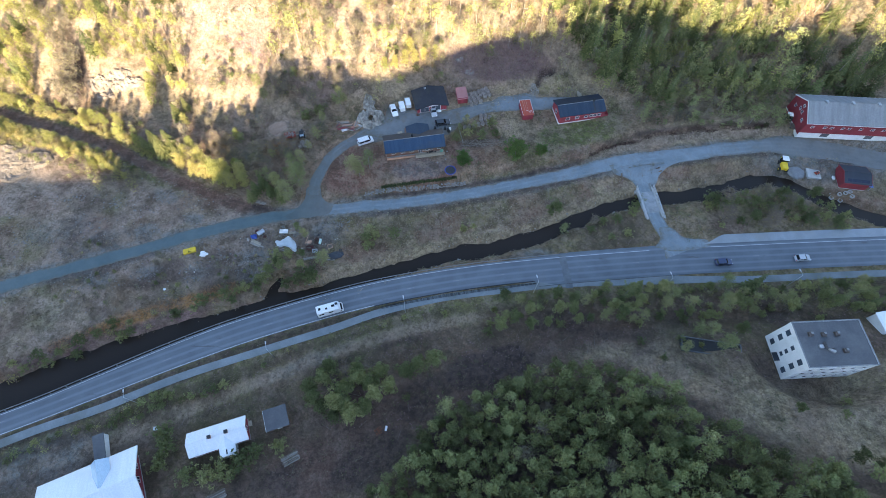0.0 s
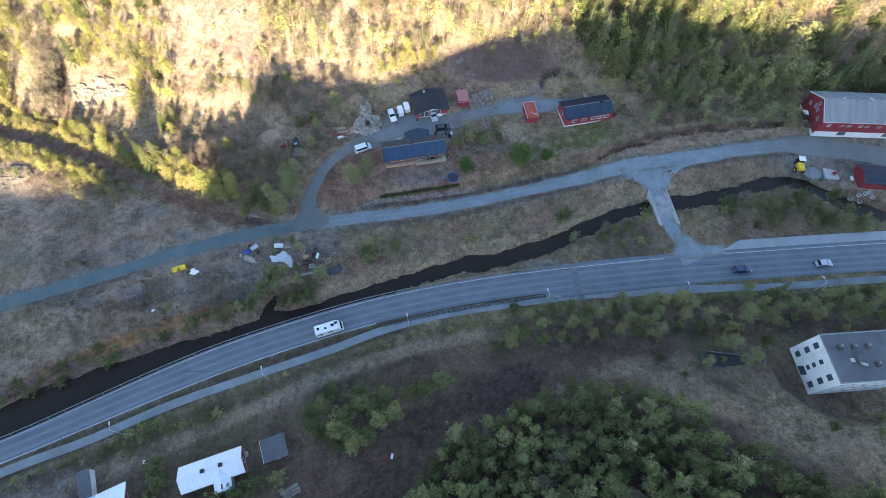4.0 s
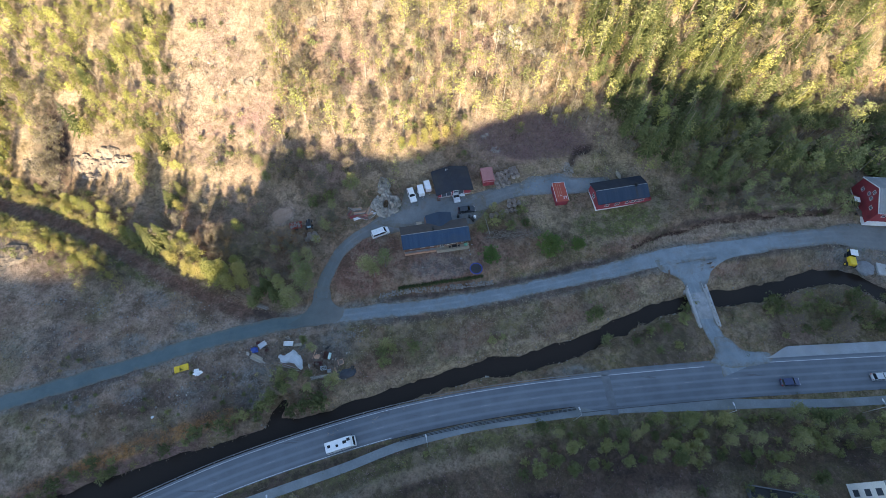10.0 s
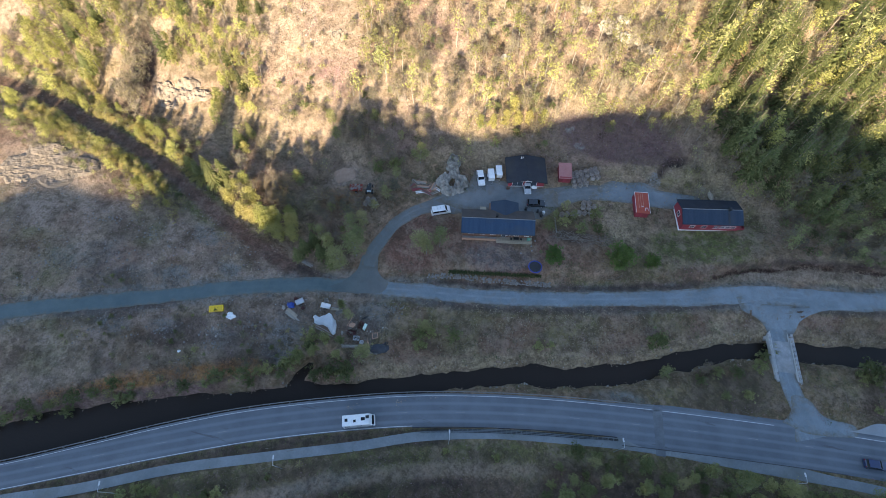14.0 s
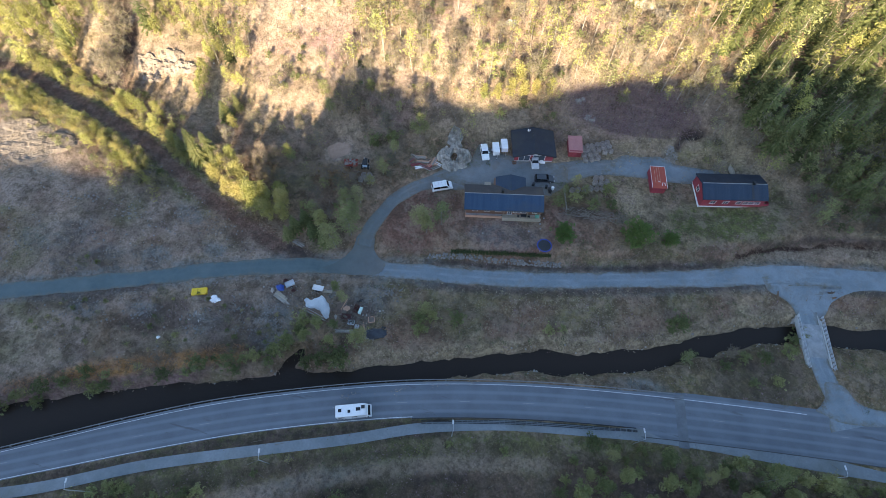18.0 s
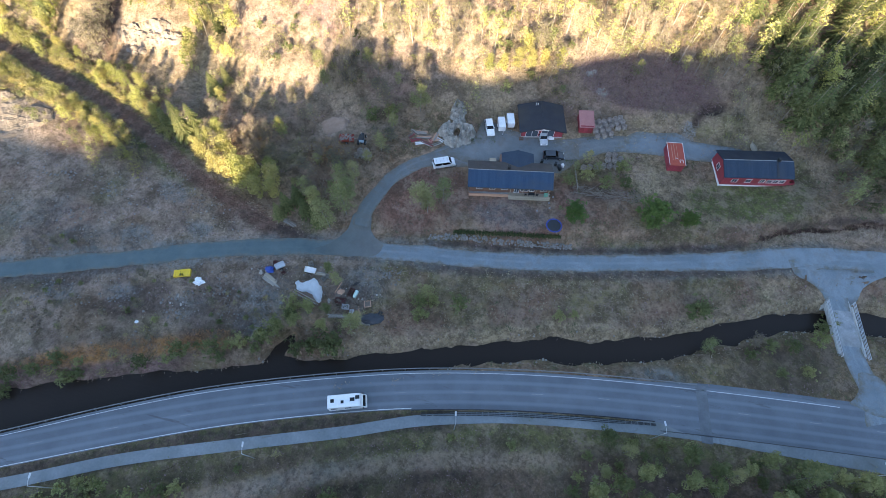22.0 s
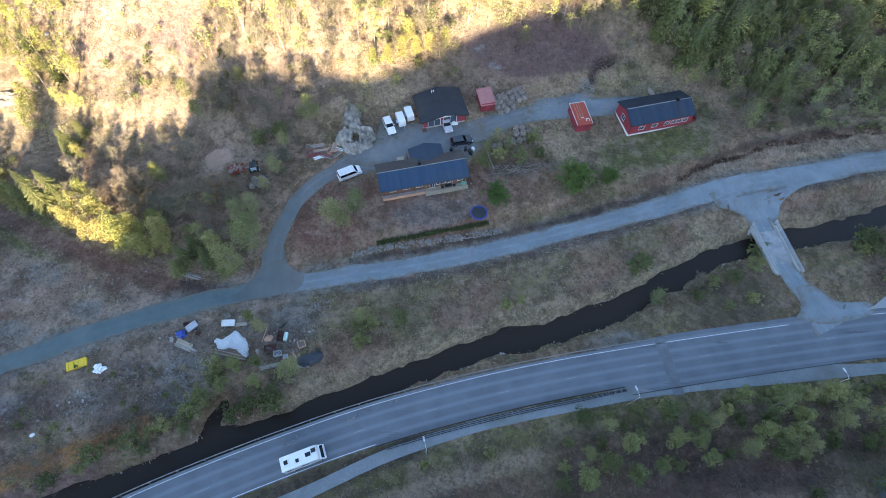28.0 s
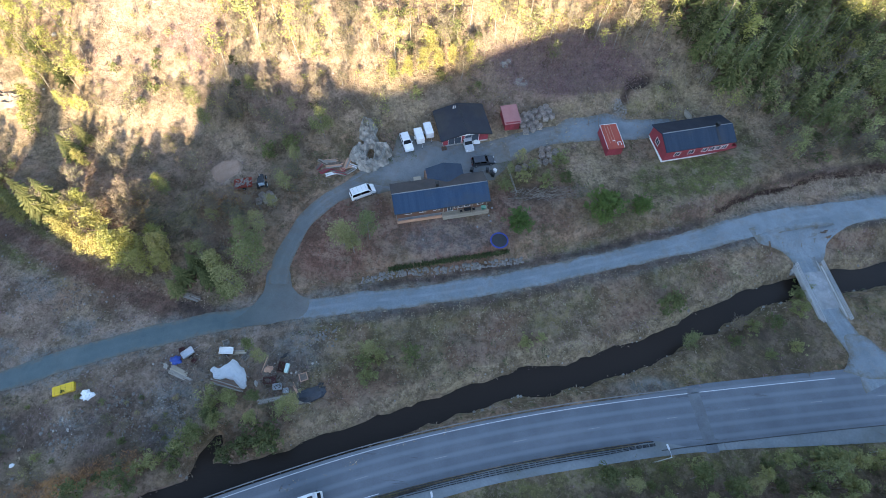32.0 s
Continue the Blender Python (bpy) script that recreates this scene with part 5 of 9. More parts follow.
# ---- the white three-storey block ----
dark_vent = surface("dark_vent", (0.07, 0.055, 0.05), (0.12, 0.095, 0.085), 2.0, 0.8)
WX, WY, WZ = 91.0, 35.0, 4.3
wm = pose(WX, WY, WZ, 0, 0, 3.2)
block_ = thing("apartment_block", wm, "white three-storey block with a flat grey roof", "building")
L, W, Ht = 16.2, 10.6, 11.2
part("foundation", done("foundation", boxes(bmesh.new(), (-L / 2 - 0.05, L / 2 + 0.05, -W / 2 - 0.05, W / 2 + 0.05, -2.5, 0.3)), concrete), block_)
long_holes = [(1.2 + 2.5 * i, 2.4 + 2.5 * i, 1.9 + 3.0 * k, 3.3 + 3.0 * k) for i in range(6) for k in range(3)]


west_holes = [(1.2, 2.5, 7.9, 9.6), (1.2, 2.5, 4.9, 6.6), (1.2, 2.5, 1.7, 3.4), (4.8, 5.8, 7.6, 8.9), (4.8, 5.8, 5.3, 6.5), (4.8, 5.8, 3.4, 4.5), (8.1, 9.4, 7.9, 9.6), (8.1, 9.4, 4.9, 6.6), (8.1, 9.4, 1.7, 3.4)]
west_holes = [(round(a, 2), b, c, d) for a, b, c, d in west_holes]
for ln, q, hs in ((L, pose(-L / 2, -W / 2, 0.3), long_holes), (L, pose(L / 2, W / 2, 0.3, 0, 0, 180), long_holes), (W - 0.4, pose(L / 2, -W / 2 + 0.2, 0.3, 0, 0, 90), [(a - 0.2, b - 0.2, c, d) for a, b, c, d in west_holes]), (W - 0.4, pose(-L / 2, W / 2 - 0.2, 0.3, 0, 0, 270), [(a - 0.2, b - 0.2, c, d) for a, b, c, d in west_holes])):
    w = part("wall", done("wall", walls_with_openings(ln, Ht - 0.3, 0.2, hs), white_wall), block_, q)
    for h in hs:
        window_in(w, Matrix(), *h, trim=0.05, bars=0)
part("roof_deck", done("roof_deck", boxes(bmesh.new(), (-L / 2 + 0.2, L / 2 - 0.2, -W / 2 + 0.2, W / 2 - 0.2, Ht - 0.3, Ht - 0.05)), roof_felt), block_)
for x0, x1, y0, y1 in ((-L / 2 - 0.06, L / 2 + 0.06, -W / 2 - 0.06, -W / 2 + 0.2), (-L / 2 - 0.06, L / 2 + 0.06, W / 2 - 0.2, W / 2 + 0.06), (-L / 2 - 0.06, -L / 2 + 0.2, -W / 2 + 0.2, W / 2 - 0.2), (L / 2 - 0.2, L / 2 + 0.06, -W / 2 + 0.2, W / 2 - 0.2)):
    part("parapet_cap", done("parapet_cap", boxes(bmesh.new(), (x0, x1, y0, y1, Ht, Ht + 0.06)), roof_grey), block_)
for x, y in ((-4.9, 2.2), (-1.9, 2.0), (1.2, 2.0), (1.6, -1.9)):
    v = part("roof_vent", box_mesh("roof_vent", (1.0, 1.0, 0.6), dark_vent, 0.03), block_, pose(x, y, Ht - 0.05))
    part("vent_cap", box_mesh("vent_cap", (0.5, 0.5, 0.15), roof_grey, 0.02), v, pose(0.25, 0.2, 0.6))
plant = part("lift_housing", box_mesh("lift_housing", (1.8, 1.5, 1.1), roof_felt, 0.03), block_, pose(-1.9, -0.6, Ht - 0.05))
part("duct", tube_mesh("duct", [(0.9, -1.4, 0.3), (0.2, -1.2, 0.4), (-0.3, -0.6, 0.5)], [0.4, 0.4, 0.35], 10, steel), plant)
part("duct", box_mesh("duct", (0.9, 0.8, 0.4), zinc, 0.03), plant, pose(-1.6, -0.1, 0))
part("entrance_canopy", done("entrance_canopy", boxes(bmesh.new(), (-L / 2 - 1.3, -L / 2 - 0.02, -1.3, 0.7, 2.9, 3.1)), roof_black), block_)
part("entrance_steps", done("entrance_steps", boxes(bmesh.new(), (-L / 2 - 1.9, -L / 2 - 0.06, -1.5, 0.9, -1.2, 0.1)), concrete), block_)
neighbour = thing("white_garage", pose(113.6, 43.0, height(113.6, 43), 0, 0, 10), "low white-roofed garage beside the block", "garage")
part("wall", done("wall", boxes(bmesh.new(), (-3, 3, -2.5, 2.5, -1.0, 2.3)), white_wall), neighbour)
part("roof_slope", slope_mesh("roof_slope", -3.2, 3.2, -2.7, 2.3, 2.7, 2.7, 0.12, roof_white), neighbour)

# ---- the white-roofed cottage ----
cm = pose(-46.3, 16.3, 0.3, 0, 0, 18.5)
cottage, cz = gable_house("cottage", cm, 12.2, 4.6, 2.5, 1.35, 0.3, red_wood, roof_white, roof_white, "red cottage with a white sheet roof and gabled wing", "house", 0.35, holes={"s": [(1.2, 2.2, 0.9, 1.9), (10, 11, 0.9, 1.9)], "n": row(4, 1.5, 2.6, 1.0, 0.9, 1.9), "e": [(1.8, 2.8, 0.9, 1.9)], "w": [(1.8, 2.8, 0.9, 1.9)]})
part("wing_wall", done("wing_wall", boxes(bmesh.new(), (0.2, 3.2, -4.6, -2.3, -0.4, 2.7)), white_wall), cottage)
for sx in (-1, 1):
    part("wing_roof", slope_mesh("wing_roof", -4.9, -0.6, sx * 1.75, 2.62, 0, 3.9, 0.1, roof_white), cottage, pose(1.7, 0, 0, 0, 0, 90))
part("roof_light", slope_mesh("roof_light", -4.6, -3.5, -0.28, 3.82, -0.05, 3.99, 0.03, black_paint), cottage, pose(1.7, 0, 0, 0, 0, 90))
for x in (-1.2, 2.4):
    c = part("chimney", done("chimney", boxes(bmesh.new(), (x - 0.3, x + 0.3, -0.3, 0.3, 3.9, 4.9)), brick_red), cottage)
    part("chimney_cap", done("chimney_cap", boxes(bmesh.new(), (x - 0.4, x + 0.4, -0.4, 0.4, 4.9, 5.0)), black_paint), c)
part("back_steps", done("back_steps", boxes(bmesh.new(), (6.15, 6.9, 0.6, 1.8, -0.3, 0.4)), deck_wood), cottage)

# ---- grey shed, dark shed, big white-roofed house ----
gshed = thing("grey_shed", pose(-34.2, 20.4, height(-34.2, 20.4), 0, 0, 19), "grey felt-roofed garden shed", "shed")
part("wall", done("wall", boxes(bmesh.new(), (-2.2, 2.2, -2.0, 2.0, -0.5, 2.2)), brown_wood), gshed)
part("roof_slope", slope_mesh("roof_slope", -2.6, 2.6, -2.4, 2.25, 2.4, 2.7, 0.10, roof_felt), gshed)
part("verge_board", slope_mesh("verge_board", -2.66, -2.6, -2.4, 2.12, 2.4, 2.57, 0.26, white_paint), gshed)
part("door", done("door", boxes(bmesh.new(), (-0.5, 0.5, -2.06, -2.0, 0, 1.9)), white_paint), gshed)
dshed = thing("long_shed", pose(-71.6, 13.9, 0.2, 0, 0, 22), "narrow dark-roofed shed with a white side", "shed")
part("wall", done("wall", boxes(bmesh.new(), (-1.0, 1.0, -2.9, 2.9, -0.4, 2.1)), white_wall), dshed)
part("roof_slope", slope_mesh("roof_slope", -1.2, 1.2, -3.0, 2.2, 3.0, 2.4, 0.10, roof_felt), dshed)
bg = pose(-69.5, 4.0, 0.2, 0, 0, 24.5)
bighouse, bgz = gable_house("farmhouse", bg, 17.5, 11.0, 3.2, 2.6, 1.3, red_wood, roof_white, roof_white, "red farmhouse with a broad white sheet roof", "house", 0.4, seams=0, holes={"n": row(5, 2, 3, 1.1, 1.0, 2.2), "e": row(3, 2, 3, 1.1, 1.0, 2.2)})
part("gable_wall", done("gable_wall", boxes(bmesh.new(), (1.6, 4.4, 2.5, 5.9, 3.2, 4.6)), white_wall), bighouse)
for sx in (-1, 1):
    part("gable_roof", slope_mesh("gable_roof", 0.6, 6.4, sx * 1.8, 4.45, 0, 6.3, 0.08, glass_blue), bighouse, pose(3.0, 0, 0, 0, 0, 90), "pale blue sheet roof of the cross gable")

# ---- bridge, rails, lamps, walls ----
bridge = tagged(new("bridge"), "short concrete road bridge with steel railings over the river", "bridge", kind="structure")
bridge.matrix_basis = pose(64.0, 81.6, 0.45, 0, 0, 6.0)
part("deck", done("deck", boxes(bmesh.new(), (-2.75, 2.75, -5.2, 5.0, -0.55, -0.03)), concrete), bridge)
deck_top = surface("deck_top", (0.20, 0.215, 0.225), (0.38, 0.395, 0.405), 0.5, 0.85, dirt=(0.20, 0.20, 0.19))
part("surface", done("surface", boxes(bmesh.new(), (-2.1, 2.1, -3.4, 3.9, 0.02, 0.045)), deck_top), bridge)
for y in (-4.9, 4.7):
    part("abutment", done("abutment", boxes(bmesh.new(), (-2.9, 2.9, y - 0.4, y + 0.4, -3.0, -0.55)), concrete), bridge)
for sx in (-1, 1):
    part("kerb", done("kerb", boxes(bmesh.new(), (sx * 2.45 - 0.2, sx * 2.45 + 0.2, -5.2, 5.0, -0.03, 0.16)), concrete, 0.02), bridge)
    for i in range(7):
        part("rail_post", box_mesh("rail_post", (0.09, 0.09, 0.95), zinc), bridge, pose(sx * 2.5, -5.4 + i * 1.8, 0.16 if abs(i - 3) < 3 else -0.1))
    for z in (0.45, 0.75, 1.05):
        part("rail", box_mesh("rail", (0.07, 11.6, 0.09), zinc), bridge, pose(sx * 2.55, -0.1, z))
    part("wing_wall", done("wing_wall", boxes(bmesh.new(), (sx * 3.0 - 0.2, sx * 3.0 + 0.2, 4.3, 6.4, -2.2, -0.1)), concrete, 0.03), bridge, pose(0, 0, 0, 0, 0, sx * 9))


def along(way, off):
    """The way moved sideways by off metres (plus: to its left)."""
    d = np.gradient(way[:, :2], axis=0)
    d /= np.linalg.norm(d, axis=1)[:, None]
    return np.column_stack([way[:, 0] - d[:, 1] * off, way[:, 1] + d[:, 0] * off, way[:, 2]])


rail_grey = surface("rail_grey", (0.17, 0.175, 0.18), (0.24, 0.245, 0.25), 2.0, 0.55, 0.4)


def guard_rail(way, x0, x1, label, step=4, metal=None):
    """A steel rail on posts along a way."""
    s = way[at_x(way, x0):at_x(way, x1)]
    top = thing("guard_rail", Matrix(), label, "guard rail")
    prof = [(-0.02, 0.40), (-0.07, 0.47), (-0.02, 0.56), (-0.07, 0.65), (-0.02, 0.72), (0.05, 0.73), (0.05, 0.39)]
    d = np.gradient(s[:, :2], axis=0)
    d /= np.linalg.norm(d, axis=1)[:, None]
    k = len(prof)
    v = np.array([(p[0] - dd[1] * o, p[1] + dd[0] * o, p[2] + z) for p, dd in zip(s, d) for o, z in prof])
    n = len(s)
    f = [(i * k + j, (i + 1) * k + j, (i + 1) * k + (j + 1) % k, i * k + (j + 1) % k) for i in range(n - 1) for j in range(k)]
    part("rail_beam", mesh_from("rail_beam", v, f, metal or rail_grey), top)
    me = box_mesh("post", (0.10, 0.12, 1.0), metal or rail_grey)
    for i in range(0, n, step):
        part("post", me, top, pose(s[i, 0], s[i, 1], s[i, 2] - 0.35, 0, 0, math.degrees(math.atan2(d[i, 1], d[i, 0]))))


guard_rail(along(ROAD, 4.15 - 1.7 * ramp(-48, -98, ROAD[:, 0])), -125, 36, "grey steel guard rail between road and river")
guard_rail(along(ROAD, -3.15), -14, 29, "dark weathered steel guard rail between road and cycle path", 3, roof_black)
# dark drain grating beside the road
drain = thing("drain_channel", Matrix(), "dark slatted drain strip beside the road rail", "drain")
slat = box_mesh("slat", (0.9, 0.12, 0.05), black_paint)
lo, hi = at_x(ROAD, -13), at_x(ROAD, 28.5)
for off in (0.0, 0.28, 0.56):
    for i in range(lo, hi):
        w = along(ROAD, -3.45 - off * (1 - 0.5 * ramp(18, 28, ROAD[i, 0])))[i]
        part("slat", slat, drain, pose(w[0], w[1], w[2] - 0.01, 0, 0, math.degrees(math.atan2(ROAD[i + 1, 1] - ROAD[i, 1], ROAD[i + 1, 0] - ROAD[i, 0]))))

lamp_glass = surface("lamp_glass", (0.75, 0.76, 0.76), (0.8, 0.8, 0.8), 2.0, 0.3)
lamp = thing("street_lamp", pose(-6.0, 46.9, height(-6.0, 46.9), 0, 0, 12), "tall galvanised street lamp beside the cycle path", "street lamp", "street lamps")
part("pole", tube_mesh("pole", [(0, 0, -0.3), (0, 0, 3.5), (0, 0, 7.0)], [0.09, 0.07, 0.05], 8, zinc), lamp)
part("arm", tube_mesh("arm", [(0, 0, 6.95), (0, 0.5, 7.15), (0, 1.1, 7.2)], [0.04, 0.035, 0.03], 6, zinc), lamp)
head = part("lamp_head", box_mesh("lamp_head", (0.28, 0.75, 0.12), zinc, 0.04), lamp, pose(0, 1.4, 7.14))
part("diffuser", box_mesh("diffuser", (0.22, 0.6, 0.03), lamp_glass), head, pose(0, 0, -0.03))
for x, y in ((-37.5, 35.0), (27.5, 52.9), (-66.8, 23.8), (-97.5, 10.8), (62, 54.3), (96, 55.5)):
    copy_thing(lamp, pose(x, y, height(x, y), 0, 0, 14))

# drystone retaining wall below the lawn
stone_meshes = []
for i in range(5):
    r = np.random.default_rng(900 + i)
    stone_meshes.append(mesh_from("stone", BALL * r.uniform(0.75, 1.15, (12, 3)), BALL_F.tolist(), stone))
garden_wall = tagged(new("wall_garden"), "rough grey boulder retaining wall below the lawn", "wall", kind="structure")
for i in range(299):
    t, k = rng.uniform(), rng.uniform()
    s = 0.16 + 0.22 * rng.uniform() ** 2.0
    x = -19.0 + 29.2 * t
    y = float(np.interp(x, (-19, -12.8, -3.5, 3.5, 10.2), (82.6, 83.7, 84.8, 85.9, 86.9))) + 1.05 * k
    part("boulder", stone_meshes[int(rng.integers(5))], garden_wall, pose(x, y, height(x, y) + 0.5 * s + 0.25 * (1 - abs(2 * k - 1)), rng.uniform(0, 360), rng.uniform(0, 360), rng.uniform(0, 360)) @ Matrix.Scale(s, 4))


def lump(name, size, seed, material, level=3, rough_=0.35):
    """A boulder: a ball pushed about by noise at two scales."""
    bm = bmesh.new()
    bmesh.ops.create_icosphere(bm, subdivisions=level, radius=1.0)
    for v in bm.verts:
        n = v.co.normalized()
        d = noise.noise(n * 1.3 + Vector((seed, 0, 0))) * rough_ + noise.noise(n * 3.7 + Vector((0, seed, 0))) * rough_ * 0.5 + noise.noise(n * 9 + Vector((0, 0, seed))) * rough_ * 0.18
        v.co = Vector((n.x * size[0], n.y * size[1], n.z * size[2])) * (1 + d)
    return done(name, bm, material)


rock_grey = surface("rock_grey", (0.21, 0.195, 0.17), (0.45, 0.42, 0.38), 1.1, 0.95, bump=0.2, bump_scale=2.5, dirt=(0.12, 0.10, 0.08))
rock_dull = surface("rock_dull", (0.15, 0.12, 0.095), (0.23, 0.185, 0.15), 0.5, 0.95, bump=0.2, bump_scale=2.0, dirt=(0.14, 0.11, 0.08))
rock_tan = surface("rock_tan", (0.13, 0.10, 0.08), (0.29, 0.235, 0.19), 0.5, 0.95, bump=0.25, bump_scale=1.5, dirt=(0.15, 0.115, 0.085))
rock_white = surface("rock_white", (0.30, 0.25, 0.20), (0.50, 0.44, 0.37), 0.35, 0.95, bump=0.25, bump_scale=1.5, dirt=(0.26, 0.20, 0.14))


def crag(name, cx, cy, blobs, tall, material, seed, step=0.32, hole=None, jag=1.0):
    """Bare broken rock: a jagged sheet over the ground where any of the blobs (x, y, rx, ry) reach, sunk at its rim."""
    xs = np.arange(min(b[0] - b[2] for b in blobs) - 1, max(b[0] + b[2] for b in blobs) + 1, step)
    ys = np.arange(min(b[1] - b[3] for b in blobs) - 1, max(b[1] + b[3] for b in blobs) + 1, step)
    u, v = np.meshgrid(xs, ys)
    u = u + 0.3 * step * rough_field(u, v, step, seed + 3, 1)
    v = v + 0.3 * step * rough_field(u, v, step, seed + 4, 1)
    x, y = (u + cx).ravel(), (v + cy).ravel()
    m = np.max([1 - np.hypot((u - b[0]) / b[2], (v - b[1]) / b[3]) for b in blobs], axis=0).ravel() + 0.22 * rough_field(x, y, 1.6, seed, 3)
    ridged = 1 - 2.6 * np.abs(rough_field(x + 0.5 * y, y, 1.2, seed + 1, 3))
    z = ground(x, y) - 0.35 + tall * ramp(0.0, 0.45, m) * (0.75 + 0.45 * jag * ridged) + 0.34 * jag * rough_field(x, y, 0.7, seed + 2, 2)
    if hole:
        z = z - 1.5 * tall * ramp(1.2, 0.6, np.hypot((x - cx - hole[0]) / hole[2], (y - cy - hole[1]) / hole[3]))
    keep = (m > 0.0).reshape(u.shape)
    n = u.shape[1]
    ids = np.arange(u.size).reshape(u.shape)
    f = [(ids[j, i], ids[j, i + 1], ids[j + 1, i + 1], ids[j + 1, i]) for j in range(u.shape[0] - 1) for i in range(n - 1) if keep[j:j + 2, i:i + 2].all()]
    used = np.unique(np.array(f))
    new_id = np.full(u.size, -1)
    new_id[used] = np.arange(len(used))
    base = float(ground([cx], [cy])[0])
    me = mesh_from(name, np.column_stack([x - cx, y - cy, z - base])[used], [tuple(int(new_id[i]) for i in q) for q in f], material)
    ob = new(name, me)
    ob.matrix_basis = pose(cx, cy, base)
    return ob


tagged(crag("rock_outcrop", -18.8, 110.0, ((-0.7, 4.0, 2.0, 2.8), (-2.0, -0.8, 2.4, 2.6), (2.0, -0.8, 2.6, 3.0), (-0.2, -3.4, 2.4, 2.0), (0.2, 1.2, 2.2, 2.2)), 1.9, rock_grey, 91, 0.26, (0.1, -0.9, 0.8, 1.5)), "jagged heap of bare grey rock with a dark hollow", "rock")
tagged(crag("pale_cliff", 14, 153, ((-1, 1.4, 4.0, 2.2), (5.0, -0.6, 4.6, 1.8), (10, -2.2, 3.6, 1.4), (-7.5, 4.0, 3.0, 1.2), (2.5, 3.4, 2.4, 1.2)), 0.8, rock_white, 95, 0.4, None, 1.0), "bright pale rock face in the wooded slope", "rock")
tagged(crag("rock_mound", -126, 95, ((0, 0, 9.5, 5.5), (-5, -6, 7.0, 6.5), (5.0, -5.0, 8.0, 6.5), (11.0, -2.0, 6.0, 4.5)), 0.85, rock_dull, 139, 0.45, None, 0.36), "broad mound of pale blasted rock beside the fill", "rock")
tagged(crag("pale_outcrop", -99, 120.5, ((0, 0, 6.5, 2.4), (-5.5, 0.5, 4.2, 3.0), (5.0, 1.0, 4.0, 2.0), (1.0, 3.4, 4.4, 1.8), (-3.0, -3.0, 4.0, 1.5)), 0.9, rock_tan, 133, 0.4, None, 1.0), "pale broken rock ledge above the trail", "rock")
tagged(crag("pale_outcrop", -120.5, 120.5, ((0, 0, 2.6, 1.8), (1.5, 1.0, 1.8, 1.4)), 0.7, rock_tan, 137, 0.4, None, 1.0), "pale rock beside a dark strip of ground", "rock")
for k, (x, y, a, b) in enumerate(((-113, 130, 2.2, 2.2), (-112, 116, 1.8, 2.4), (-124, 98, 3.0, 1.0), (-108, 96.5, 2.0, 0.9), (-36, 126, 1.6, 1.0), (-12, 141, 1.8, 1.2), (8.6, 129.4, 1.8, 1.0), (12.0, 126.3, 1.9, 1.1), (-58, 140, 2.2, 1.6), (-40, 152, 2.6, 1.8), (-22, 158, 2.4, 1.5))):
    tagged(crag("boulder", x, y, ((0, 0, a, b), (0.4 * a, 0.5 * b, 0.6 * a, 0.6 * b)), 0.7, rock_dull if x < -20 else rock_grey, 100 + 7 * k, 0.4, None, 0.9), "weathered rock bedded in the slope", "rock", "slope rocks")
basin = thing("basin", pose(68.2, 36.7, height(68.2, 36.7), 0, 0, -8.5), "dark netted basin with a pale rim in the bank", "basin")
for x0, x1, y0, y1 in ((-7.2, 7.2, 1.6, 1.85), (-7.2, 7.2, -1.85, -1.6), (-7.2, -6.95, -1.6, 1.6), (6.95, 7.2, -1.6, 1.6)):
    part("wall", done("wall", boxes(bmesh.new(), (x0, x1, y0, y1, -1.4, 0.5)), roof_felt), basin)
part("rim", done("rim", boxes(bmesh.new(), (-7.2, 7.2, 1.66, 1.72, 0.5, 0.54)), roof_grey), basin)
part("rim", done("rim", boxes(bmesh.new(), (7.02, 7.08, -1.6, 1.66, 0.5, 0.54)), roof_grey), basin)
part("net", done("net", boxes(bmesh.new(), (-6.95, 6.95, -1.6, 1.6, 0.25, 0.28)), rubber), basin)

sand_mat = surface("sand", (0.29, 0.19, 0.135), (0.37, 0.255, 0.19), 0.6, 0.95, bump=0.06, bump_scale=4, dirt=(0.23, 0.15, 0.105))
tagged(crag("sand_mound", -46.8, 105.4, ((0, 0, 3.6, 3.2), (1.0, 0.6, 2.6, 2.4)), 0.75, sand_mat, 171, 0.3, None, 0.12), "flat mound of pale pinkish sand", "mound")
# clipped hedge above the retaining wall
hedge_leaf = leaf("hedge_leaf", (0.045, 0.06, 0.022), (0.085, 0.10, 0.04), 0.1, 0.2)
hedge = thing("garden_hedge", Matrix(), "low dark-green clipped hedge along the lawn", "hedge")
hr = np.random.default_rng(333)
for i in range(34):
    x = -13.9 + 0.64 * i
    y = float(np.interp(x, (-14.1, -8.9, -3.3, 2.2, 7.8), (84.8, 85.6, 86.6, 87.5, 88.6)))
    c = hr.normal(size=(80, 3)) * np.array([0.17, 0.22, 0.2]) + np.array([0, 0, 0.4])
    a = hr.normal(size=(80, 3)) * 0.11
    b = hr.normal(size=(80, 3)) * 0.09
    vv = np.stack([c - a, c + b, c + a, c - b], axis=1).reshape(-1, 3)
    part("shrub", mesh_from("shrub", vv, np.arange(320).reshape(80, 4), hedge_leaf), hedge, pose(x, y, height(x, y)))

# ---- vehicles ----


def paint(name, colour, rough=0.3):
    m = surface(name, colour, tuple(0.92 * c for c in colour), 1.5, rough, dirt=tuple(0.8 * c for c in colour))
    m.node_tree.nodes["Principled BSDF"].inputs["Coat Weight"].default_value = 0.5
    return m


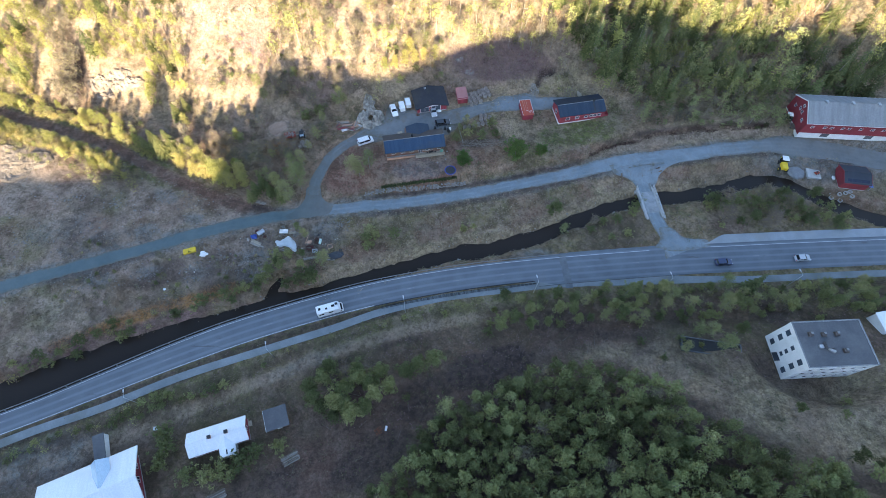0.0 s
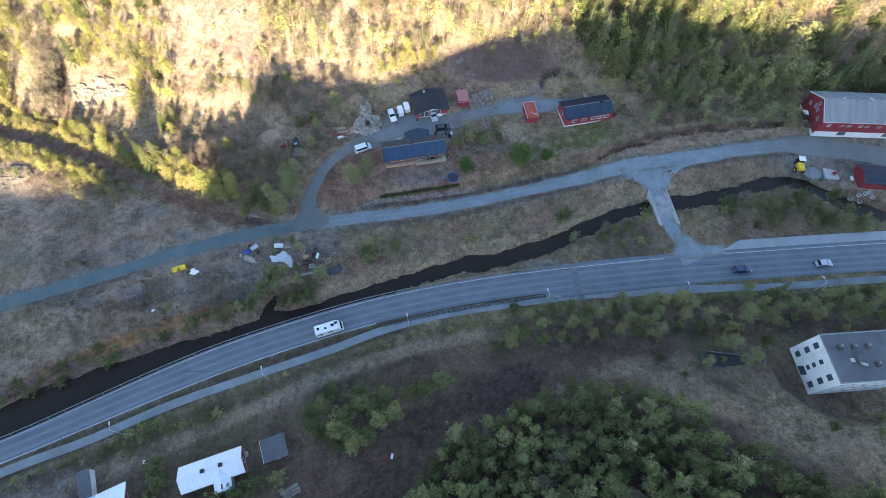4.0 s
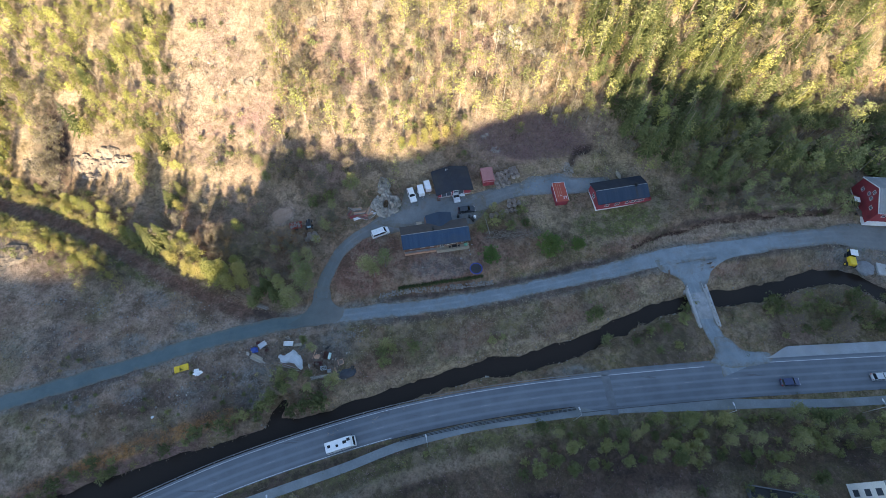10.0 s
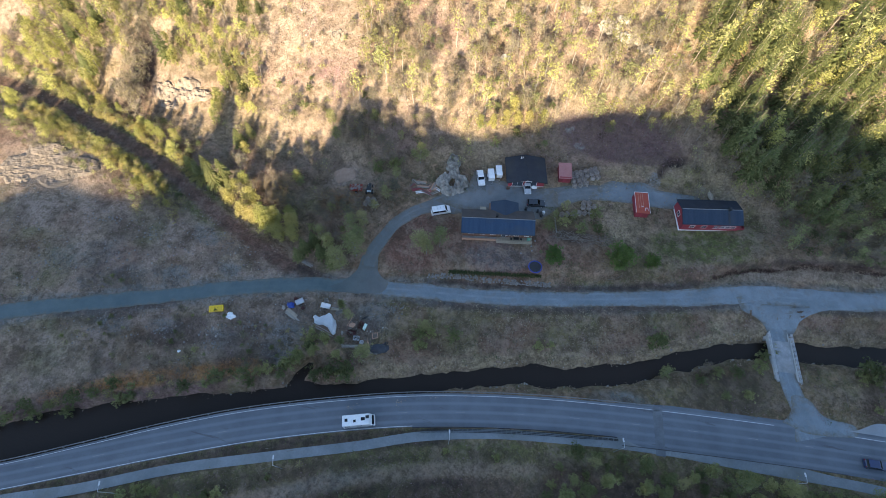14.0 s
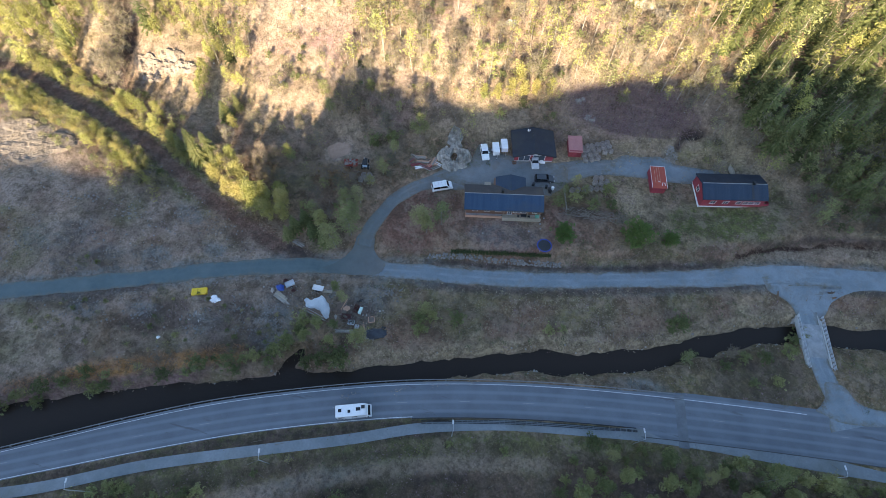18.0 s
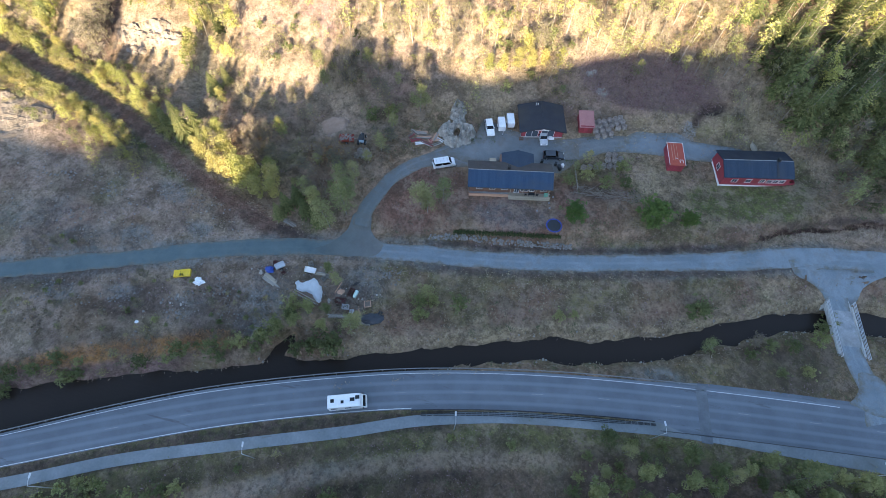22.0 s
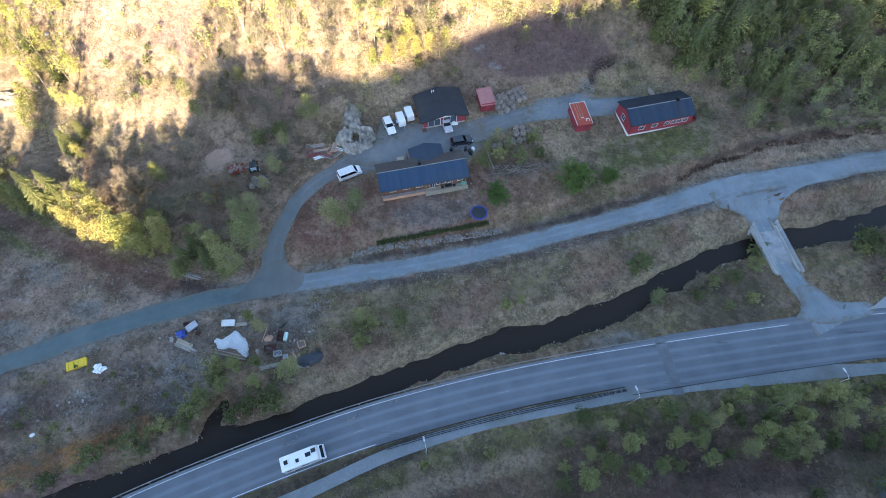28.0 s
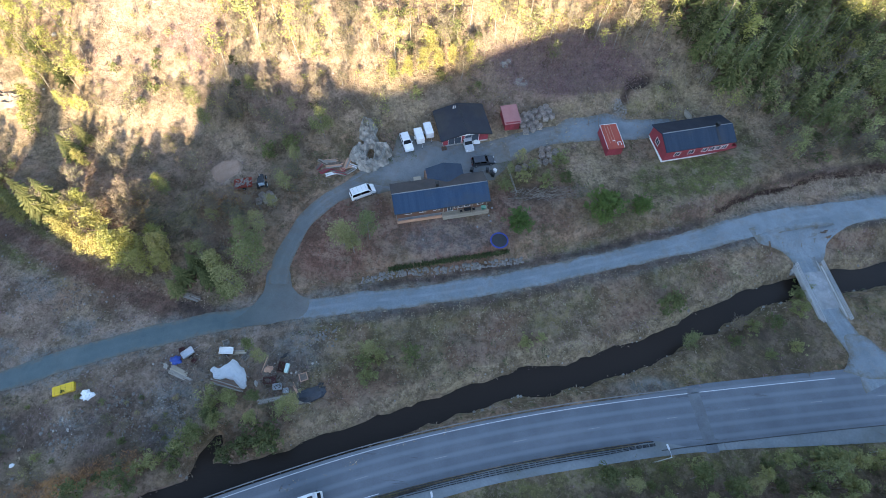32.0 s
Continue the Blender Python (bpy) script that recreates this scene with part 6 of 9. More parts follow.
white_car, dark_car, silver_car, blue_car = paint("white_car", (0.78, 0.79, 0.80)), paint("dark_car", (0.02, 0.025, 0.035)), paint("silver_car", (0.45, 0.47, 0.50)), paint("blue_car", (0.02, 0.035, 0.10))
car_glass = surface("car_glass", (0.012, 0.014, 0.017), (0.02, 0.022, 0.026), 1.0, 0.06)
lamp_red = surface("lamp_red", (0.35, 0.01, 0.01), (0.4, 0.02, 0.02), 2.0, 0.25)
SHAPES = {
    "hatch": [(-2.1, 0.30), (-2.15, 0.75), (-2.0, 0.98), (-1.35, 1.42), (0.25, 1.45), (0.95, 0.98), (2.0, 0.78), (2.12, 0.55), (2.1, 0.30)],
    "estate": [(-2.3, 0.30), (-2.33, 0.8), (-2.2, 1.0), (-1.9, 1.44), (0.2, 1.47), (0.95, 1.0), (2.1, 0.80), (2.25, 0.55), (2.2, 0.30)],
    "van": [(-2.35, 0.35), (-2.38, 1.1), (-2.32, 1.2), (-2.2, 1.92), (1.0, 1.95), (1.65, 1.15), (2.3, 0.98), (2.4, 0.6), (2.35, 0.35)]}


def car(name, m, style, body_mat, label, category="car", width=1.78):
    """A car: body, roof, windows, lamps, bumpers, mirrors and wheels."""
    top = thing(name, m, label, category)
    p = SHAPES[style]
    belt = p[2][1]
    def side(z):
        return width / 2 * (1 - 0.14 * max(0, z - belt) / (p[4][1] - belt))
    bm = bmesh.new()
    rows_ = [[bm.verts.new((x, s * side(z), z)) for x, z in p] for s in (-1, 1)]
    n = len(p)
    for i in range(n):
        bm.faces.new((rows_[0][i], rows_[0][(i + 1) % n], rows_[1][(i + 1) % n], rows_[1][i]))
    for r_ in rows_:
        bm.faces.new(r_)
    part("body", done("body", bm, body_mat, 0.06), top)
    def panel(nm, a, b, inset=0.1, mat=car_glass, lift=0.02):
        (x0, z0), (x1, z1) = a, b
        k = Vector((-(z1 - z0), 0, x1 - x0)).normalized()
        k = k if k.z > 0 else -k
        bm = bmesh.new()
        c = []
        for u in (inset, 1 - inset):
            x, z = x0 + (x1 - x0) * u, z0 + (z1 - z0) * u
            for s in (-1, 1):
                c.append(bm.verts.new(Vector((x, s * (side(z) - 0.10), z)) + k * lift))
        bm.faces.new((c[0], c[1], c[3], c[2]))
        bmesh.ops.solidify(bm, geom=bm.faces[:], thickness=0.015)
        part(nm, done(nm, bm, mat), top)
    panel("windscreen", p[4], p[5])
    panel("rear_window", p[2], p[3])
    z0, z1 = belt + 0.06, p[4][1] - 0.10
    def x_at(a, b, z):
        return a[0] + (b[0] - a[0]) * (z - a[1]) / (b[1] - a[1])
    xr0, xr1, xf0, xf1 = x_at(p[2], p[3], z0) + 0.15, x_at(p[2], p[3], z1) + 0.12, x_at(p[5], p[4], z0) - 0.18, x_at(p[5], p[4], z1) - 0.14
    mid = (xr1 + xf1) / 2
    for s in (-1, 1):
        for a0, a1, b0, b1 in ((xr0, mid - 0.05, xr1, mid - 0.05), (mid + 0.05, xf0, mid + 0.05, xf1)):
            bm = bmesh.new()
            c = [bm.verts.new((x, s * (side(z) + 0.008), z)) for x, z in ((a0, z0), (a1, z0), (b1, z1), (b0, z1))]
            bm.faces.new(c)
            bmesh.ops.solidify(bm, geom=bm.faces[:], thickness=0.012)
            part("side_window", done("side_window", bm, car_glass), top)
        part("headlight", box_mesh("headlight", (0.16, 0.34, 0.14), lamp_glass, 0.03), top, pose(p[7][0] - 0.06, s * (width / 2 - 0.27), 0.60))
        part("tail_light", box_mesh("tail_light", (0.08, 0.2, 0.3), lamp_red, 0.02), top, pose(p[1][0] + 0.02, s * (width / 2 - 0.18), belt - 0.32))
        part("mirror", box_mesh("mirror", (0.14, 0.2, 0.13), body_mat, 0.03), top, pose(xf0 - 0.05, s * (width / 2 + 0.08), z0))
        for x in (p[0][0] + 0.75, p[8][0] - 0.8):
            w = part("wheel", None, top, pose(x, s * (width / 2 - 0.09), 0.32, 90, 0, 0))
            w.empty_display_size = 0.1
            part("tyre", tube_mesh("tyre", [(0, 0, -0.1), (0, 0, 0.1)], [0.32, 0.32], 14, rubber, False), w)
            part("rim", tube_mesh("rim", [(0, 0, -0.112), (0, 0, 0.112)], [0.20, 0.20], 10, steel, False), w)
    part("bumper", box_mesh("bumper", (0.14, width - 0.2, 0.2), body_mat, 0.04), top, pose(p[8][0] + 0.02, 0, 0.32))
    part("bumper", box_mesh("bumper", (0.14, width - 0.2, 0.2), body_mat, 0.04), top, pose(p[0][0] - 0.02, 0, 0.32))
    return top


def stand(x, y, rz, up=0.03):
    return pose(x, y, height(x, y) + up, 0, 0, rz)


van = car("parked_van", stand(-19.6, 99.9, 24, 0.09), "van", white_car, "white passenger van parked on the gravel drive", "van", 1.9)
for i in range(4):
    part("roof_rib", box_mesh("roof_rib", (0.05, 1.35, 0.03), steel), van, pose(-1.7 + i * 0.8, 0, 1.95))
car("parked_car", stand(-11.7, 112.0, -72, 0.09), "estate", white_car, "white estate car parked beside the garage")
car("parked_car", stand(0.5, 112.2, -76, 0.12), "hatch", silver_car, "silver car parked in front of the garage")
car("parked_car", stand(3.5, 107.7, 10, 0.09), "estate", dark_car, "black estate car parked behind the bungalow")
car("road_car", pose(80.5, 62.3, 0.47, 0, 0, 4), "estate", blue_car, "dark-blue estate car on the asphalt road")
car("road_car", pose(103.0, 63.9, 0.47, 0, 0, 4), "hatch", silver_car, "silver-grey car on the asphalt road")


def trailer(x, y, rz, lab):
    top = thing("box_trailer", stand(x, y, rz, 0.06), lab, "trailer", "box trailers")
    part("cargo_box", box_mesh("cargo_box", (3.0, 1.55, 1.35), white_car, 0.04), top, pose(0, 0, 0.45))
    part("cover", box_mesh("cover", (3.02, 1.58, 0.08), roof_white, 0.03), top, pose(0, 0, 1.80))
    part("drawbar", tube_mesh("drawbar", [(1.5, 0.4, 0.45), (2.5, 0, 0.45), (2.5, 0, 0.4)], [0.04, 0.04, 0.04], 6, steel), top)
    part("jockey_wheel", tube_mesh("jockey_wheel", [(2.4, -0.05, 0.12), (2.4, 0.05, 0.12)], [0.12, 0.12], 10, rubber), top)
    for s in (-1, 1):
        w = part("wheel", None, top, pose(-0.1, s * 0.85, 0.3, 90, 0, 0))
        part("tyre", tube_mesh("tyre", [(0, 0, -0.08), (0, 0, 0.08)], [0.3, 0.3], 12, rubber, False), w)
        part("rim", tube_mesh("rim", [(0, 0, -0.09), (0, 0, 0.09)], [0.17, 0.17], 8, steel, False), w)
        part("mudguard", box_mesh("mudguard", (0.8, 0.2, 0.05), white_car, 0.01), top, pose(-0.1, s * 0.88, 0.64))


trailer(-9.2, 113.2, -75, "white covered box trailer beside the garage")
trailer(-7.4, 114.7, -75, "taller white box trailer next to the garage wall")

# motorhome on the road
mh = thing("motorhome", pose(-25.0, 47.0, 0.47, 0, 0, 18.0), "white motorhome with roof hatches on the road", "motorhome")
bm = bmesh.new()
prof = [(-3.2, 0.45), (-3.25, 2.75), (-3.1, 2.85), (1.9, 2.85), (2.35, 2.6), (2.5, 1.9), (2.7, 1.75), (3.2, 1.15), (3.35, 0.7), (3.3, 0.45)]
two = [[bm.verts.new((x, s * 1.1, z)) for x, z in prof] for s in (-1, 1)]
for i in range(len(prof)):
    bm.faces.new((two[0][i], two[0][(i + 1) % len(prof)], two[1][(i + 1) % len(prof)], two[1][i]))
for r_ in two:
    bm.faces.new(r_)
part("body", done("body", bm, white_car, 0.06), mh)
for x, y, a, b in ((-2.4, 0.1, 0.6, 0.6), (-0.7, -0.2, 0.5, 0.5), (1.0, 0.1, 0.8, 0.6)):
    hatch = part("roof_hatch", box_mesh("roof_hatch", (a, b, 0.10), car_glass, 0.02), mh, pose(x, y, 2.85))
    part("hatch_rim", done("hatch_rim", boxes(bmesh.new(), (-a / 2 - 0.05, a / 2 + 0.05, -b / 2 - 0.05, -b / 2, 0, 0.05), (-a / 2 - 0.05, a / 2 + 0.05, b / 2, b / 2 + 0.05, 0, 0.05)), zinc), hatch)
part("roof_unit", box_mesh("roof_unit", (0.7, 0.6, 0.2), black_paint, 0.04), mh, pose(1.9, 0.4, 2.82))
part("windscreen", slope_mesh("windscreen", -0.95, 0.95, -3.12, 1.24, -2.72, 1.74, 0.03, car_glass), mh, pose(0, 0, 0.0, 0, 0, 90))
for s in (-1, 1):
    for x in (-2.2, 0.2):
        part("side_window", box_mesh("side_window", (1.1, 0.03, 0.55), car_glass, 0.01), mh, pose(x, s * 1.11, 1.7))
    part("mirror", box_mesh("mirror", (0.15, 0.2, 0.3), black_paint, 0.03), mh, pose(2.75, s * 1.25, 1.5))
    for x in (-1.9, 2.3):
        w = part("wheel", None, mh, pose(x, s * 0.98, 0.35, 90, 0, 0))
        part("tyre", tube_mesh("tyre", [(0, 0, -0.12), (0, 0, 0.12)], [0.35, 0.35], 14, rubber, False), w)
        part("rim", tube_mesh("rim", [(0, 0, -0.13), (0, 0, 0.13)], [0.2, 0.2], 10, steel, False), w)

# ---- garden and yard things ----
tr = thing("trampoline", stand(5.7, 89.9, 0), "round garden trampoline with a blue edge pad", "trampoline")
bm = bmesh.new()
ring = [[bm.verts.new((math.cos(a) * rr, math.sin(a) * rr, zz)) for a in [2 * math.pi * k / 28 for k in range(28)]] for rr, zz in ((1.40, 0.74), (1.41, 0.79), (1.64, 0.80), (1.67, 0.74))]
for a, b in zip(ring, ring[1:]):
    for k in range(28):
        bm.faces.new((a[k], a[(k + 1) % 28], b[(k + 1) % 28], b[k]))
part("edge_pad", done("edge_pad", bm, surface("pad_blue", (0.02, 0.045, 0.24), (0.03, 0.06, 0.30), 2.0, 0.6)), tr)
part("mat", tube_mesh("mat", [(0, 0, 0.72), (0, 0, 0.74)], [1.41, 1.41], 28, black_paint, False), tr)
part("rim_tube", tube_mesh("rim_tube", [(0, 0, 0.66), (0, 0, 0.73)], [1.6, 1.6], 28, steel, False), tr)
for k in range(6):
    a = math.pi * k / 3
    part("leg", tube_mesh("leg", [(1.55 * math.cos(a), 1.55 * math.sin(a), 0), (1.55 * math.cos(a), 1.55 * math.sin(a), 0.7)], [0.03, 0.03], 6, steel), tr)

net_white = surface("net_white", (0.25, 0.21, 0.19), (0.43, 0.38, 0.35), 4.0, 0.9, bump=0.04, bump_scale=8, dirt=(0.13, 0.10, 0.08), spread=0.3)
log_end = surface("log_end", (0.24, 0.19, 0.16), (0.44, 0.38, 0.33), 6.0, 0.95, spread=0.3)


LOG = tube_mesh("log", [(0, 0, 0), (0.01, 0, 0.2)], [0.11, 0.10], 6, log_end, False)


def sack(x, y, rz, seed, lab, group):
    """A bulging net sack of firewood on a pallet."""
    top = thing("firewood_sack", stand(x, y, rz, 0.0), lab, "sack", group)
    r = np.random.default_rng(seed)
    bm = bmesh.new()
    hoops = []
    for zz, k in ((0.12, 0.90), (0.35, 1.06), (0.7, 1.08), (0.98, 1.0), (1.08, 0.84)):
        hoops.append([bm.verts.new((0.56 * k * math.copysign(abs(math.cos(a)) ** 0.7, math.cos(a)) * r.uniform(0.94, 1.06), 0.56 * k * math.copysign(abs(math.sin(a)) ** 0.7, math.sin(a)) * r.uniform(0.94, 1.06), zz)) for a in [2 * math.pi * j / 14 for j in range(14)]])
    for a, b in zip(hoops, hoops[1:]):
        for j in range(14):
            bm.faces.new((a[j], a[(j + 1) % 14], b[(j + 1) % 14], b[j]))
    bm.faces.new(hoops[0][::-1])
    part("net_bag", done("net_bag", bm, net_white, smooth=True), top)
    for j in range(10):
        a = 2.4 * j
        rr = 0.125 * math.sqrt(j) * 1.05
        part("log", LOG, top, pose(rr * math.cos(a), rr * math.sin(a), 0.92 + r.uniform(0, 0.08), r.uniform(-14, 14), r.uniform(-14, 14), r.uniform(0, 360)))
    part("pallet", done("pallet", boxes(bmesh.new(), (-0.58, 0.58, -0.5, -0.36, 0, 0.1), (-0.58, 0.58, -0.07, 0.07, 0, 0.1), (-0.58, 0.58, 0.36, 0.5, 0, 0.1), (-0.58, 0.58, -0.56, 0.56, 0.1, 0.125)), deck_wood), top)
    return top


first = [sack(11.2, 119.0, 10, 1, "bulging net sack of split firewood on a pallet", "firewood sacks by the shed"), sack(12.5, 119.6, 40, 2, "bulging net sack of split firewood on a pallet", "firewood sacks by the shed"), sack(13.6, 119.9, 70, 3, "bulging net sack of split firewood on a pallet", "firewood sacks by the shed")]
for k, (x, y) in enumerate(((11.6, 118.0), (12.8, 118.5), (14.1, 118.9), (12.1, 116.9), (13.5, 117.4), (14.8, 117.9), (12.6, 115.6), (14.1, 116.2), (15.5, 116.9), (14.9, 120.7), (16.1, 121.3), (17.2, 121.9), (15.5, 119.4), (16.6, 120.2), (17.8, 120.8), (17.0, 119.0), (18.3, 119.6))):
    copy_thing(first[k % 3], stand(x, y, rng.uniform(0, 360), 0.0))
for k, (x, y) in enumerate(((10.3, 106.1), (11.6, 106.5), (13.1, 107.0), (14.5, 107.6), (15.9, 107.9), (17.3, 108.2), (15.4, 109.4), (16.8, 109.6), (15.4, 110.8), (16.7, 111.0), (18.1, 110.3))):
    tagged(copy_thing(first[k % 3], stand(x, y, rng.uniform(0, 360), 0.0)), "weathered net sack of firewood among saplings", group="firewood sacks by the hedge")


def planks(name, m, n, layers, length, wide, mats, label, category="timber"):
    """A stack of boards, a little uneven."""
    top = thing(name, m, label, category)
    r = np.random.default_rng(int(abs(m.translation.x) * 10))
    meshes = [box_mesh("board", (length, 0.16, 0.05), mt) for mt in mats]
    for k in range(layers):
        for i in range(n):
            part("board", meshes[int(r.integers(len(meshes)))], top, pose(r.uniform(-0.25, 0.25), (i - n / 2) * wide / n + r.uniform(-0.03, 0.03), 0.06 + 0.055 * k, 0, 0, r.uniform(-3, 3)))
    for x in (-0.35, 0.35):
        part("bearer", box_mesh("bearer", (0.1, wide + 0.1, 0.06), deck_wood), top, pose(x * length, 0, 0))
    return top


grey_board = surface("grey_board", (0.24, 0.215, 0.185), (0.36, 0.335, 0.30), 2.0, 0.9, spread=0.3, stretch=(0.4, 5, 5))
dark_board = surface("dark_board", (0.13, 0.10, 0.08), (0.20, 0.16, 0.13), 2.0, 0.9, spread=0.3)
for x, y, rz, n, l, w, mats, lab in ((-25.6, 106.4, 10, 6, 3.0, 1.3, (grey_board, dark_board, pink_wood), "stack of weathered grey and reddish planks"), (-23.2, 107.0, 78, 5, 2.4, 1.0, (grey_board, pink_wood), "short crosswise stack of grey planks"), (-27.3, 105.3, 35, 5, 2.2, 0.9, (dark_board, red_wood), "loose dark and red planks by the yard"), (-24.6, 104.9, -12, 5, 2.6, 0.9, (red_wood, grey_board, dark_board), "uneven heap of red and grey boards"), (-22.4, 105.4, 40, 4, 1.8, 0.8, (grey_board, dark_board), "small heap of short boards"), (-27.9, 107.2, -30, 4, 1.9, 0.7, (dark_board, grey_board), "few dark boards lying loose")):
    planks("plank_stack", stand(x, y, rz), n, 3, l, w, mats, lab)
for x, y, rz, l, mats in ((-26.4, 107.4, 5, 2.4, (pink_wood, grey_board)), (-24.2, 106.0, -50, 2.0, (pink_wood, red_wood)), (-26.2, 104.6, 20, 2.2, (grey_board, white_paint)), (-23.0, 106.2, 15, 1.8, (grey_board, pink_wood)), (-28.6, 106.2, 60, 1.6, (red_wood, dark_board)), (-21.9, 106.4, -20, 1.7, (grey_board, white_paint))):
    planks("plank_stack", stand(x, y, rz, 0.12), 4, 2, l, 0.8, mats, "loose pale and reddish boards heaped by the rock")
planks("plank_stack", stand(-48.0, 79.7, -20), 6, 4, 2.6, 1.0, (grey_board, dark_board), "stack of grey planks beside the lane")
planks("plank_stack", stand(-47.3, 66.6, -25), 7, 3, 3.0, 1.4, (grey_board, deck_wood), "stack of pale weathered planks by the lane")
planks("plank_stack", stand(-31.2, 62.4, 12), 5, 2, 5.0, 0.9, (grey_board, dark_board), "long loose boards on the storage ground")
planks("plank_stack", stand(-30.4, 12.2, 30), 8, 4, 3.6, 2.2, (grey_board, dark_board), "stack of pale planks behind the cottage")
planks("plank_stack", stand(-45.3, 4.4, 28), 8, 4, 4.2, 1.8, (dark_board, grey_board), "stack of dark timber below the cottage")
yellow_steel = surface("yellow_steel", (0.70, 0.46, 0.02), (0.78, 0.53, 0.04), 1.0, 0.55, dirt=(0.40, 0.27, 0.05))
skip = thing("yellow_skip", stand(-64.3, 63.7, 19), "long yellow steel lid lying on the stony ground", "container")
part("body", box_mesh("body", (3.2, 1.5, 0.55), yellow_steel, 0.06), skip)
for x in (-1.2, -0.4, 0.4, 1.2):
    part("rib", box_mesh("rib", (0.09, 1.56, 0.05), yellow_steel, 0.01), skip, pose(x, 0, 0.55))


def heap(name, x, y, rz, size, seed, mat, label, category, level=3, rough_=0.4):
    ob = tagged(new(name, lump(name, size, seed, mat, level, rough_)), label, category)
    ob.matrix_basis = stand(x, y, rz, size[2] * 0.25)
    return ob


white_cloth = surface("white_cloth", (0.82, 0.85, 0.88), (0.89, 0.91, 0.93), 1.0, 0.6, bump=0.04, bump_scale=2.5, dirt=(0.72, 0.75, 0.78))
black_cloth = surface("black_cloth", (0.02, 0.025, 0.035), (0.04, 0.045, 0.055), 1.0, 0.5, bump=0.08, bump_scale=3)
heap("big_bag", -60.5, 62.7, 20, (0.85, 0.7, 0.6), 2.2, white_cloth, "crumpled white bulk bag on the stony ground", "bag", 4, 0.95)
heap("sand_bag", -68.3, 52.6, 20, (0.35, 0.3, 0.25), 4.2, white_cloth, "small white bag lying on the fill", "bag")
# timber stack under a white sheet
stack = planks("covered_timber", stand(-38.7, 65.6, -14), 14, 6, 5.4, 3.0, (dark_board, grey_board, brown_wood), "timber stack half covered by a white tarpaulin")
bm = bmesh.new()
grid = []
near_edge, far_edge = spline([(-3.76, 0.3), (-3.1, -0.5), (-2.16, -1.1), (-1.3, -0.9), (-0.54, -0.6), (0.82, -0.7), (1.9, -1.3), (2.76, -1.5)], 0.05), spline([(-3.5, 0.75), (-2.6, 0.65), (-1.68, 1.45), (-0.92, 2.5), (0.2, 2.2), (1.65, 1.3), (2.5, 0.2), (2.95, -0.9)], 0.05)
for i in range(37):
    u = i / 36
    p, q = near_edge[int(u * (len(near_edge) - 1))], far_edge[int(u * (len(far_edge) - 1))]
    line = []
    for j in range(21):
        v = j / 20
        cx, cy = p + (q - p) * v + 0.28 * np.array([noise.noise(Vector((u * 11, v * 7, 1))), noise.noise(Vector((u * 11, v * 7, 9)))])
        edge = max(abs(u - 0.5), abs(v - 0.5)) * 2
        fold = 1 - abs(noise.noise(Vector((cx * 1.3 + cy, cy * 0.6, 3.3)))) * 2
        z = 0.44 + 0.15 * fold + 0.08 * noise.noise(Vector((cx * 3.1, cy * 3.1, 1.3))) + 0.25 * math.exp(-((u - 0.55) * 2.6) ** 2) - 0.3 * edge ** 8
        line.append(bm.verts.new((cx, cy, z)))
    grid.append(line)
for i in range(36):
    for j in range(20):
        bm.faces.new((grid[i][j], grid[i + 1][j], grid[i + 1][j + 1], grid[i][j + 1]))
bmesh.ops.solidify(bm, geom=bm.faces[:], thickness=0.02)
part("tarpaulin", done("tarpaulin", bm, white_cloth, smooth=True), stack, pose(0.1, 0.3, 0.03), "crumpled white tarpaulin")
heap("dark_tarpaulin", -25.6, 63.1, 15, (2.2, 1.1, 0.5), 6.1, black_cloth, "heap of boards under a dark tarpaulin", "tarpaulin")
blue_plastic = surface("blue_plastic", (0.012, 0.05, 0.25), (0.02, 0.07, 0.32), 2.0, 0.5)
heap("blue_sheet", -48.2, 68.5, -10, (0.95, 0.7, 0.45), 8.3, blue_plastic, "crumpled blue plastic sheet over scrap", "sheet")


rust_board = surface("rust_board", (0.085, 0.028, 0.026), (0.14, 0.05, 0.045), 2.0, 0.8, dirt=(0.07, 0.045, 0.04))


def cart(name, x, y, rz, bed_mat, label, size=(1.9, 1.2)):
    """A small two-wheeled trailer with low sides."""
    top = thing(name, stand(x, y, rz), label, "trailer")
    a, b = size
    part("bed", box_mesh("bed", (a, b, 0.06), bed_mat, 0.01), top, pose(0, 0, 0.5))
    for q, w, d in (((0, b / 2, 0.56), a, 0.04), ((0, -b / 2, 0.56), a, 0.04)):
        part("side_board", box_mesh("side_board", (w, d, 0.35), bed_mat), top, pose(*q))
    for q in ((a / 2, 0, 0.56), (-a / 2, 0, 0.56)):
        part("end_board", box_mesh("end_board", (0.04, b - 0.1, 0.35), bed_mat), top, pose(*q))
    part("drawbar", tube_mesh("drawbar", [(a / 2, 0, 0.5), (a / 2 + 1.1, 0, 0.42)], [0.04, 0.03], 6, steel), top)
    for s_ in (-1, 1):
        w = part("wheel", None, top, pose(0, s_ * (b / 2 + 0.12), 0.28, 90, 0, 0))
        part("tyre", tube_mesh("tyre", [(0, 0, -0.08), (0, 0, 0.08)], [0.28, 0.28], 12, rubber, False), w)
        part("rim", tube_mesh("rim", [(0, 0, -0.09), (0, 0, 0.09)], [0.15, 0.15], 8, steel, False), w)
    return top


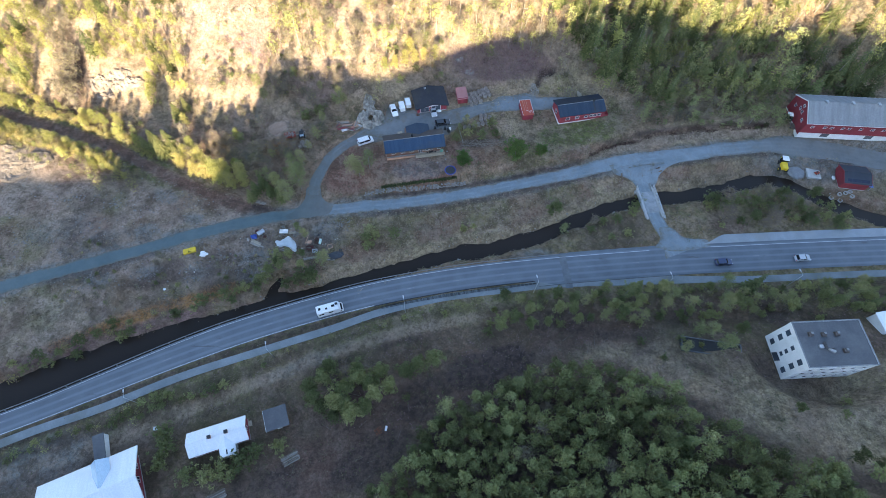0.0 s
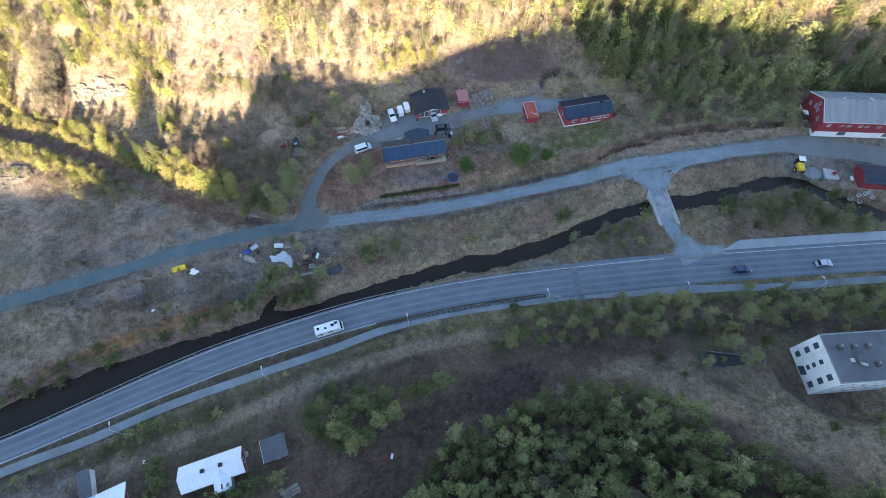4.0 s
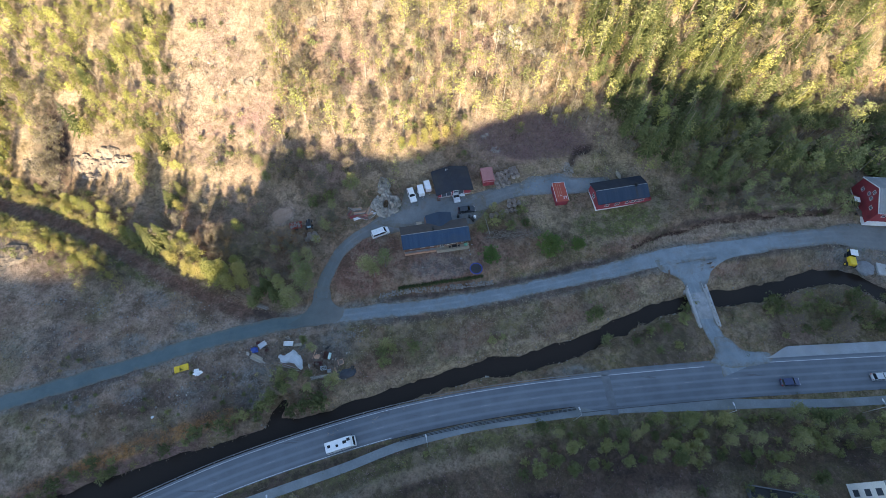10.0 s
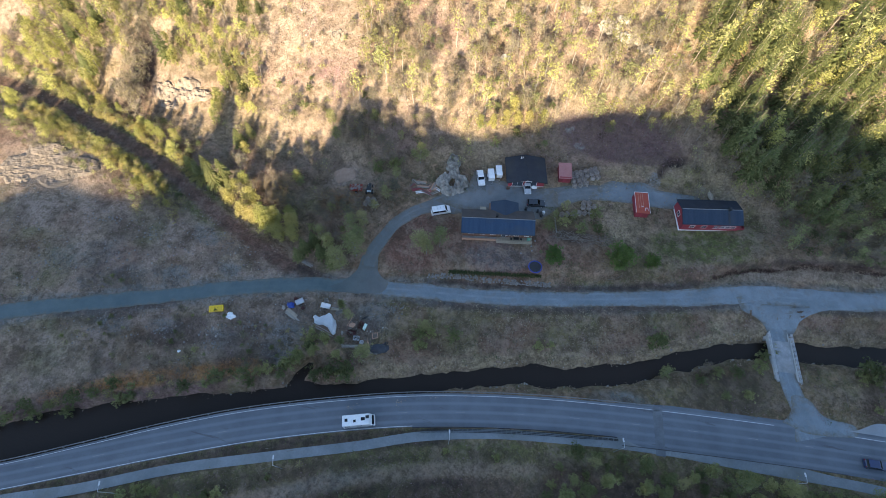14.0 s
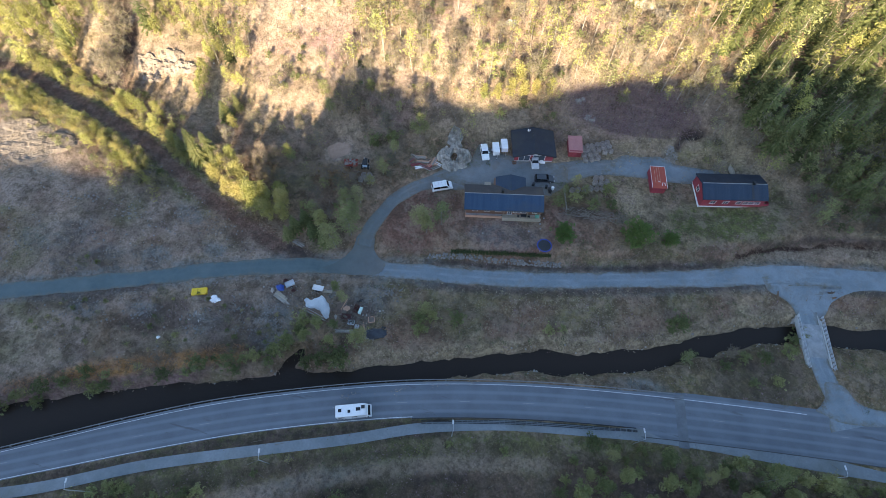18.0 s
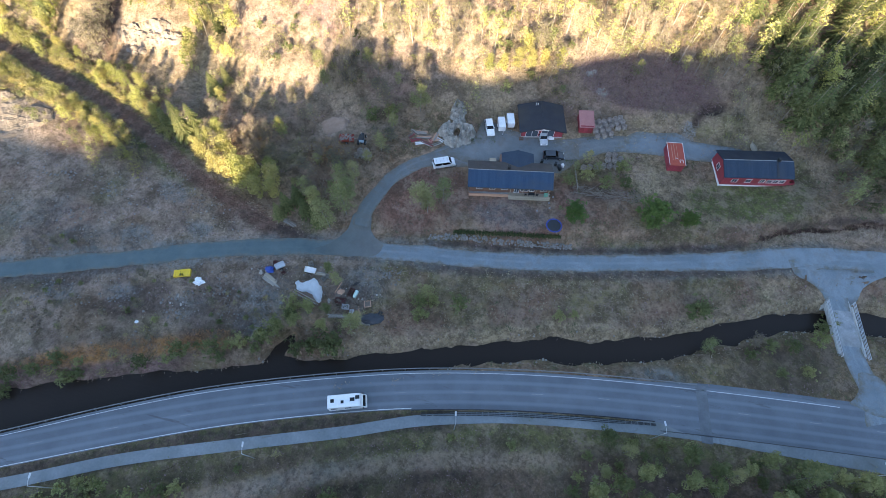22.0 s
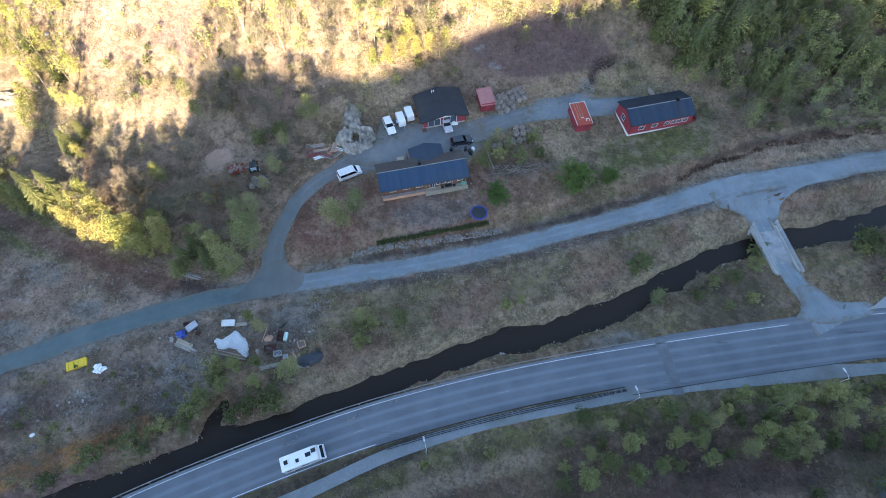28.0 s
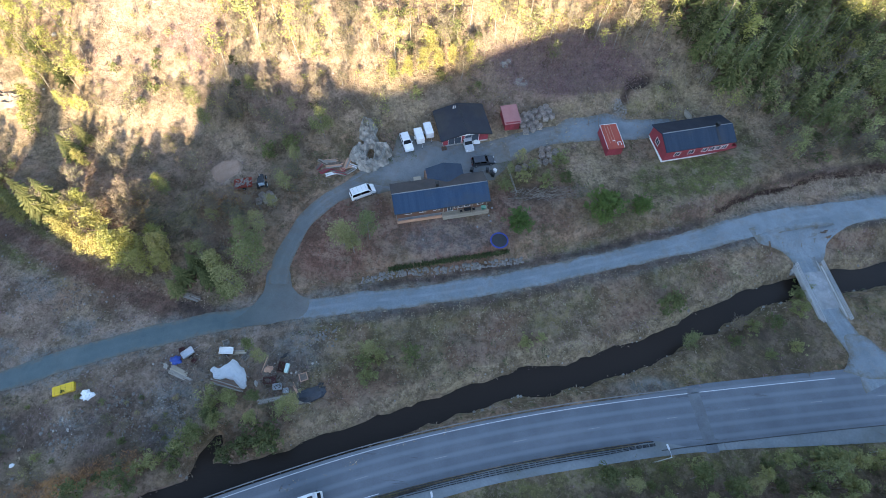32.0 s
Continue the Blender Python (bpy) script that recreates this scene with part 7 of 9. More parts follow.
cart("grey_cart", -46.3, 69.6, 40, zinc, "small grey trailer beside the lane")
cart("red_cart", -42.2, 101.6, 12, roof_red, "red flatbed farm trailer among saplings", (3.2, 1.9))
load = thing("log_load", stand(-42.2, 101.6, 12), "split logs heaped in the red farm trailer", "logs")
lr = np.random.default_rng(77)
for i in range(48):
    part("log", LOG, load, pose(lr.uniform(-1.4, 1.4), lr.uniform(-0.8, 0.8), 0.66 + 0.008 * i + lr.uniform(0, 0.05), lr.uniform(60, 120), lr.uniform(0, 40), lr.uniform(0, 360)) @ Matrix.Diagonal((1.2, 1.2, 1.7, 1.0)))
tractor = thing("tractor", stand(-38.6, 101.6, 100), "small dark farm tractor beside the red trailer", "tractor")
part("hood", box_mesh("hood", (1.5, 0.7, 0.6), black_paint, 0.08), tractor, pose(0.9, 0, 0.65))
part("chassis", box_mesh("chassis", (2.6, 0.45, 0.3), black_paint, 0.03), tractor, pose(0.3, 0, 0.45))
part("cab_frame", box_mesh("cab_frame", (1.1, 1.1, 1.0), glass_blue, 0.1), tractor, pose(-0.4, 0, 0.9))
part("cab_roof", box_mesh("cab_roof", (1.25, 1.2, 0.12), black_paint, 0.05), tractor, pose(-0.4, 0, 1.9))
part("exhaust", tube_mesh("exhaust", [(1.2, 0.25, 1.2), (1.2, 0.25, 1.9)], [0.04, 0.04], 6, steel), tractor)
for x, y, rad, wide in ((-0.55, 0.75, 0.62, 0.36), (-0.55, -0.75, 0.62, 0.36), (1.35, 0.62, 0.40, 0.24), (1.35, -0.62, 0.40, 0.24)):
    w = part("wheel", None, tractor, pose(x, y, rad, 90, 0, 0))
    part("tyre", tube_mesh("tyre", [(0, 0, -wide / 2), (0, 0, -wide / 2.4), (0, 0, wide / 2.4), (0, 0, wide / 2)], [rad * 0.9, rad, rad, rad * 0.9], 16, rubber, False), w)
    part("rim", tube_mesh("rim", [(0, 0, -wide / 2 - 0.01), (0, 0, wide / 2 + 0.01)], [rad * 0.5, rad * 0.5], 10, white_paint, False), w)
cart("old_cart", -40.1, 70.0, 0, white_paint, "old white trailer bed with scrap", (2.2, 1.1))


def crate(x, y, rz, size, mat, label, name="crate", category="crate"):
    top = thing(name, stand(x, y, rz), label, category)
    a, b, h = size
    for i in range(4):
        z = h * (i + 0.1) / 4
        part("slat", box_mesh("slat", (a, 0.03, h / 5), mat), top, pose(0, b / 2, z))
        part("slat", box_mesh("slat", (a, 0.03, h / 5), mat), top, pose(0, -b / 2, z))
        part("slat", box_mesh("slat", (0.03, b - 0.04, h / 5), mat), top, pose(a / 2, 0, z))
        part("slat", box_mesh("slat", (0.03, b - 0.04, h / 5), mat), top, pose(-a / 2, 0, z))
    part("bottom", box_mesh("bottom", (a - 0.05, b - 0.05, 0.04), mat), top, pose(0, 0, 0.02))


crate(-40.5, 71.4, 30, (0.9, 0.9, 0.7), grey_board, "weathered grey slatted crate")
crate(-36.4, 69.6, 10, (0.8, 0.7, 0.6), grey_board, "grey slatted crate beside the tarpaulin")
crate(-32.4, 65.2, 5, (1.9, 1.0, 0.6), rust_board, "dark-red slatted crate of scrap")
crate(-30.9, 67.4, 85, (1.6, 0.8, 0.6), rust_board, "tall dark-red slatted crate")
crate(-31.0, 64.2, 8, (1.3, 0.9, 0.7), zinc, "metal mesh crate on the storage ground")
planks("plank_stack", stand(-46.0, 65.6, -24), 4, 3, 2.2, 0.8, (grey_board, dark_board), "small stack of split grey boards")
planks("plank_stack", stand(-38.0, 70.0, 4), 4, 2, 2.0, 0.7, (grey_board, deck_wood), "pale boards lying beside the old trailer")
planks("plank_stack", stand(-33.6, 67.9, 78), 3, 2, 2.4, 0.4, (dark_board, pink_wood), "narrow bundle of laths standing askew")
planks("plank_stack", stand(-26.8, 62.0, 8), 5, 2, 2.6, 0.9, (dark_board, grey_board), "dark boards beside the tarpaulin")
planks("plank_stack", stand(-28.0, 64.2, -60), 4, 2, 1.5, 0.8, (dark_board, pink_wood), "short reddish boards near the frame")
crate(-37.0, 69.0, 50, (0.9, 0.8, 0.5), grey_board, "open grey slatted crate near the trailer bed")
crate(-47.6, 70.2, 20, (0.8, 0.7, 0.4), rust_board, "small dark-red slatted crate by the grey trailer")
crate(-29.6, 63.6, 5, (0.8, 0.7, 0.6), zinc, "small metal crate beside red scrap")
crate(-45.2, 68.4, 60, (0.7, 0.6, 0.4), rust_board, "dark-red box beside the blue sheet")
for i, (x, y, a, b, c_) in enumerate(((-33.2, 66.4, 0.5, 0.4, 0.3), (-30.6, 69.4, 0.8, 0.3, 0.2), (-28.4, 68.8, 0.7, 0.4, 0.2), (-34.6, 64.8, 0.5, 0.3, 0.25), (-44.0, 66.9, 0.5, 0.4, 0.25), (-24.2, 64.6, 0.5, 0.4, 0.3), (-43.2, 70.2, 0.5, 0.3, 0.2), (-49.6, 67.6, 0.6, 0.4, 0.2))):
    heap("scrap_piece", x, y, 40 * i, (a, b, c_), 11.3 + i, (dark_board, black_paint, dark_board, grey_board)[i % 4], "small heap of dark scrap on the storage ground", "scrap", 2, 0.7)
pale_green = surface("pale_green", (0.50, 0.66, 0.60), (0.58, 0.72, 0.66), 2.0, 0.5)
cab = thing("old_fridge", stand(-29.9, 67.2, 82), "pale green cabinet lying on the ground", "cabinet")
part("body", box_mesh("body", (1.5, 0.6, 0.55), pale_green, 0.04), cab)
part("door", box_mesh("door", (1.48, 0.58, 0.05), pale_green, 0.02), cab, pose(0, 0, 0.55))
part("handle", box_mesh("handle", (0.3, 0.04, 0.05), steel), cab, pose(0.3, 0.2, 0.6))
heap("sack_heap", -32.9, 67.0, 25, (0.75, 0.6, 0.4), 3.7, pink_wood, "torn tan sack of scrap", "sack")
fr = thing("window_frame", stand(-27.1, 65.8, 22, 0.1), "white square timber frame lying on pallets", "frame")
for q, a, b in (((0, 0.6), 1.35, 0.14), ((0, -0.6), 1.35, 0.14), ((0.6, 0), 0.14, 1.06), ((-0.6, 0), 0.14, 1.06)):
    part("rail", box_mesh("rail", (a, b, 0.14), pink_wood), fr, pose(q[0], q[1], 0.05))
part("pallet", box_mesh("pallet", (1.1, 1.1, 0.1), dark_board), fr, pose(0, 0, -0.06))
for i, (x, y) in enumerate(((-38.6, 97.6), (-37.3, 97.9), (-36.1, 98.3), (-38.2, 98.9), (-36.9, 99.2))):
    tagged(copy_thing(first[i % 3], stand(x, y, 20 * i, 0.0)), "weathered net sack of firewood beside the red trailer", group="firewood sacks by the trailer")
heap("boulder_scrap", -1.5 + 3.8, 112.9, 0, (0.8, 0.5, 0.5), 9.1, white_cloth, "white wrapped bundle at the garage front", "bundle")
crate(-4.2, 111.0, 15, (0.9, 0.6, 0.6), brown_wood, "brown crate against the garage front")
for i, (x, y, m_) in enumerate(((4.2, 105.6, black_paint), (5.0, 105.1, black_paint), (5.7, 105.5, white_paint), (5.3, 104.6, rubber), (1.2, 105.6, black_paint))):
    b = thing("waste_bin", stand(x, y, 20 * i, 0.06), "dark wheeled waste bin behind the bungalow" if m_ is not white_paint else "white plastic tub behind the bungalow", "bin", "bins")
    part("body", box_mesh("body", (0.55, 0.6, 0.85), m_, 0.04), b)
    part("lid", box_mesh("lid", (0.6, 0.66, 0.06), m_, 0.02), b, pose(0, 0, 0.85))
for x, y in ((-8.1, 90.3), (4.8, 97.3), (4.1, 95.6), (4.4, 94.4), (1.9, 93.1)):
    heap("garden_pot", x, y, 0, (0.2, 0.2, 0.2), x, roof_grey if x > 0 else stone, "small pale garden pot on the lawn", "pot", 2, 0.15)
fence = thing("garden_fence", Matrix(), "grey timber garden fence beside the yard", "fence")
for i in range(9):
    x, y = 8.3 + 0.16 * i, 106.4 - 0.72 * i
    part("post", box_mesh("post", (0.1, 0.1, 1.2), grey_board), fence, pose(x, y, height(x, y) - 0.1))
    if i < 8:
        part("rail", box_mesh("rail", (0.05, 0.74, 0.5), grey_board), fence, pose(x + 0.08, y - 0.36, height(x, y) + 0.4, 0, 0, 12.5))

# ---- yard by the barn ----
digger = thing("loader", stand(107.4, 95.6, 80) @ Matrix.Scale(1.3, 4), "yellow wheel loader with a white cab", "loader")
part("body", box_mesh("body", (1.9, 1.4, 0.9), yellow_steel, 0.1), digger, pose(-0.6, 0, 0.7))
part("cab", box_mesh("cab", (1.2, 1.3, 1.2), car_glass, 0.06), digger, pose(0.9, 0, 1.0))
part("cab_roof", box_mesh("cab_roof", (1.4, 1.5, 0.1), white_paint, 0.03), digger, pose(0.9, 0, 2.2))
part("loading_arm", tube_mesh("loading_arm", [(1.0, 0.4, 1.0), (1.9, 0.4, 1.3), (2.7, 0.4, 0.5)], [0.12, 0.12, 0.1], 6, yellow_steel), digger)
part("loading_arm", tube_mesh("loading_arm", [(1.0, -0.4, 1.0), (1.9, -0.4, 1.3), (2.7, -0.4, 0.5)], [0.12, 0.12, 0.1], 6, yellow_steel), digger)
part("bucket", box_mesh("bucket", (0.6, 1.8, 0.6), steel, 0.05), digger, pose(2.9, 0, 0.1))
for x in (-1.1, 1.0):
    for s_ in (-1, 1):
        w = part("wheel", None, digger, pose(x, s_ * 0.85, 0.5, 90, 0, 0))
        part("tyre", tube_mesh("tyre", [(0, 0, -0.18), (0, 0, 0.18)], [0.5, 0.5], 14, rubber, False), w)
        part("rim", tube_mesh("rim", [(0, 0, -0.19), (0, 0, 0.19)], [0.25, 0.25], 8, yellow_steel, False), w)
pad = tagged(new("concrete_pad", done("concrete_pad", boxes(bmesh.new(), (-2.0, 2.0, -2.9, 2.9, -0.4, 0.25)), concrete, 0.03)), "pale concrete slab with tools on it", "slab")
pad.matrix_basis = pose(116.6, 94.2, height(116.6, 94.2), 0, 0, -8)
zt = height(116.6, 94.2) + 0.25
mower = thing("garden_machine", pose(117.2, 93.0, zt, 0, 0, 20), "red garden machine standing on the concrete slab", "machine")
part("body", box_mesh("body", (1.3, 0.8, 0.5), roof_red, 0.08), mower, pose(0, 0, 0.2))
part("seat", box_mesh("seat", (0.4, 0.4, 0.4), black_paint, 0.05), mower, pose(-0.3, 0, 0.7))
part("handlebar", tube_mesh("handlebar", [(0.4, 0, 0.6), (0.1, 0, 1.1)], [0.03, 0.03], 6, steel), mower)
for x in (-0.45, 0.45):
    for s_ in (-1, 1):
        part("wheel", tube_mesh("wheel", [(x, s_ * 0.38, 0.2), (x, s_ * 0.5, 0.2)], [0.2, 0.2], 10, rubber), mower)
heap("tool_heap", 117.4, 95.4, 30, (0.7, 0.4, 0.3), 5.7, rubber, "heap of dark tools on the slab", "tools").matrix_basis = pose(117.4, 95.4, zt + 0.1, 0, 0, 30)
heap("gravel_mound", 111.4, 94.0, 20, (2.4, 2.6, 0.7), 7.7, surface("gravel_pile", (0.17, 0.175, 0.18), (0.24, 0.245, 0.25), 2.0, 0.95, bump=0.05), "heap of pale gravel by the slab", "gravel heap", 4, 0.2)
for i, (x, y) in enumerate(((120.9, 85.9), (122.6, 86.2), (124.2, 86.4), (125.6, 86.8), (125.9, 85.3), (123.3, 84.9))):
    bm = bmesh.new()
    hoops = [[bm.verts.new((math.cos(a) * rr, math.sin(a) * rr, zz)) for a in [2 * math.pi * k / 16 for k in range(16)]] for rr, zz in ((0.62, 0.0), (0.62, 0.5), (0.48, 0.5), (0.48, 0.0))]
    for q in range(4):
        for k in range(16):
            bm.faces.new((hoops[q][k], hoops[q][(k + 1) % 16], hoops[(q + 1) % 4][(k + 1) % 16], hoops[(q + 1) % 4][k]))
    ob = tagged(new("concrete_ring", done("concrete_ring", bm, concrete)), "pale concrete well ring lying by the shed", "ring", "well rings")
    ob.matrix_basis = pose(x, y, height(x, y) - 0.02, rng.uniform(-6, 6), rng.uniform(-6, 6), 0)
tractor = thing("tractor", stand(113.0, 113.0, 75), "dark tractor with a white cab roof by the barn", "tractor")
part("bonnet", box_mesh("bonnet", (1.6, 0.8, 0.8), red_wood, 0.08), tractor, pose(1.1, 0, 0.7))
part("cab", box_mesh("cab", (1.4, 1.4, 1.5), car_glass, 0.08), tractor, pose(-0.4, 0, 0.8))
part("cab_roof", box_mesh("cab_roof", (1.7, 1.6, 0.12), white_paint, 0.04), tractor, pose(-0.4, 0, 2.3))
for x, r0, yy in ((-0.7, 0.75, 0.95), (1.5, 0.45, 0.75)):
    for s_ in (-1, 1):
        w = part("wheel", None, tractor, pose(x, s_ * yy, r0, 90, 0, 0))
        part("tyre", tube_mesh("tyre", [(0, 0, -0.2), (0, 0, 0.2)], [r0, r0], 16, rubber, False), w)
        part("rim", tube_mesh("rim", [(0, 0, -0.21), (0, 0, 0.21)], [r0 * 0.5, r0 * 0.5], 10, roof_red, False), w)
cart("farm_implement", 113.6, 109.2, 100, dark_board, "dark farm implement beside the barn", (2.2, 1.2))
bath = thing("white_tub", stand(122.0, 91.5, 80), "pale plastic tank beside the machine shed", "tank")
part("tank", box_mesh("tank", (1.4, 0.7, 0.6), white_wall, 0.12), bath)
part("lid", box_mesh("lid", (0.4, 0.4, 0.08), zinc, 0.03), bath, pose(0.2, 0, 0.6))
well = thing("garden_box", stand(-61.4, 18.3, 10), "small white box in the cottage garden", "box")
part("body", box_mesh("body", (0.9, 0.7, 0.5), white_wall, 0.03), well)
part("lid", box_mesh("lid", (0.95, 0.75, 0.06), roof_white, 0.02), well, pose(0, 0, 0.5))
scrap = thing("rusty_frame", stand(-11.0, 17.8, 25), "rusty red iron frame on dark soil", "frame")
for i in range(4):
    part("bar", box_mesh("bar", (1.8, 0.08, 0.08), surface("rust_iron", (0.22, 0.07, 0.03), (0.30, 0.10, 0.05), 3.0, 0.9) if i == 0 else bpy.data.materials["rust_iron"]), scrap, pose(0, -0.6 + 0.4 * i, 0.2, 0, 0, 12 * (i % 2)))
part("leg", box_mesh("leg", (0.1, 1.4, 0.25), bpy.data.materials["rust_iron"]), scrap)
slab_w = thing("white_board", stand(-9.3, 18.4, 80), "small white board lying on the dark soil", "board")
part("panel", box_mesh("panel", (1.1, 0.5, 0.12), white_paint, 0.02), slab_w)

# ---- trees, bushes and litter ----
bark_birch = surface("bark_birch", (0.28, 0.26, 0.23), (0.18, 0.16, 0.14), 3.0, 0.9, spread=0.3)
bark_dark = surface("bark_dark", (0.10, 0.075, 0.055), (0.15, 0.12, 0.09), 2.0, 0.95, spread=0.3)
bark_grey = surface("bark_grey", (0.17, 0.145, 0.125), (0.24, 0.21, 0.18), 2.0, 0.95, spread=0.3)
leaf_birch = leaf("leaf_birch", (0.18, 0.185, 0.072), (0.31, 0.295, 0.135), 0.25)
leaf_young = leaf("leaf_young", (0.265, 0.255, 0.07), (0.43, 0.39, 0.15))
leaf_dull = leaf("leaf_dull", (0.14, 0.155, 0.06), (0.27, 0.275, 0.12), spread=0.9)
leaf_maple = leaf("leaf_maple", (0.085, 0.14, 0.038), (0.15, 0.205, 0.06), spread=0.2)
leaf_spruce = leaf("leaf_spruce", (0.085, 0.10, 0.036), (0.19, 0.19, 0.075), 0.15, 0.5)
twig_bud = leaf("twig_bud", (0.13, 0.105, 0.085), (0.22, 0.18, 0.13), 0.0, 0.4)


def puffs(centres, per, radius, size, r):
    """Leaves laid round small puffs of foliage, facing outwards, so that each puff shades as a rounded clump."""
    n = len(centres) * per
    nrm = r.normal(size=(n, 3))
    nrm[:, 2] += 0.35
    nrm /= np.linalg.norm(nrm, axis=1)[:, None]
    rad = np.repeat(radius * r.uniform(0.65, 1.25, len(centres)), per)[:, None]
    p = np.repeat(centres, per, axis=0) + nrm * rad * r.uniform(0.72, 1.08, (n, 1)) * np.array([1, 1, 0.85])
    face = nrm + 0.45 * r.normal(size=(n, 3))
    a = np.cross(face, r.normal(size=(n, 3)))
    a /= np.linalg.norm(a, axis=1)[:, None] + 1e-9
    b = np.cross(face, a)
    b /= np.linalg.norm(b, axis=1)[:, None] + 1e-9
    s = size * r.uniform(0.6, 1.4, (n, 1))
    a, b = a * s, b * s * 0.75
    v = np.stack([p - a, p + b, p + a, p - b], axis=1).reshape(-1, 3)
    return v, np.arange(4 * n).reshape(n, 4)


def quads_cloud(points, size, r, flat=0.0, slim=0.7):
    """A leaf of two triangles at each point, turned at random; flat tips them level."""
    n = len(points)
    a = r.normal(size=(n, 3))
    a[:, 2] *= 1 - flat
    a /= np.linalg.norm(a, axis=1)[:, None] + 1e-9
    b = np.cross(a, r.normal(size=(n, 3)))
    b[:, 2] *= 1 - flat
    b /= np.linalg.norm(b, axis=1)[:, None] + 1e-9
    s = size * r.uniform(0.6, 1.4, (n, 1))
    a, b = a * s, b * s * slim
    p = np.asarray(points)
    v = np.stack([p - a, p + b, p + a, p - b], axis=1).reshape(-1, 3)
    f = np.arange(4 * n).reshape(n, 4)
    return v, f


def slivers(starts, ends, width, r):
    """Thin twigs, one triangle each."""
    s, e = np.asarray(starts), np.asarray(ends)
    side = np.cross(e - s, r.normal(size=s.shape))
    side *= (width / 2) / (np.linalg.norm(side, axis=1)[:, None] + 1e-9)
    v = np.stack([s - side, s + side, e], axis=1).reshape(-1, 3)
    return v, np.arange(3 * len(s)).reshape(-1, 3)


def woody(seed, h, radius, base, limbs, tips, trunk_r, lean=0.04):
    """A tapered trunk with limbs. Returns verts, faces and the points that carry leaves."""
    r = np.random.default_rng(seed)
    top = np.array([r.normal() * lean * h, r.normal() * lean * h, h])
    bend = np.array([r.normal() * lean * h * 0.5, r.normal() * lean * h * 0.5, 0])
    def stem(t):
        return top * t + bend * math.sin(math.pi * t)
    ts = np.linspace(0, 0.97, 6)
    verts, faces = tube([stem(t) - np.array([0, 0, 0.3 if t == 0 else 0]) for t in ts], [trunk_r * (1 - 0.88 * t) for t in ts], 5)
    hold = []
    for k in range(limbs):
        t = base + (0.95 - base) * (k + r.uniform(0, 0.8)) / limbs
        a = 2.4 * k + r.uniform(-0.5, 0.5)
        full = math.sin(math.pi * min(1.0, 0.22 + 0.80 * (t - base) / (1 - base))) ** 0.7
        reach = radius * full * r.uniform(0.75, 1.15)
        p0 = stem(t)
        p2 = p0 + np.array([math.cos(a) * reach, math.sin(a) * reach, reach * r.uniform(0.25, 0.75)])
        p1 = (p0 + p2) / 2 - np.array([0, 0, 0.08 * reach])
        v, f = tube([p0, p1, p2], [trunk_r * 0.42 * (1 - 0.6 * t), trunk_r * 0.25 * (1 - 0.5 * t), 0.012], 3, len(verts))
        verts, faces = verts + v, faces + f
        for q in range(tips):
            u = 0.35 + 0.7 * (q + r.uniform()) / tips
            c = p0 + (p2 - p0) * u + r.normal(size=3) * reach * 0.20
            hold.append(c)
    hold.append(stem(1.0))
    return np.array([tuple(v) for v in verts]), faces, np.array(hold), r


KINDS = {}


def kind(name, trunk, crown, label):
    KINDS[name] = (trunk, crown, label)


def make_broadleaf(name, count, h, radius, base, limbs, tips, per, blob, size, bark, leaves, label, trunk_r=0.13, twigs=0, puff=0.0):
    """Variants of a broad-leaved tree: leaf clumps along the limbs, with gaps between."""
    for i in range(count):
        verts, faces, hold, r = woody(hash_seed(name) + i, h * (0.85 + 0.3 * i / max(1, count - 1)), radius, base, limbs, tips, trunk_r)
        trunk = mesh_from("trunk", verts, faces, bark, True)
        c = np.repeat(hold, per, axis=0) + r.normal(size=(len(hold) * per, 3)) * blob * np.array([1, 1, 0.75])
        v, f = puffs(hold, per, puff, size, r) if puff else quads_cloud(c, size, r, 0.5)
        mats, fl = [leaves], f.tolist()
        if twigs:
            s = np.repeat(hold, twigs, axis=0) + r.normal(size=(len(hold) * twigs, 3)) * 0.15
            e = s + r.normal(size=s.shape) * 0.55 + np.array([0, 0, 0.5])
            tv, tf = slivers(s, e, 0.07, r)
            fl += (tf + len(v)).tolist()
            v = np.vstack([v, tv])
            mats.append(twig_bud)
        crown = mesh_from("crown", v, fl, mats)
        if twigs:
            crown.polygons.foreach_set("material_index", [0] * len(f) + [1] * (len(fl) - len(f)))
        kind(f"{name}{i}", trunk, crown, label)


def hash_seed(name):
    return sum((i + 1) * ord(c) for i, c in enumerate(name))


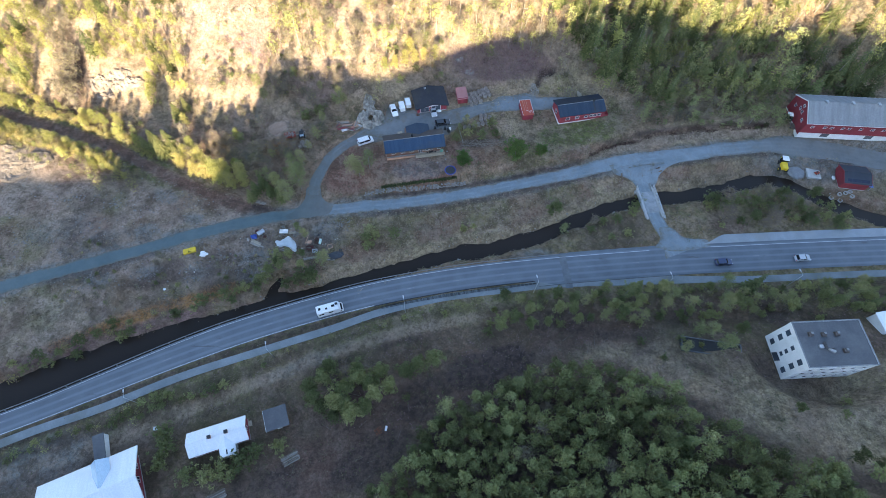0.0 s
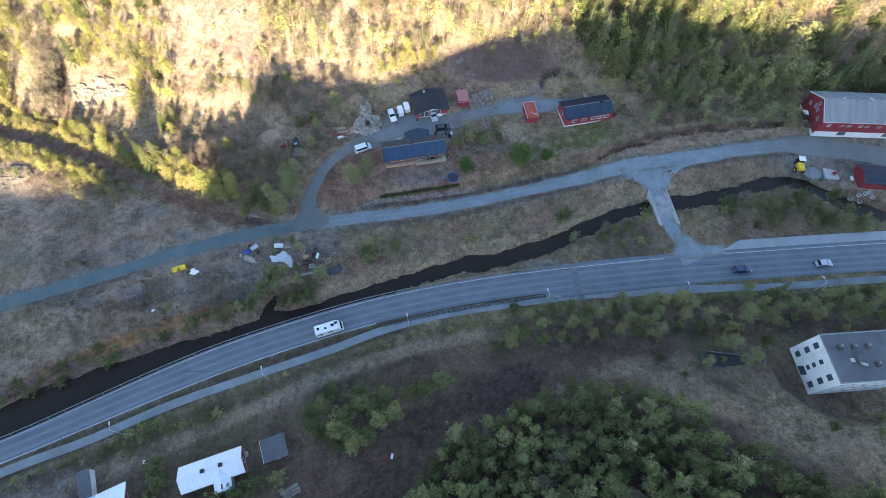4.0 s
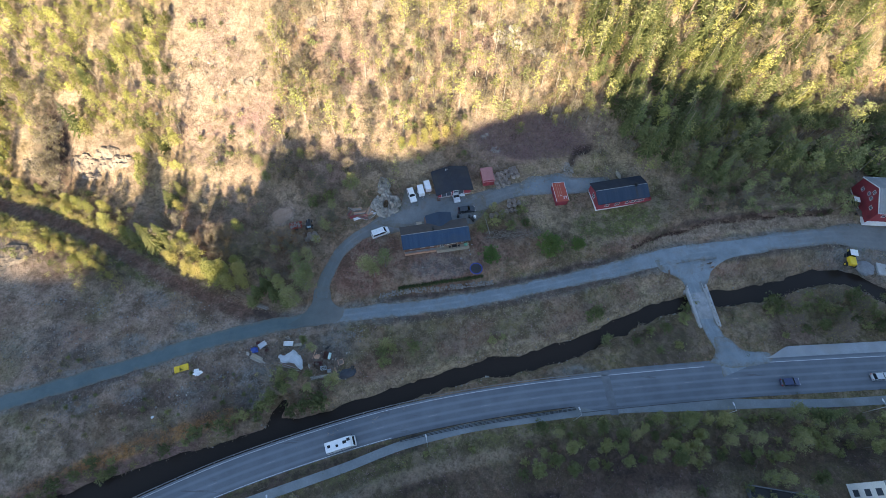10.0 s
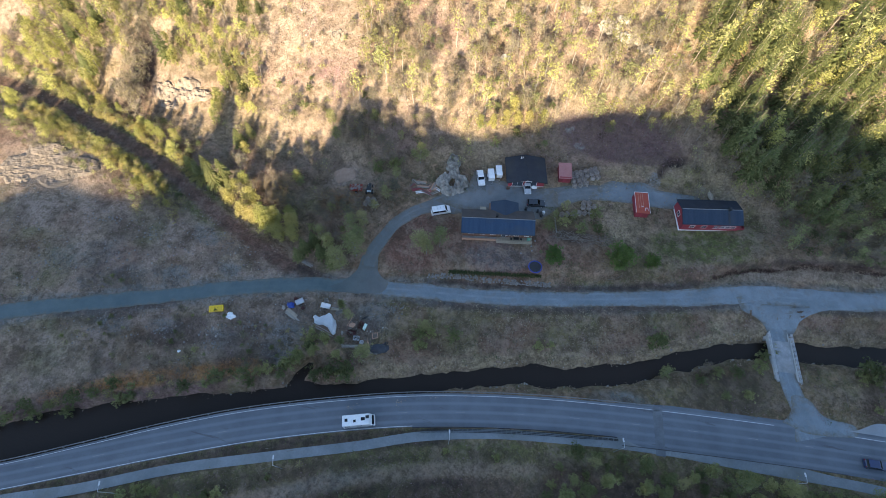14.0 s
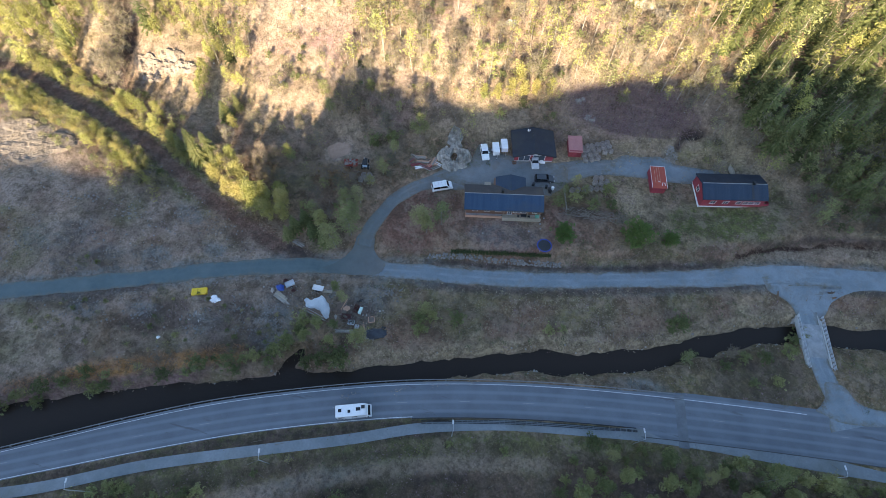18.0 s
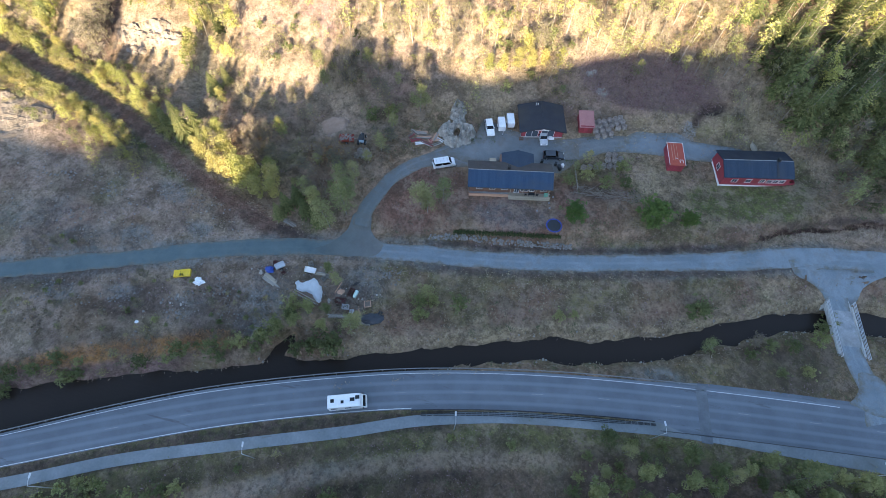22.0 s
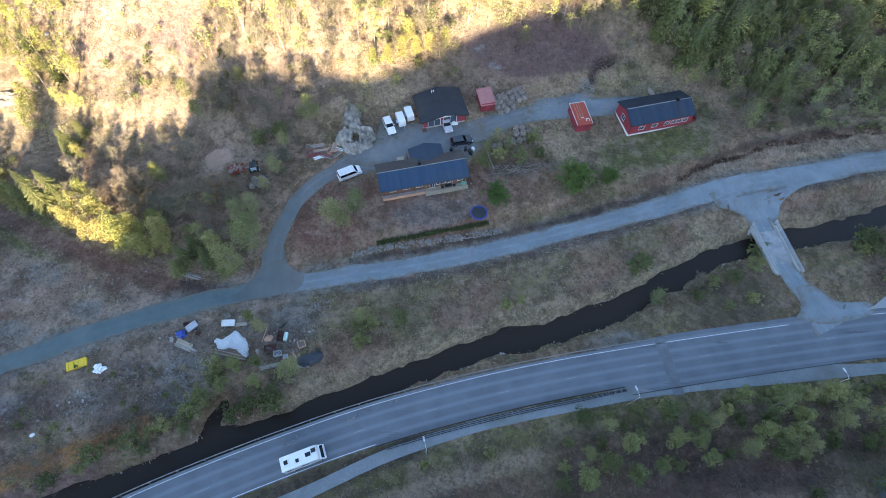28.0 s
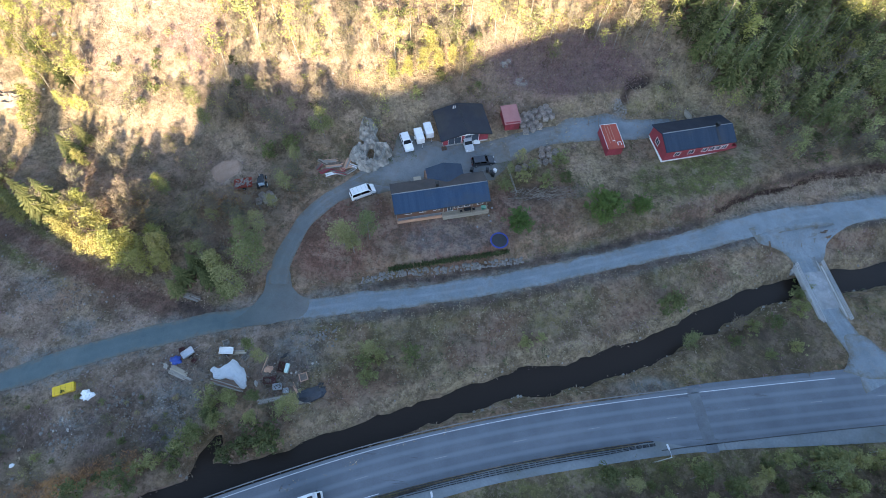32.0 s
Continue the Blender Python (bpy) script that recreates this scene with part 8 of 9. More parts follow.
def make_spruce(name, count, h, radius, label):
    for i in range(count):
        r = np.random.default_rng(500 + i)
        hh = h * (0.75 + 0.5 * i / max(1, count - 1))
        verts, faces = tube([(0, 0, -0.3), (0.05, 0, hh * 0.5), (0, 0, hh)], [0.17, 0.10, 0.02], 5)
        trunk = mesh_from("trunk", [tuple(v) for v in verts], faces, bark_dark, True)
        vs, fs, n = [], [], 0
        for k in range(19):
            t = 0.10 + 0.88 * k / 18
            reach = radius * (1 - t) ** 0.85 + 0.12
            m = max(5, int(9 - 4 * t))
            for b in range(m):
                a = 2 * math.pi * (b + 0.5 * (k % 2)) / m + r.uniform(-0.25, 0.25)
                R = reach * r.uniform(0.7, 1.15)
                out, side = np.array([math.cos(a), math.sin(a), 0]), np.array([-math.sin(a), math.cos(a), 0])
                z0 = hh * t + r.uniform(-0.1, 0.1) * hh / 18
                for q in range(4):
                    u0, u1 = 0.10 + 0.26 * q, 0.38 + 0.26 * q
                    w = 0.26 * R * (1.15 - 0.8 * u0) + 0.10
                    p = out * R * u0 + np.array([0, 0, z0 - 0.32 * R * u0 ** 1.4])
                    e = out * R * min(1.08, u1) + np.array([0, 0, z0 - 0.32 * R * u1 ** 1.4 + 0.06])
                    sgn = r.uniform(0.6, 1.3)
                    vs += [p, e + side * w * sgn - np.array([0, 0, 0.18 * w]), e - side * w * r.uniform(0.6, 1.3) - np.array([0, 0, 0.18 * w]), e + out * 0.16 * R]
                    fs += [(n, n + 1, n + 3), (n, n + 3, n + 2)]
                    n += 4
        crown = mesh_from("crown", np.array(vs), fs, leaf_spruce)
        kind(f"{name}{i}", trunk, crown, label)


make_broadleaf("birch", 5, 8.5, 2.0, 0.25, 16, 4, 22, 0.36, 0.14, bark_birch, leaf_birch, "slender birch tree with fresh light-green spring leaves", 0.10)
make_broadleaf("young", 4, 7.2, 1.5, 0.10, 20, 4, 25, 0.30, 0.13, bark_grey, leaf_young, "sapling birch with bright yellow-green spring leaves", 0.09, 1)
make_broadleaf("aspen", 4, 11.0, 1.6, 0.45, 13, 4, 9, 0.36, 0.15, bark_birch, leaf_young, "tall thin birch with a pale trunk and sparse yellow-green leaves", 0.11, 2)
make_broadleaf("grove", 5, 8.0, 1.7, 0.45, 10, 2, 75, 0.36, 0.16, bark_grey, leaf_dull, "broad-leaved tree with a dense rounded green crown", 0.12, puff=0.85)
make_broadleaf("bare", 4, 6.5, 2.1, 0.22, 16, 4, 3, 0.4, 0.09, bark_grey, leaf_young, "budding grey-brown tree with bare twigs", 0.09, 16)
make_broadleaf("bush", 4, 2.6, 1.5, 0.05, 13, 4, 15, 0.32, 0.13, bark_grey, leaf_dull, "low green willow bush with many stems", 0.05, puff=0.36)
make_broadleaf("scrub", 3, 2.2, 1.2, 0.05, 11, 3, 6, 0.3, 0.11, bark_grey, leaf_young, "low budding scrub with yellow-green shoots", 0.04, 5)
make_broadleaf("verge", 3, 2.5, 1.5, 0.05, 11, 4, 15, 0.34, 0.13, bark_grey, leaf_young, "low yellow-green birch thicket beside the trail", 0.05, 2)
make_broadleaf("maple", 2, 5.0, 2.7, 0.12, 26, 6, 28, 0.40, 0.15, bark_grey, leaf_maple, "round bright-green leafy maple tree", 0.14, puff=0.5)
make_spruce("spruce", 4, 10.0, 2.3, "dark-green conical spruce tree")
TREE_NAMES = {"birch": "birch_tree", "aspen": "tall_birch_tree", "young": "sapling_tree", "grove": "broadleaf_tree", "bare": "budding_tree", "bush": "willow_bush", "scrub": "scrub_bush", "verge": "thicket_bush", "maple": "maple_tree", "spruce": "spruce_tree"}
TREE_GROUPS = {"birch": "birches", "aspen": "hillside birches", "young": "saplings", "grove": "grove trees", "bare": "budding trees", "bush": "willow bushes", "scrub": "scrub bushes", "verge": "trailside thicket", "maple": "maples", "spruce": "spruces"}
VARIANTS = {"birch": 5, "aspen": 4, "young": 4, "grove": 5, "bare": 4, "bush": 4, "scrub": 3, "verge": 3, "maple": 2, "spruce": 4}

singles, woods = [], []          # (kind, x, y, scale): trees of their own, and the joined wood


def clear_of_ways(x, y):
    return not blocked[min(ny - 1, int(np.searchsorted(gy, y))), min(nx - 1, int(np.searchsorted(gx, x)))]


PLOTS = ((-5, 99, 11, 8), (-2, 114.5, 8, 6), (46.5, 111.5, 11, 6), (133, 110, 22, 10), (91, 33, 11, 9), (-46, 16.2, 9, 5), (-70, 6, 13, 11), (129, 92, 9, 6), (29, 112, 4, 5), (11, 118, 8, 4), (-34, 20.5, 5, 4), (-22, 107, 5, 4), (112, 96, 8, 5))


def free(x, y, grow=1.0):
    return all(abs(x - cx) > rx * grow or abs(y - cy) > ry * grow for cx, cy, rx, ry in PLOTS)


def scatter(n, inside, kinds, gap, into, scale=(0.75, 1.2), tries=14, own=True):
    """Plants n trees where inside(x, y, u) holds, gap metres apart."""
    made = []
    names, weights = zip(*kinds)
    weights = np.array(weights) / sum(weights)
    left = n * tries
    (x0, x1, y0, y1), test = inside
    while len(made) < n and left:
        left -= 1
        x, y = rng.uniform(x0, x1), rng.uniform(y0, y1)
        if not test(x, y) or any((x - a) ** 2 + (y - b) ** 2 < gap * gap for a, b in made) or not free(x, y) or not clear_of_ways(x, y):
            continue
        made.append((x, y))
        into.append((str(rng.choice(names, p=weights)), x, y, rng.uniform(*scale)))


def in_spot(cx, cy, rx, ry, turn=0.0):
    c, s = math.cos(radians(turn)), math.sin(radians(turn))
    def test(x, y):
        u, v = (x - cx) * c + (y - cy) * s, -(x - cx) * s + (y - cy) * c
        return math.hypot(u / rx, v / ry) + 0.25 * float(rough_field(x, y, 5, 61)) < 1
    r = max(rx, ry) * 1.2
    return (cx - r, cx + r, cy - r, cy + r), test


# single trees that stand out
for k, x, y, s in (
        ("birch", -22.3, 89.4, 0.72), ("birch", -17.7, 90.2, 0.66), ("birch", -20.5, 88.0, 0.55), ("birch", -37.0, 84.0, 0.8), ("birch", -39.5, 80.5, 0.75), ("birch", -37.6, 88.0, 0.6), ("birch", -37.0, 92.0, 0.5), ("birch", -33.8, 100.4, 0.45),
        ("spruce", -49.7, 82.8, 0.62), ("spruce", -48.0, 85.0, 0.6), ("spruce", -45.4, 82.4, 0.6), ("spruce", -42.4, 80.6, 0.5), ("spruce", -50.6, 80.6, 0.5), ("grove", -43.4, 84.0, 0.65), ("birch", -46.5, 86.5, 0.5),
        ("spruce", -76, 113, 0.5), ("maple", 25.0, 95.6, 0.86), ("maple", 32.8, 97.2, 0.55), ("maple", 9.6, 93.2, 0.72),
        ("birch", -16.5, 69.8, 0.42), ("bush", -17.5, 68.5, 0.9), ("bush", -15.0, 69.0, 0.8), ("bush", -9.6, 69.5, 1.0), ("bush", 35.1, 78.0, 1.2), ("birch", 37.6, 72.0, 0.4), ("bush", 36.4, 79.4, 1.0), ("bush", 9.2, 71.6, 0.7), ("bush", 12.0, 72.5, 0.5),
        ("grove", -36.1, 70.5, 0.42), ("grove", -33.7, 62.2, 0.45), ("birch", -27.8, 61.4, 0.42), ("bush", -40.5, 62.6, 1.0), ("grove", -39.4, 59.3, 0.5), ("bush", -16.6, 65.6, 1.0), ("bush", -30.6, 55.9, 1.2), ("grove", -41.5, 57.2, 0.55), ("grove", -38.5, 58.5, 0.6), ("grove", -36.8, 61.5, 0.55), ("bush", -37.0, 54.2, 1.0), ("bush", -34.0, 55.4, 1.1), ("bush", -31.0, 56.6, 1.2), ("birch", -28.6, 60.2, 0.5), ("grove", -33.5, 58.8, 0.5), ("bush", -43.0, 55.0, 1.1), ("bush", -40.8, 60.5, 0.9), ("birch", -33.8, 68.8, 0.4),
        ("birch", 10.5, 107.5, 0.32), ("birch", 13.0, 105.8, 0.28), ("birch", 8.6, 104.9, 0.26), ("bush", 18.5, 107.5, 1.0), ("bush", 11.0, 103.4, 0.9), ("bush", 15.0, 102.8, 0.9), ("bush", 19.5, 103.5, 0.7), ("bush", 7.6, 101.6, 0.8),
        ("birch", -27.9, 112.5, 0.62), ("bare", -28.5, 116.5, 0.7), ("bare", -46.0, 119, 0.9), ("birch", -54.0, 118.5, 0.5), ("bare", -36.0, 112.0, 0.8), ("bush", -34.0, 110, 1.1), ("bush", -38, 108.5, 1.0),
        ("bush", 48.5, 74.5, 0.8), ("bush", 53.0, 75.5, 0.9), ("bush", 55.5, 71.0, 0.7), ("bush", 45.0, 72.0, 0.7), ("bush", 58.0, 77.5, 0.9), ("bush", 50.5, 69.5, 0.6), ("bare", 46.5, 75.0, 0.45), ("bush", 62.5, 82.5, 1.0), ("bush", 60.0, 81.0, 0.8), ("bush", 81.5, 82.5, 1.5), ("bush", 84.0, 80.8, 1.3), ("bush", 88.0, 81.5, 1.2), ("bush", 94.0, 82.0, 1.1), ("bush", 103.0, 84.0, 1.3), ("bush", 107.0, 82.0, 1.1), ("bush", 98.0, 80.0, 0.9),
        ("bush", -58.5, 17.5, 1.3), ("bush", -57.4, 14.0, 1.4), ("bush", -58.2, 10.5, 1.2), ("bush", -43.5, 9.5, 1.5), ("bush", -40.5, 11.5, 1.4), ("bush", -47.5, 8.5, 1.3), ("bush", -51.5, 8.8, 1.2), ("bush", -38.0, 13.5, 1.1), ("bush", -33.0, 14.5, 1.0)):
    singles.append((k, x, y, s * (1.45 if k == "birch" else 1.2)))

# between drive and rock field, along the trail, river banks, strip by the lane
for k, x, y, s in (("young", -72.0, 95.1, 1), ("young", -70.4, 97.2, 0.88), ("young", -66.9, 92.4, 1.12), ("young", -67.5, 88.3, 1), ("young", -63.8, 87.2, 1.06), ("young", -61.6, 88.0, 1.19), ("young", -60.0, 86.2, 1.25), ("young", -58.6, 88.2, 1.12), ("young", -56.6, 84.8, 1.19), ("young", -56.2, 91.1, 0.88), ("young", -54.8, 88.2, 1.06), ("young", -58.1, 101.6, 0.7), ("young", -72.9, 91.6, 0.88), ("young", -53.2, 85.2, 0.88),
        ("bare", -64.8, 97.8, 0.95), ("bare", -62.1, 97.6, 1.0), ("bare", -60.1, 99.0, 0.95), ("bare", -62.6, 94.3, 0.8), ("bare", -60.0, 94.1, 0.8), ("bare", -63.6, 99.7, 0.9), ("bare", -70.4, 94.6, 0.7), ("bare", -73.4, 98.4, 0.7), ("bare", -66.5, 99.4, 0.7),
        ("spruce", -79.0, 96.2, 1.1), ("spruce", -77.2, 98.4, 0.95), ("spruce", -81.8, 98.8, 1.15), ("spruce", -78.0, 110.0, 0.8), ("young", -75.2, 107.6, 0.7), ("spruce", -75.6, 96.6, 0.6), ("spruce", -84.5, 98.0, 0.7),
        ("young", -11.5, 124.6, 0.7), ("young", -8.6, 126.2, 0.75), ("young", -5.6, 127.0, 0.7), ("young", -2.6, 128.2, 0.75), ("young", 0.8, 129.0, 0.7), ("young", -14.6, 124.0, 0.6), ("young", -6.8, 129.6, 0.8),
        ("young", -99.0, 93.5, 0.55), ("young", -94.9, 91.2, 0.6), ("young", -92.4, 89.6, 0.55), ("young", -90.2, 88.6, 0.5), ("young", -87.6, 86.9, 0.45), ("scrub", -93.9, 84.0, 1.2), ("scrub", -84.9, 83.9, 1.3), ("scrub", -89.5, 86.5, 1.1), ("young", -97.6, 91.4, 0.5), ("young", -103.0, 95.5, 0.5), ("young", -106.5, 97.5, 0.5)):
    singles.append((k, x, y, s))
scatter(34, ((-58, -25, 92, 122), lambda x, y: np.hypot(x + 46.8, y - 105.4) > 6 and np.hypot(x + 40, y - 101) > 4), (("bare", 5), ("birch", 2), ("bush", 2)), 2.6, singles, (0.35, 0.7))
scatter(13, in_spot(-45, 92, 6, 6), (("birch", 1), ("bare", 4), ("bush", 2)), 2.6, singles, (0.45, 0.75))
def past_trail(x, y):
    """Metres north of the trail, straight up the map."""
    return y - float(np.interp(x, TRAIL[::-1, 0], TRAIL[::-1, 1]))


scatter(24, ((-140, -84, 92, 130), lambda x, y: 5.0 < past_trail(x, y) < 9), (("young", 5), ("scrub", 3), ("bush", 1)), 2.0, singles, (0.5, 0.85))
scatter(70, ((-140, -82, 92, 122), lambda x, y: 2.6 < past_trail(x, y) < 6.0), (("verge", 1),), 1.3, singles, (0.42, 0.72), 60)
scatter(80, ((-140, -90, 84, 112), lambda x, y: -8.0 + 3 * float(ramp(-112, -92, x)) < past_trail(x, y) < -3.0), (("verge", 1),), 1.3, singles, (0.5, 0.82), 60)
scatter(40, ((-128, -84, 80, 112), lambda x, y: -8.5 < past_trail(x, y) < -3.4), (("scrub", 7), ("bush", 1)), 1.9, singles, (0.6, 0.95))
scatter(42, ((-112, -44, 27, 60), lambda x, y: 4.0 < near([x], [y], RIVER[::2])[0][0] < 7.5 and y > float(np.interp(x, RIVER[:, 0], RIVER[:, 1]))), (("bush", 5), ("scrub", 2)), 1.8, singles, (0.6, 1.2))
scatter(75, ((-90, 118, 10, 66), lambda x, y: 1.9 < near([x], [y], CYCLE[::2])[0][0] < 6 and y < float(np.interp(x, CYCLE[:, 0], CYCLE[:, 1]))), (("bush", 5), ("scrub", 2)), 2.0, singles, (0.5, 0.9))
scatter(100, ((14, 128, 40, 58), lambda x, y: 2.5 < float(np.interp(x, CYCLE[:, 0], CYCLE[:, 1])) - y < 12 and rough_field(x, y, 9, 62) > -0.45), (("birch", 3), ("grove", 4), ("bush", 3), ("spruce", 0.3)), 2.5, singles, (0.5, 0.85))
for x, y in ((-22.8, 31.2), (-26.5, 26.6), (-23.6, 28.9), (-16.4, 31.4), (-16.1, 28.5), (-11.4, 30.1), (-8.6, 26.5), (-11.7, 25.3), (-21.0, 24.0), (-17.9, 22.6), (-20.4, 20.2), (-16.5, 20.4), (-5.6, 30.5), (1.4, 32.7), (-24.2, 22.6), (-13.8, 22.8), (-19.4, 26.4), (-1.8, 31.6), (-13.6, 27.4), (-25.6, 24.4)):
    singles.append(("grove", x, y, rng.uniform(0.95, 1.2)))
scatter(8, in_spot(-14, 27, 13, 6.5, 20), (("bare", 3), ("bush", 3)), 2.0, singles, (0.6, 0.9))
scatter(70, ((-96, -46, 48, 66), lambda x, y: y > float(np.interp(x, RIVER[:, 0], RIVER[:, 1])) + 5 and rough_field(x, y, 9, 68) > -0.1), (("bare", 3), ("bush", 2), ("scrub", 2)), 1.9, singles, (0.22, 0.5))
scatter(34, ((80, 120, 73.5, 87), lambda x, y: y < float(np.interp(x, RIVER[:, 0], RIVER[:, 1])) - 3.2 and rough_field(x, y, 8, 70) > -0.35), (("bush", 6), ("bare", 1), ("grove", 1)), 2.0, singles, (0.55, 1.15))
scatter(12, ((50, 70, 34, 46), lambda x, y: True), (("bush", 3), ("birch", 1)), 3, singles, (0.5, 0.9))
scatter(14, ((74, 128, 20, 50), lambda x, y: True), (("bush", 3), ("grove", 2)), 3, singles, (0.6, 0.9))
# south grove, joined
GROVE_EDGE = ((-12, -7, -2, 4, 13, 18, 26, 32, 39, 47, 54, 58, 66, 73, 81), (6, 9.5, 15.5, 22, 25, 27, 31, 32, 31, 28.5, 23, 18, 14, 10, 6))
scatter(520, ((-12, 82, -14, 31), lambda x, y: y < float(np.interp(x, *GROVE_EDGE)) + 1.5 * float(rough_field(x, y, 5, 61))), (("grove", 11), ("birch", 1), ("bare", 0.5), ("spruce", 0.7)), 2.15, woods, (0.68, 1.0), 40)
scatter(60, ((76, 128, -12, 12), lambda x, y: True), (("grove", 6), ("bush", 3)), 2.6, woods, (0.6, 1.0))
scatter(70, ((-110, -50, 2, 26), lambda x, y: 2.5 < float(np.interp(x, CYCLE[:, 0], CYCLE[:, 1])) - y < 7), (("bush", 4), ("scrub", 3)), 1.8, woods, (0.5, 0.9))
# north slope
def in_clearing(x, y):
    """The felled strip that runs up the slope, bare but for brash and stumps."""
    return -77 < x + 0.12 * (y - 125) + 3 * float(rough_field(x, y, 9, 44)) < -49


scatter(290, ((-50, 44, 122, 186), lambda x, y: y > 128 + 0.1 * x and rough_field(x, y, 18, 63) > -0.35), (("aspen", 6), ("bare", 2), ("birch", 1)), 2.8, woods, (0.6, 1.1))
scatter(560, ((-76, 44, 114, 186), lambda x, y: (not in_clearing(x, y) or rng.uniform() < 0.22) and rough_field(x, y, 12, 64) > -0.3 and not (4 < x < 40 and y < 134)), (("scrub", 7), ("bare", 2), ("bush", 1.5)), 1.7, woods, (0.45, 1.0))
scatter(600, ((-150, -66, 112, 186), lambda x, y: not in_clearing(x, y) and past_trail(x, y) > 8 and rough_field(x, y, 15, 65) > -0.5 - 0.4 * (x < -104) and not (-124 < x < -88 and 110 < y < 127) and not (-118 < x < -106 and y < 139)), (("aspen", 3), ("young", 6), ("scrub", 4), ("spruce", 0.5)), 1.9, woods, (0.5, 1.0))
scatter(190, ((-160, -88, 84, 130), lambda x, y: (2.8 < past_trail(x, y) < 12 or -13 < past_trail(x, y) < -3.6) and not (-124 < x < -88 and y > 113)), (("young", 1), ("scrub", 8), ("bush", 1)), 1.6, woods, (0.5, 0.85))
scatter(130, ((-200, -124, 108, 186), lambda x, y: rough_field(x, y, 15, 66) > -0.6), (("aspen", 2), ("young", 4), ("scrub", 5)), 2.4, woods, (0.6, 1.0))
scatter(60, ((-150, -98, 86, 112), lambda x, y: 0 < float(np.interp(x, TRAIL[::-1, 0], TRAIL[::-1, 1])) - y < 15 and rough_field(x, y, 9, 67) > -0.35 and not (-128 < x < -106 and y < 97)), (("scrub", 6), ("young", 2), ("bush", 2)), 2.0, woods, (0.5, 0.8))
scatter(40, ((40, 84, 128, 168), lambda x, y: x + 0.4 * (y - 130) > 48), (("spruce", 1),), 3.0, woods, (1.0, 1.35))
scatter(24, ((-120, -106, 112, 138), lambda x, y: abs(x + 113 + 0.2 * (y - 124)) < 3.4), (("bare", 1),), 1.7, woods, (0.7, 1.0))
scatter(30, ((-80, -50, 96, 124), lambda x, y: True), (("scrub", 5), ("bare", 3)), 2.2, woods, (0.45, 0.9))
scatter(430, ((36, 166, 120, 186), lambda x, y: y > 122 + 14 * float(ramp(62, 42, x)) and (x + 0.4 * (y - 130) > 44) and rough_field(x, y, 9, 69) > -0.45), (("spruce", 6), ("birch", 2.5), ("young", 1), ("aspen", 3), ("bare", 1)), 2.5, woods, (0.75, 1.35))
scatter(100, ((47, 112, 119, 138), lambda x, y: x + 0.6 * (y - 119) > 53), (("birch", 4), ("aspen", 3), ("spruce", 2.5), ("grove", 1), ("bare", 3)), 2.7, woods, (0.65, 1.05))
scatter(130, ((62, 112, 106, 124), lambda x, y: y > 108 and x > 64), (("birch", 4), ("bush", 5), ("bare", 2)), 2.2, woods, (0.5, 0.85))

for k, x, y, s in singles:
    v = int(rng.integers(VARIANTS[k]))
    trunk, crown, label = KINDS[f"{k}{v}"]
    top = thing(TREE_NAMES[k], pose(x, y, height(x, y), 0, 0, rng.uniform(0, 360)) @ Matrix.Scale(s * rng.uniform(0.92, 1.08), 4), label, "bush" if k in ("bush", "scrub", "verge") else "tree", TREE_GROUPS[k])
    part("trunk", trunk, top)
    part("crown", crown, top)


def thinned(co, faces, index, mats, seed, keep):
    """A crown for the joined wood: half its leaves, larger, of one triangle each."""
    r = np.random.default_rng(seed)
    vs, fs, mi = [], [], []
    for f, m in zip(faces, index):
        p = co[list(f)]
        if len(f) == 4:
            if r.uniform() > keep:
                continue
            c = p.mean(axis=0)
            p = c + (p[:3] - c) * (1.95 if keep < 0.4 else 1.7)
        elif r.uniform() > 0.6:
            continue
        fs.append(tuple(range(len(vs), len(vs) + 3)))
        vs += list(p[:3])
        mi.append(m)
    return np.array(vs), fs, mi, mats


def gather(name, spots, which, material, label):
    """Joins the trunks (0) or crowns (1) of many trees into one object of countless pieces."""
    cache, vs, fl, tone, n = {}, [], [], [], 0
    for k, x, y, s, v, a, z in spots:
        me = KINDS[f"{k}{v}"][which]
        key = f"{k}{v}"
        if key not in cache:
            co = np.empty(len(me.vertices) * 3, np.float32)
            me.vertices.foreach_get("co", co)
            cache[key] = (co.reshape(-1, 3), [tuple(p.vertices) for p in me.polygons if which or p.vertices[0] < 30 or ((p.vertices[0] - 30) // 9) % 5 == 0], [p.material_index for p in me.polygons], list(me.materials))
            if which:
                cache[key] = thinned(*cache[key], hash_seed(key), 0.45 if k == "grove" else 0.31)
        co, faces, mats, _ = cache[key]
        c, sn = math.cos(a), math.sin(a)
        tone.append(np.full(len(co), 0.95 * ((x * 7.31 + y * 3.77) % 1.0 - 0.45) if which else 0.0, np.float32))
        vs.append(np.column_stack([(co[:, 0] * c - co[:, 1] * sn) * s + x, (co[:, 0] * sn + co[:, 1] * c) * s + y, co[:, 2] * s + z]))
        fl.append((key, n))
        n += len(co)
    verts = np.vstack(vs)
    faces, index, mats = [], [], []
    for key, start in fl:
        _, fs, mi, ml = cache[key]
        for m in ml:
            if m not in mats:
                mats.append(m)
        look_up = [mats.index(m) for m in ml]
        faces += [tuple(i + start for i in f) for f in fs]
        index += [look_up[i] for i in mi]
    me = mesh_from(name, verts, faces, mats)
    me.polygons.foreach_set("material_index", index)
    me.attributes.new("tone", "FLOAT", "POINT").data.foreach_set("value", np.concatenate(tone))
    return me


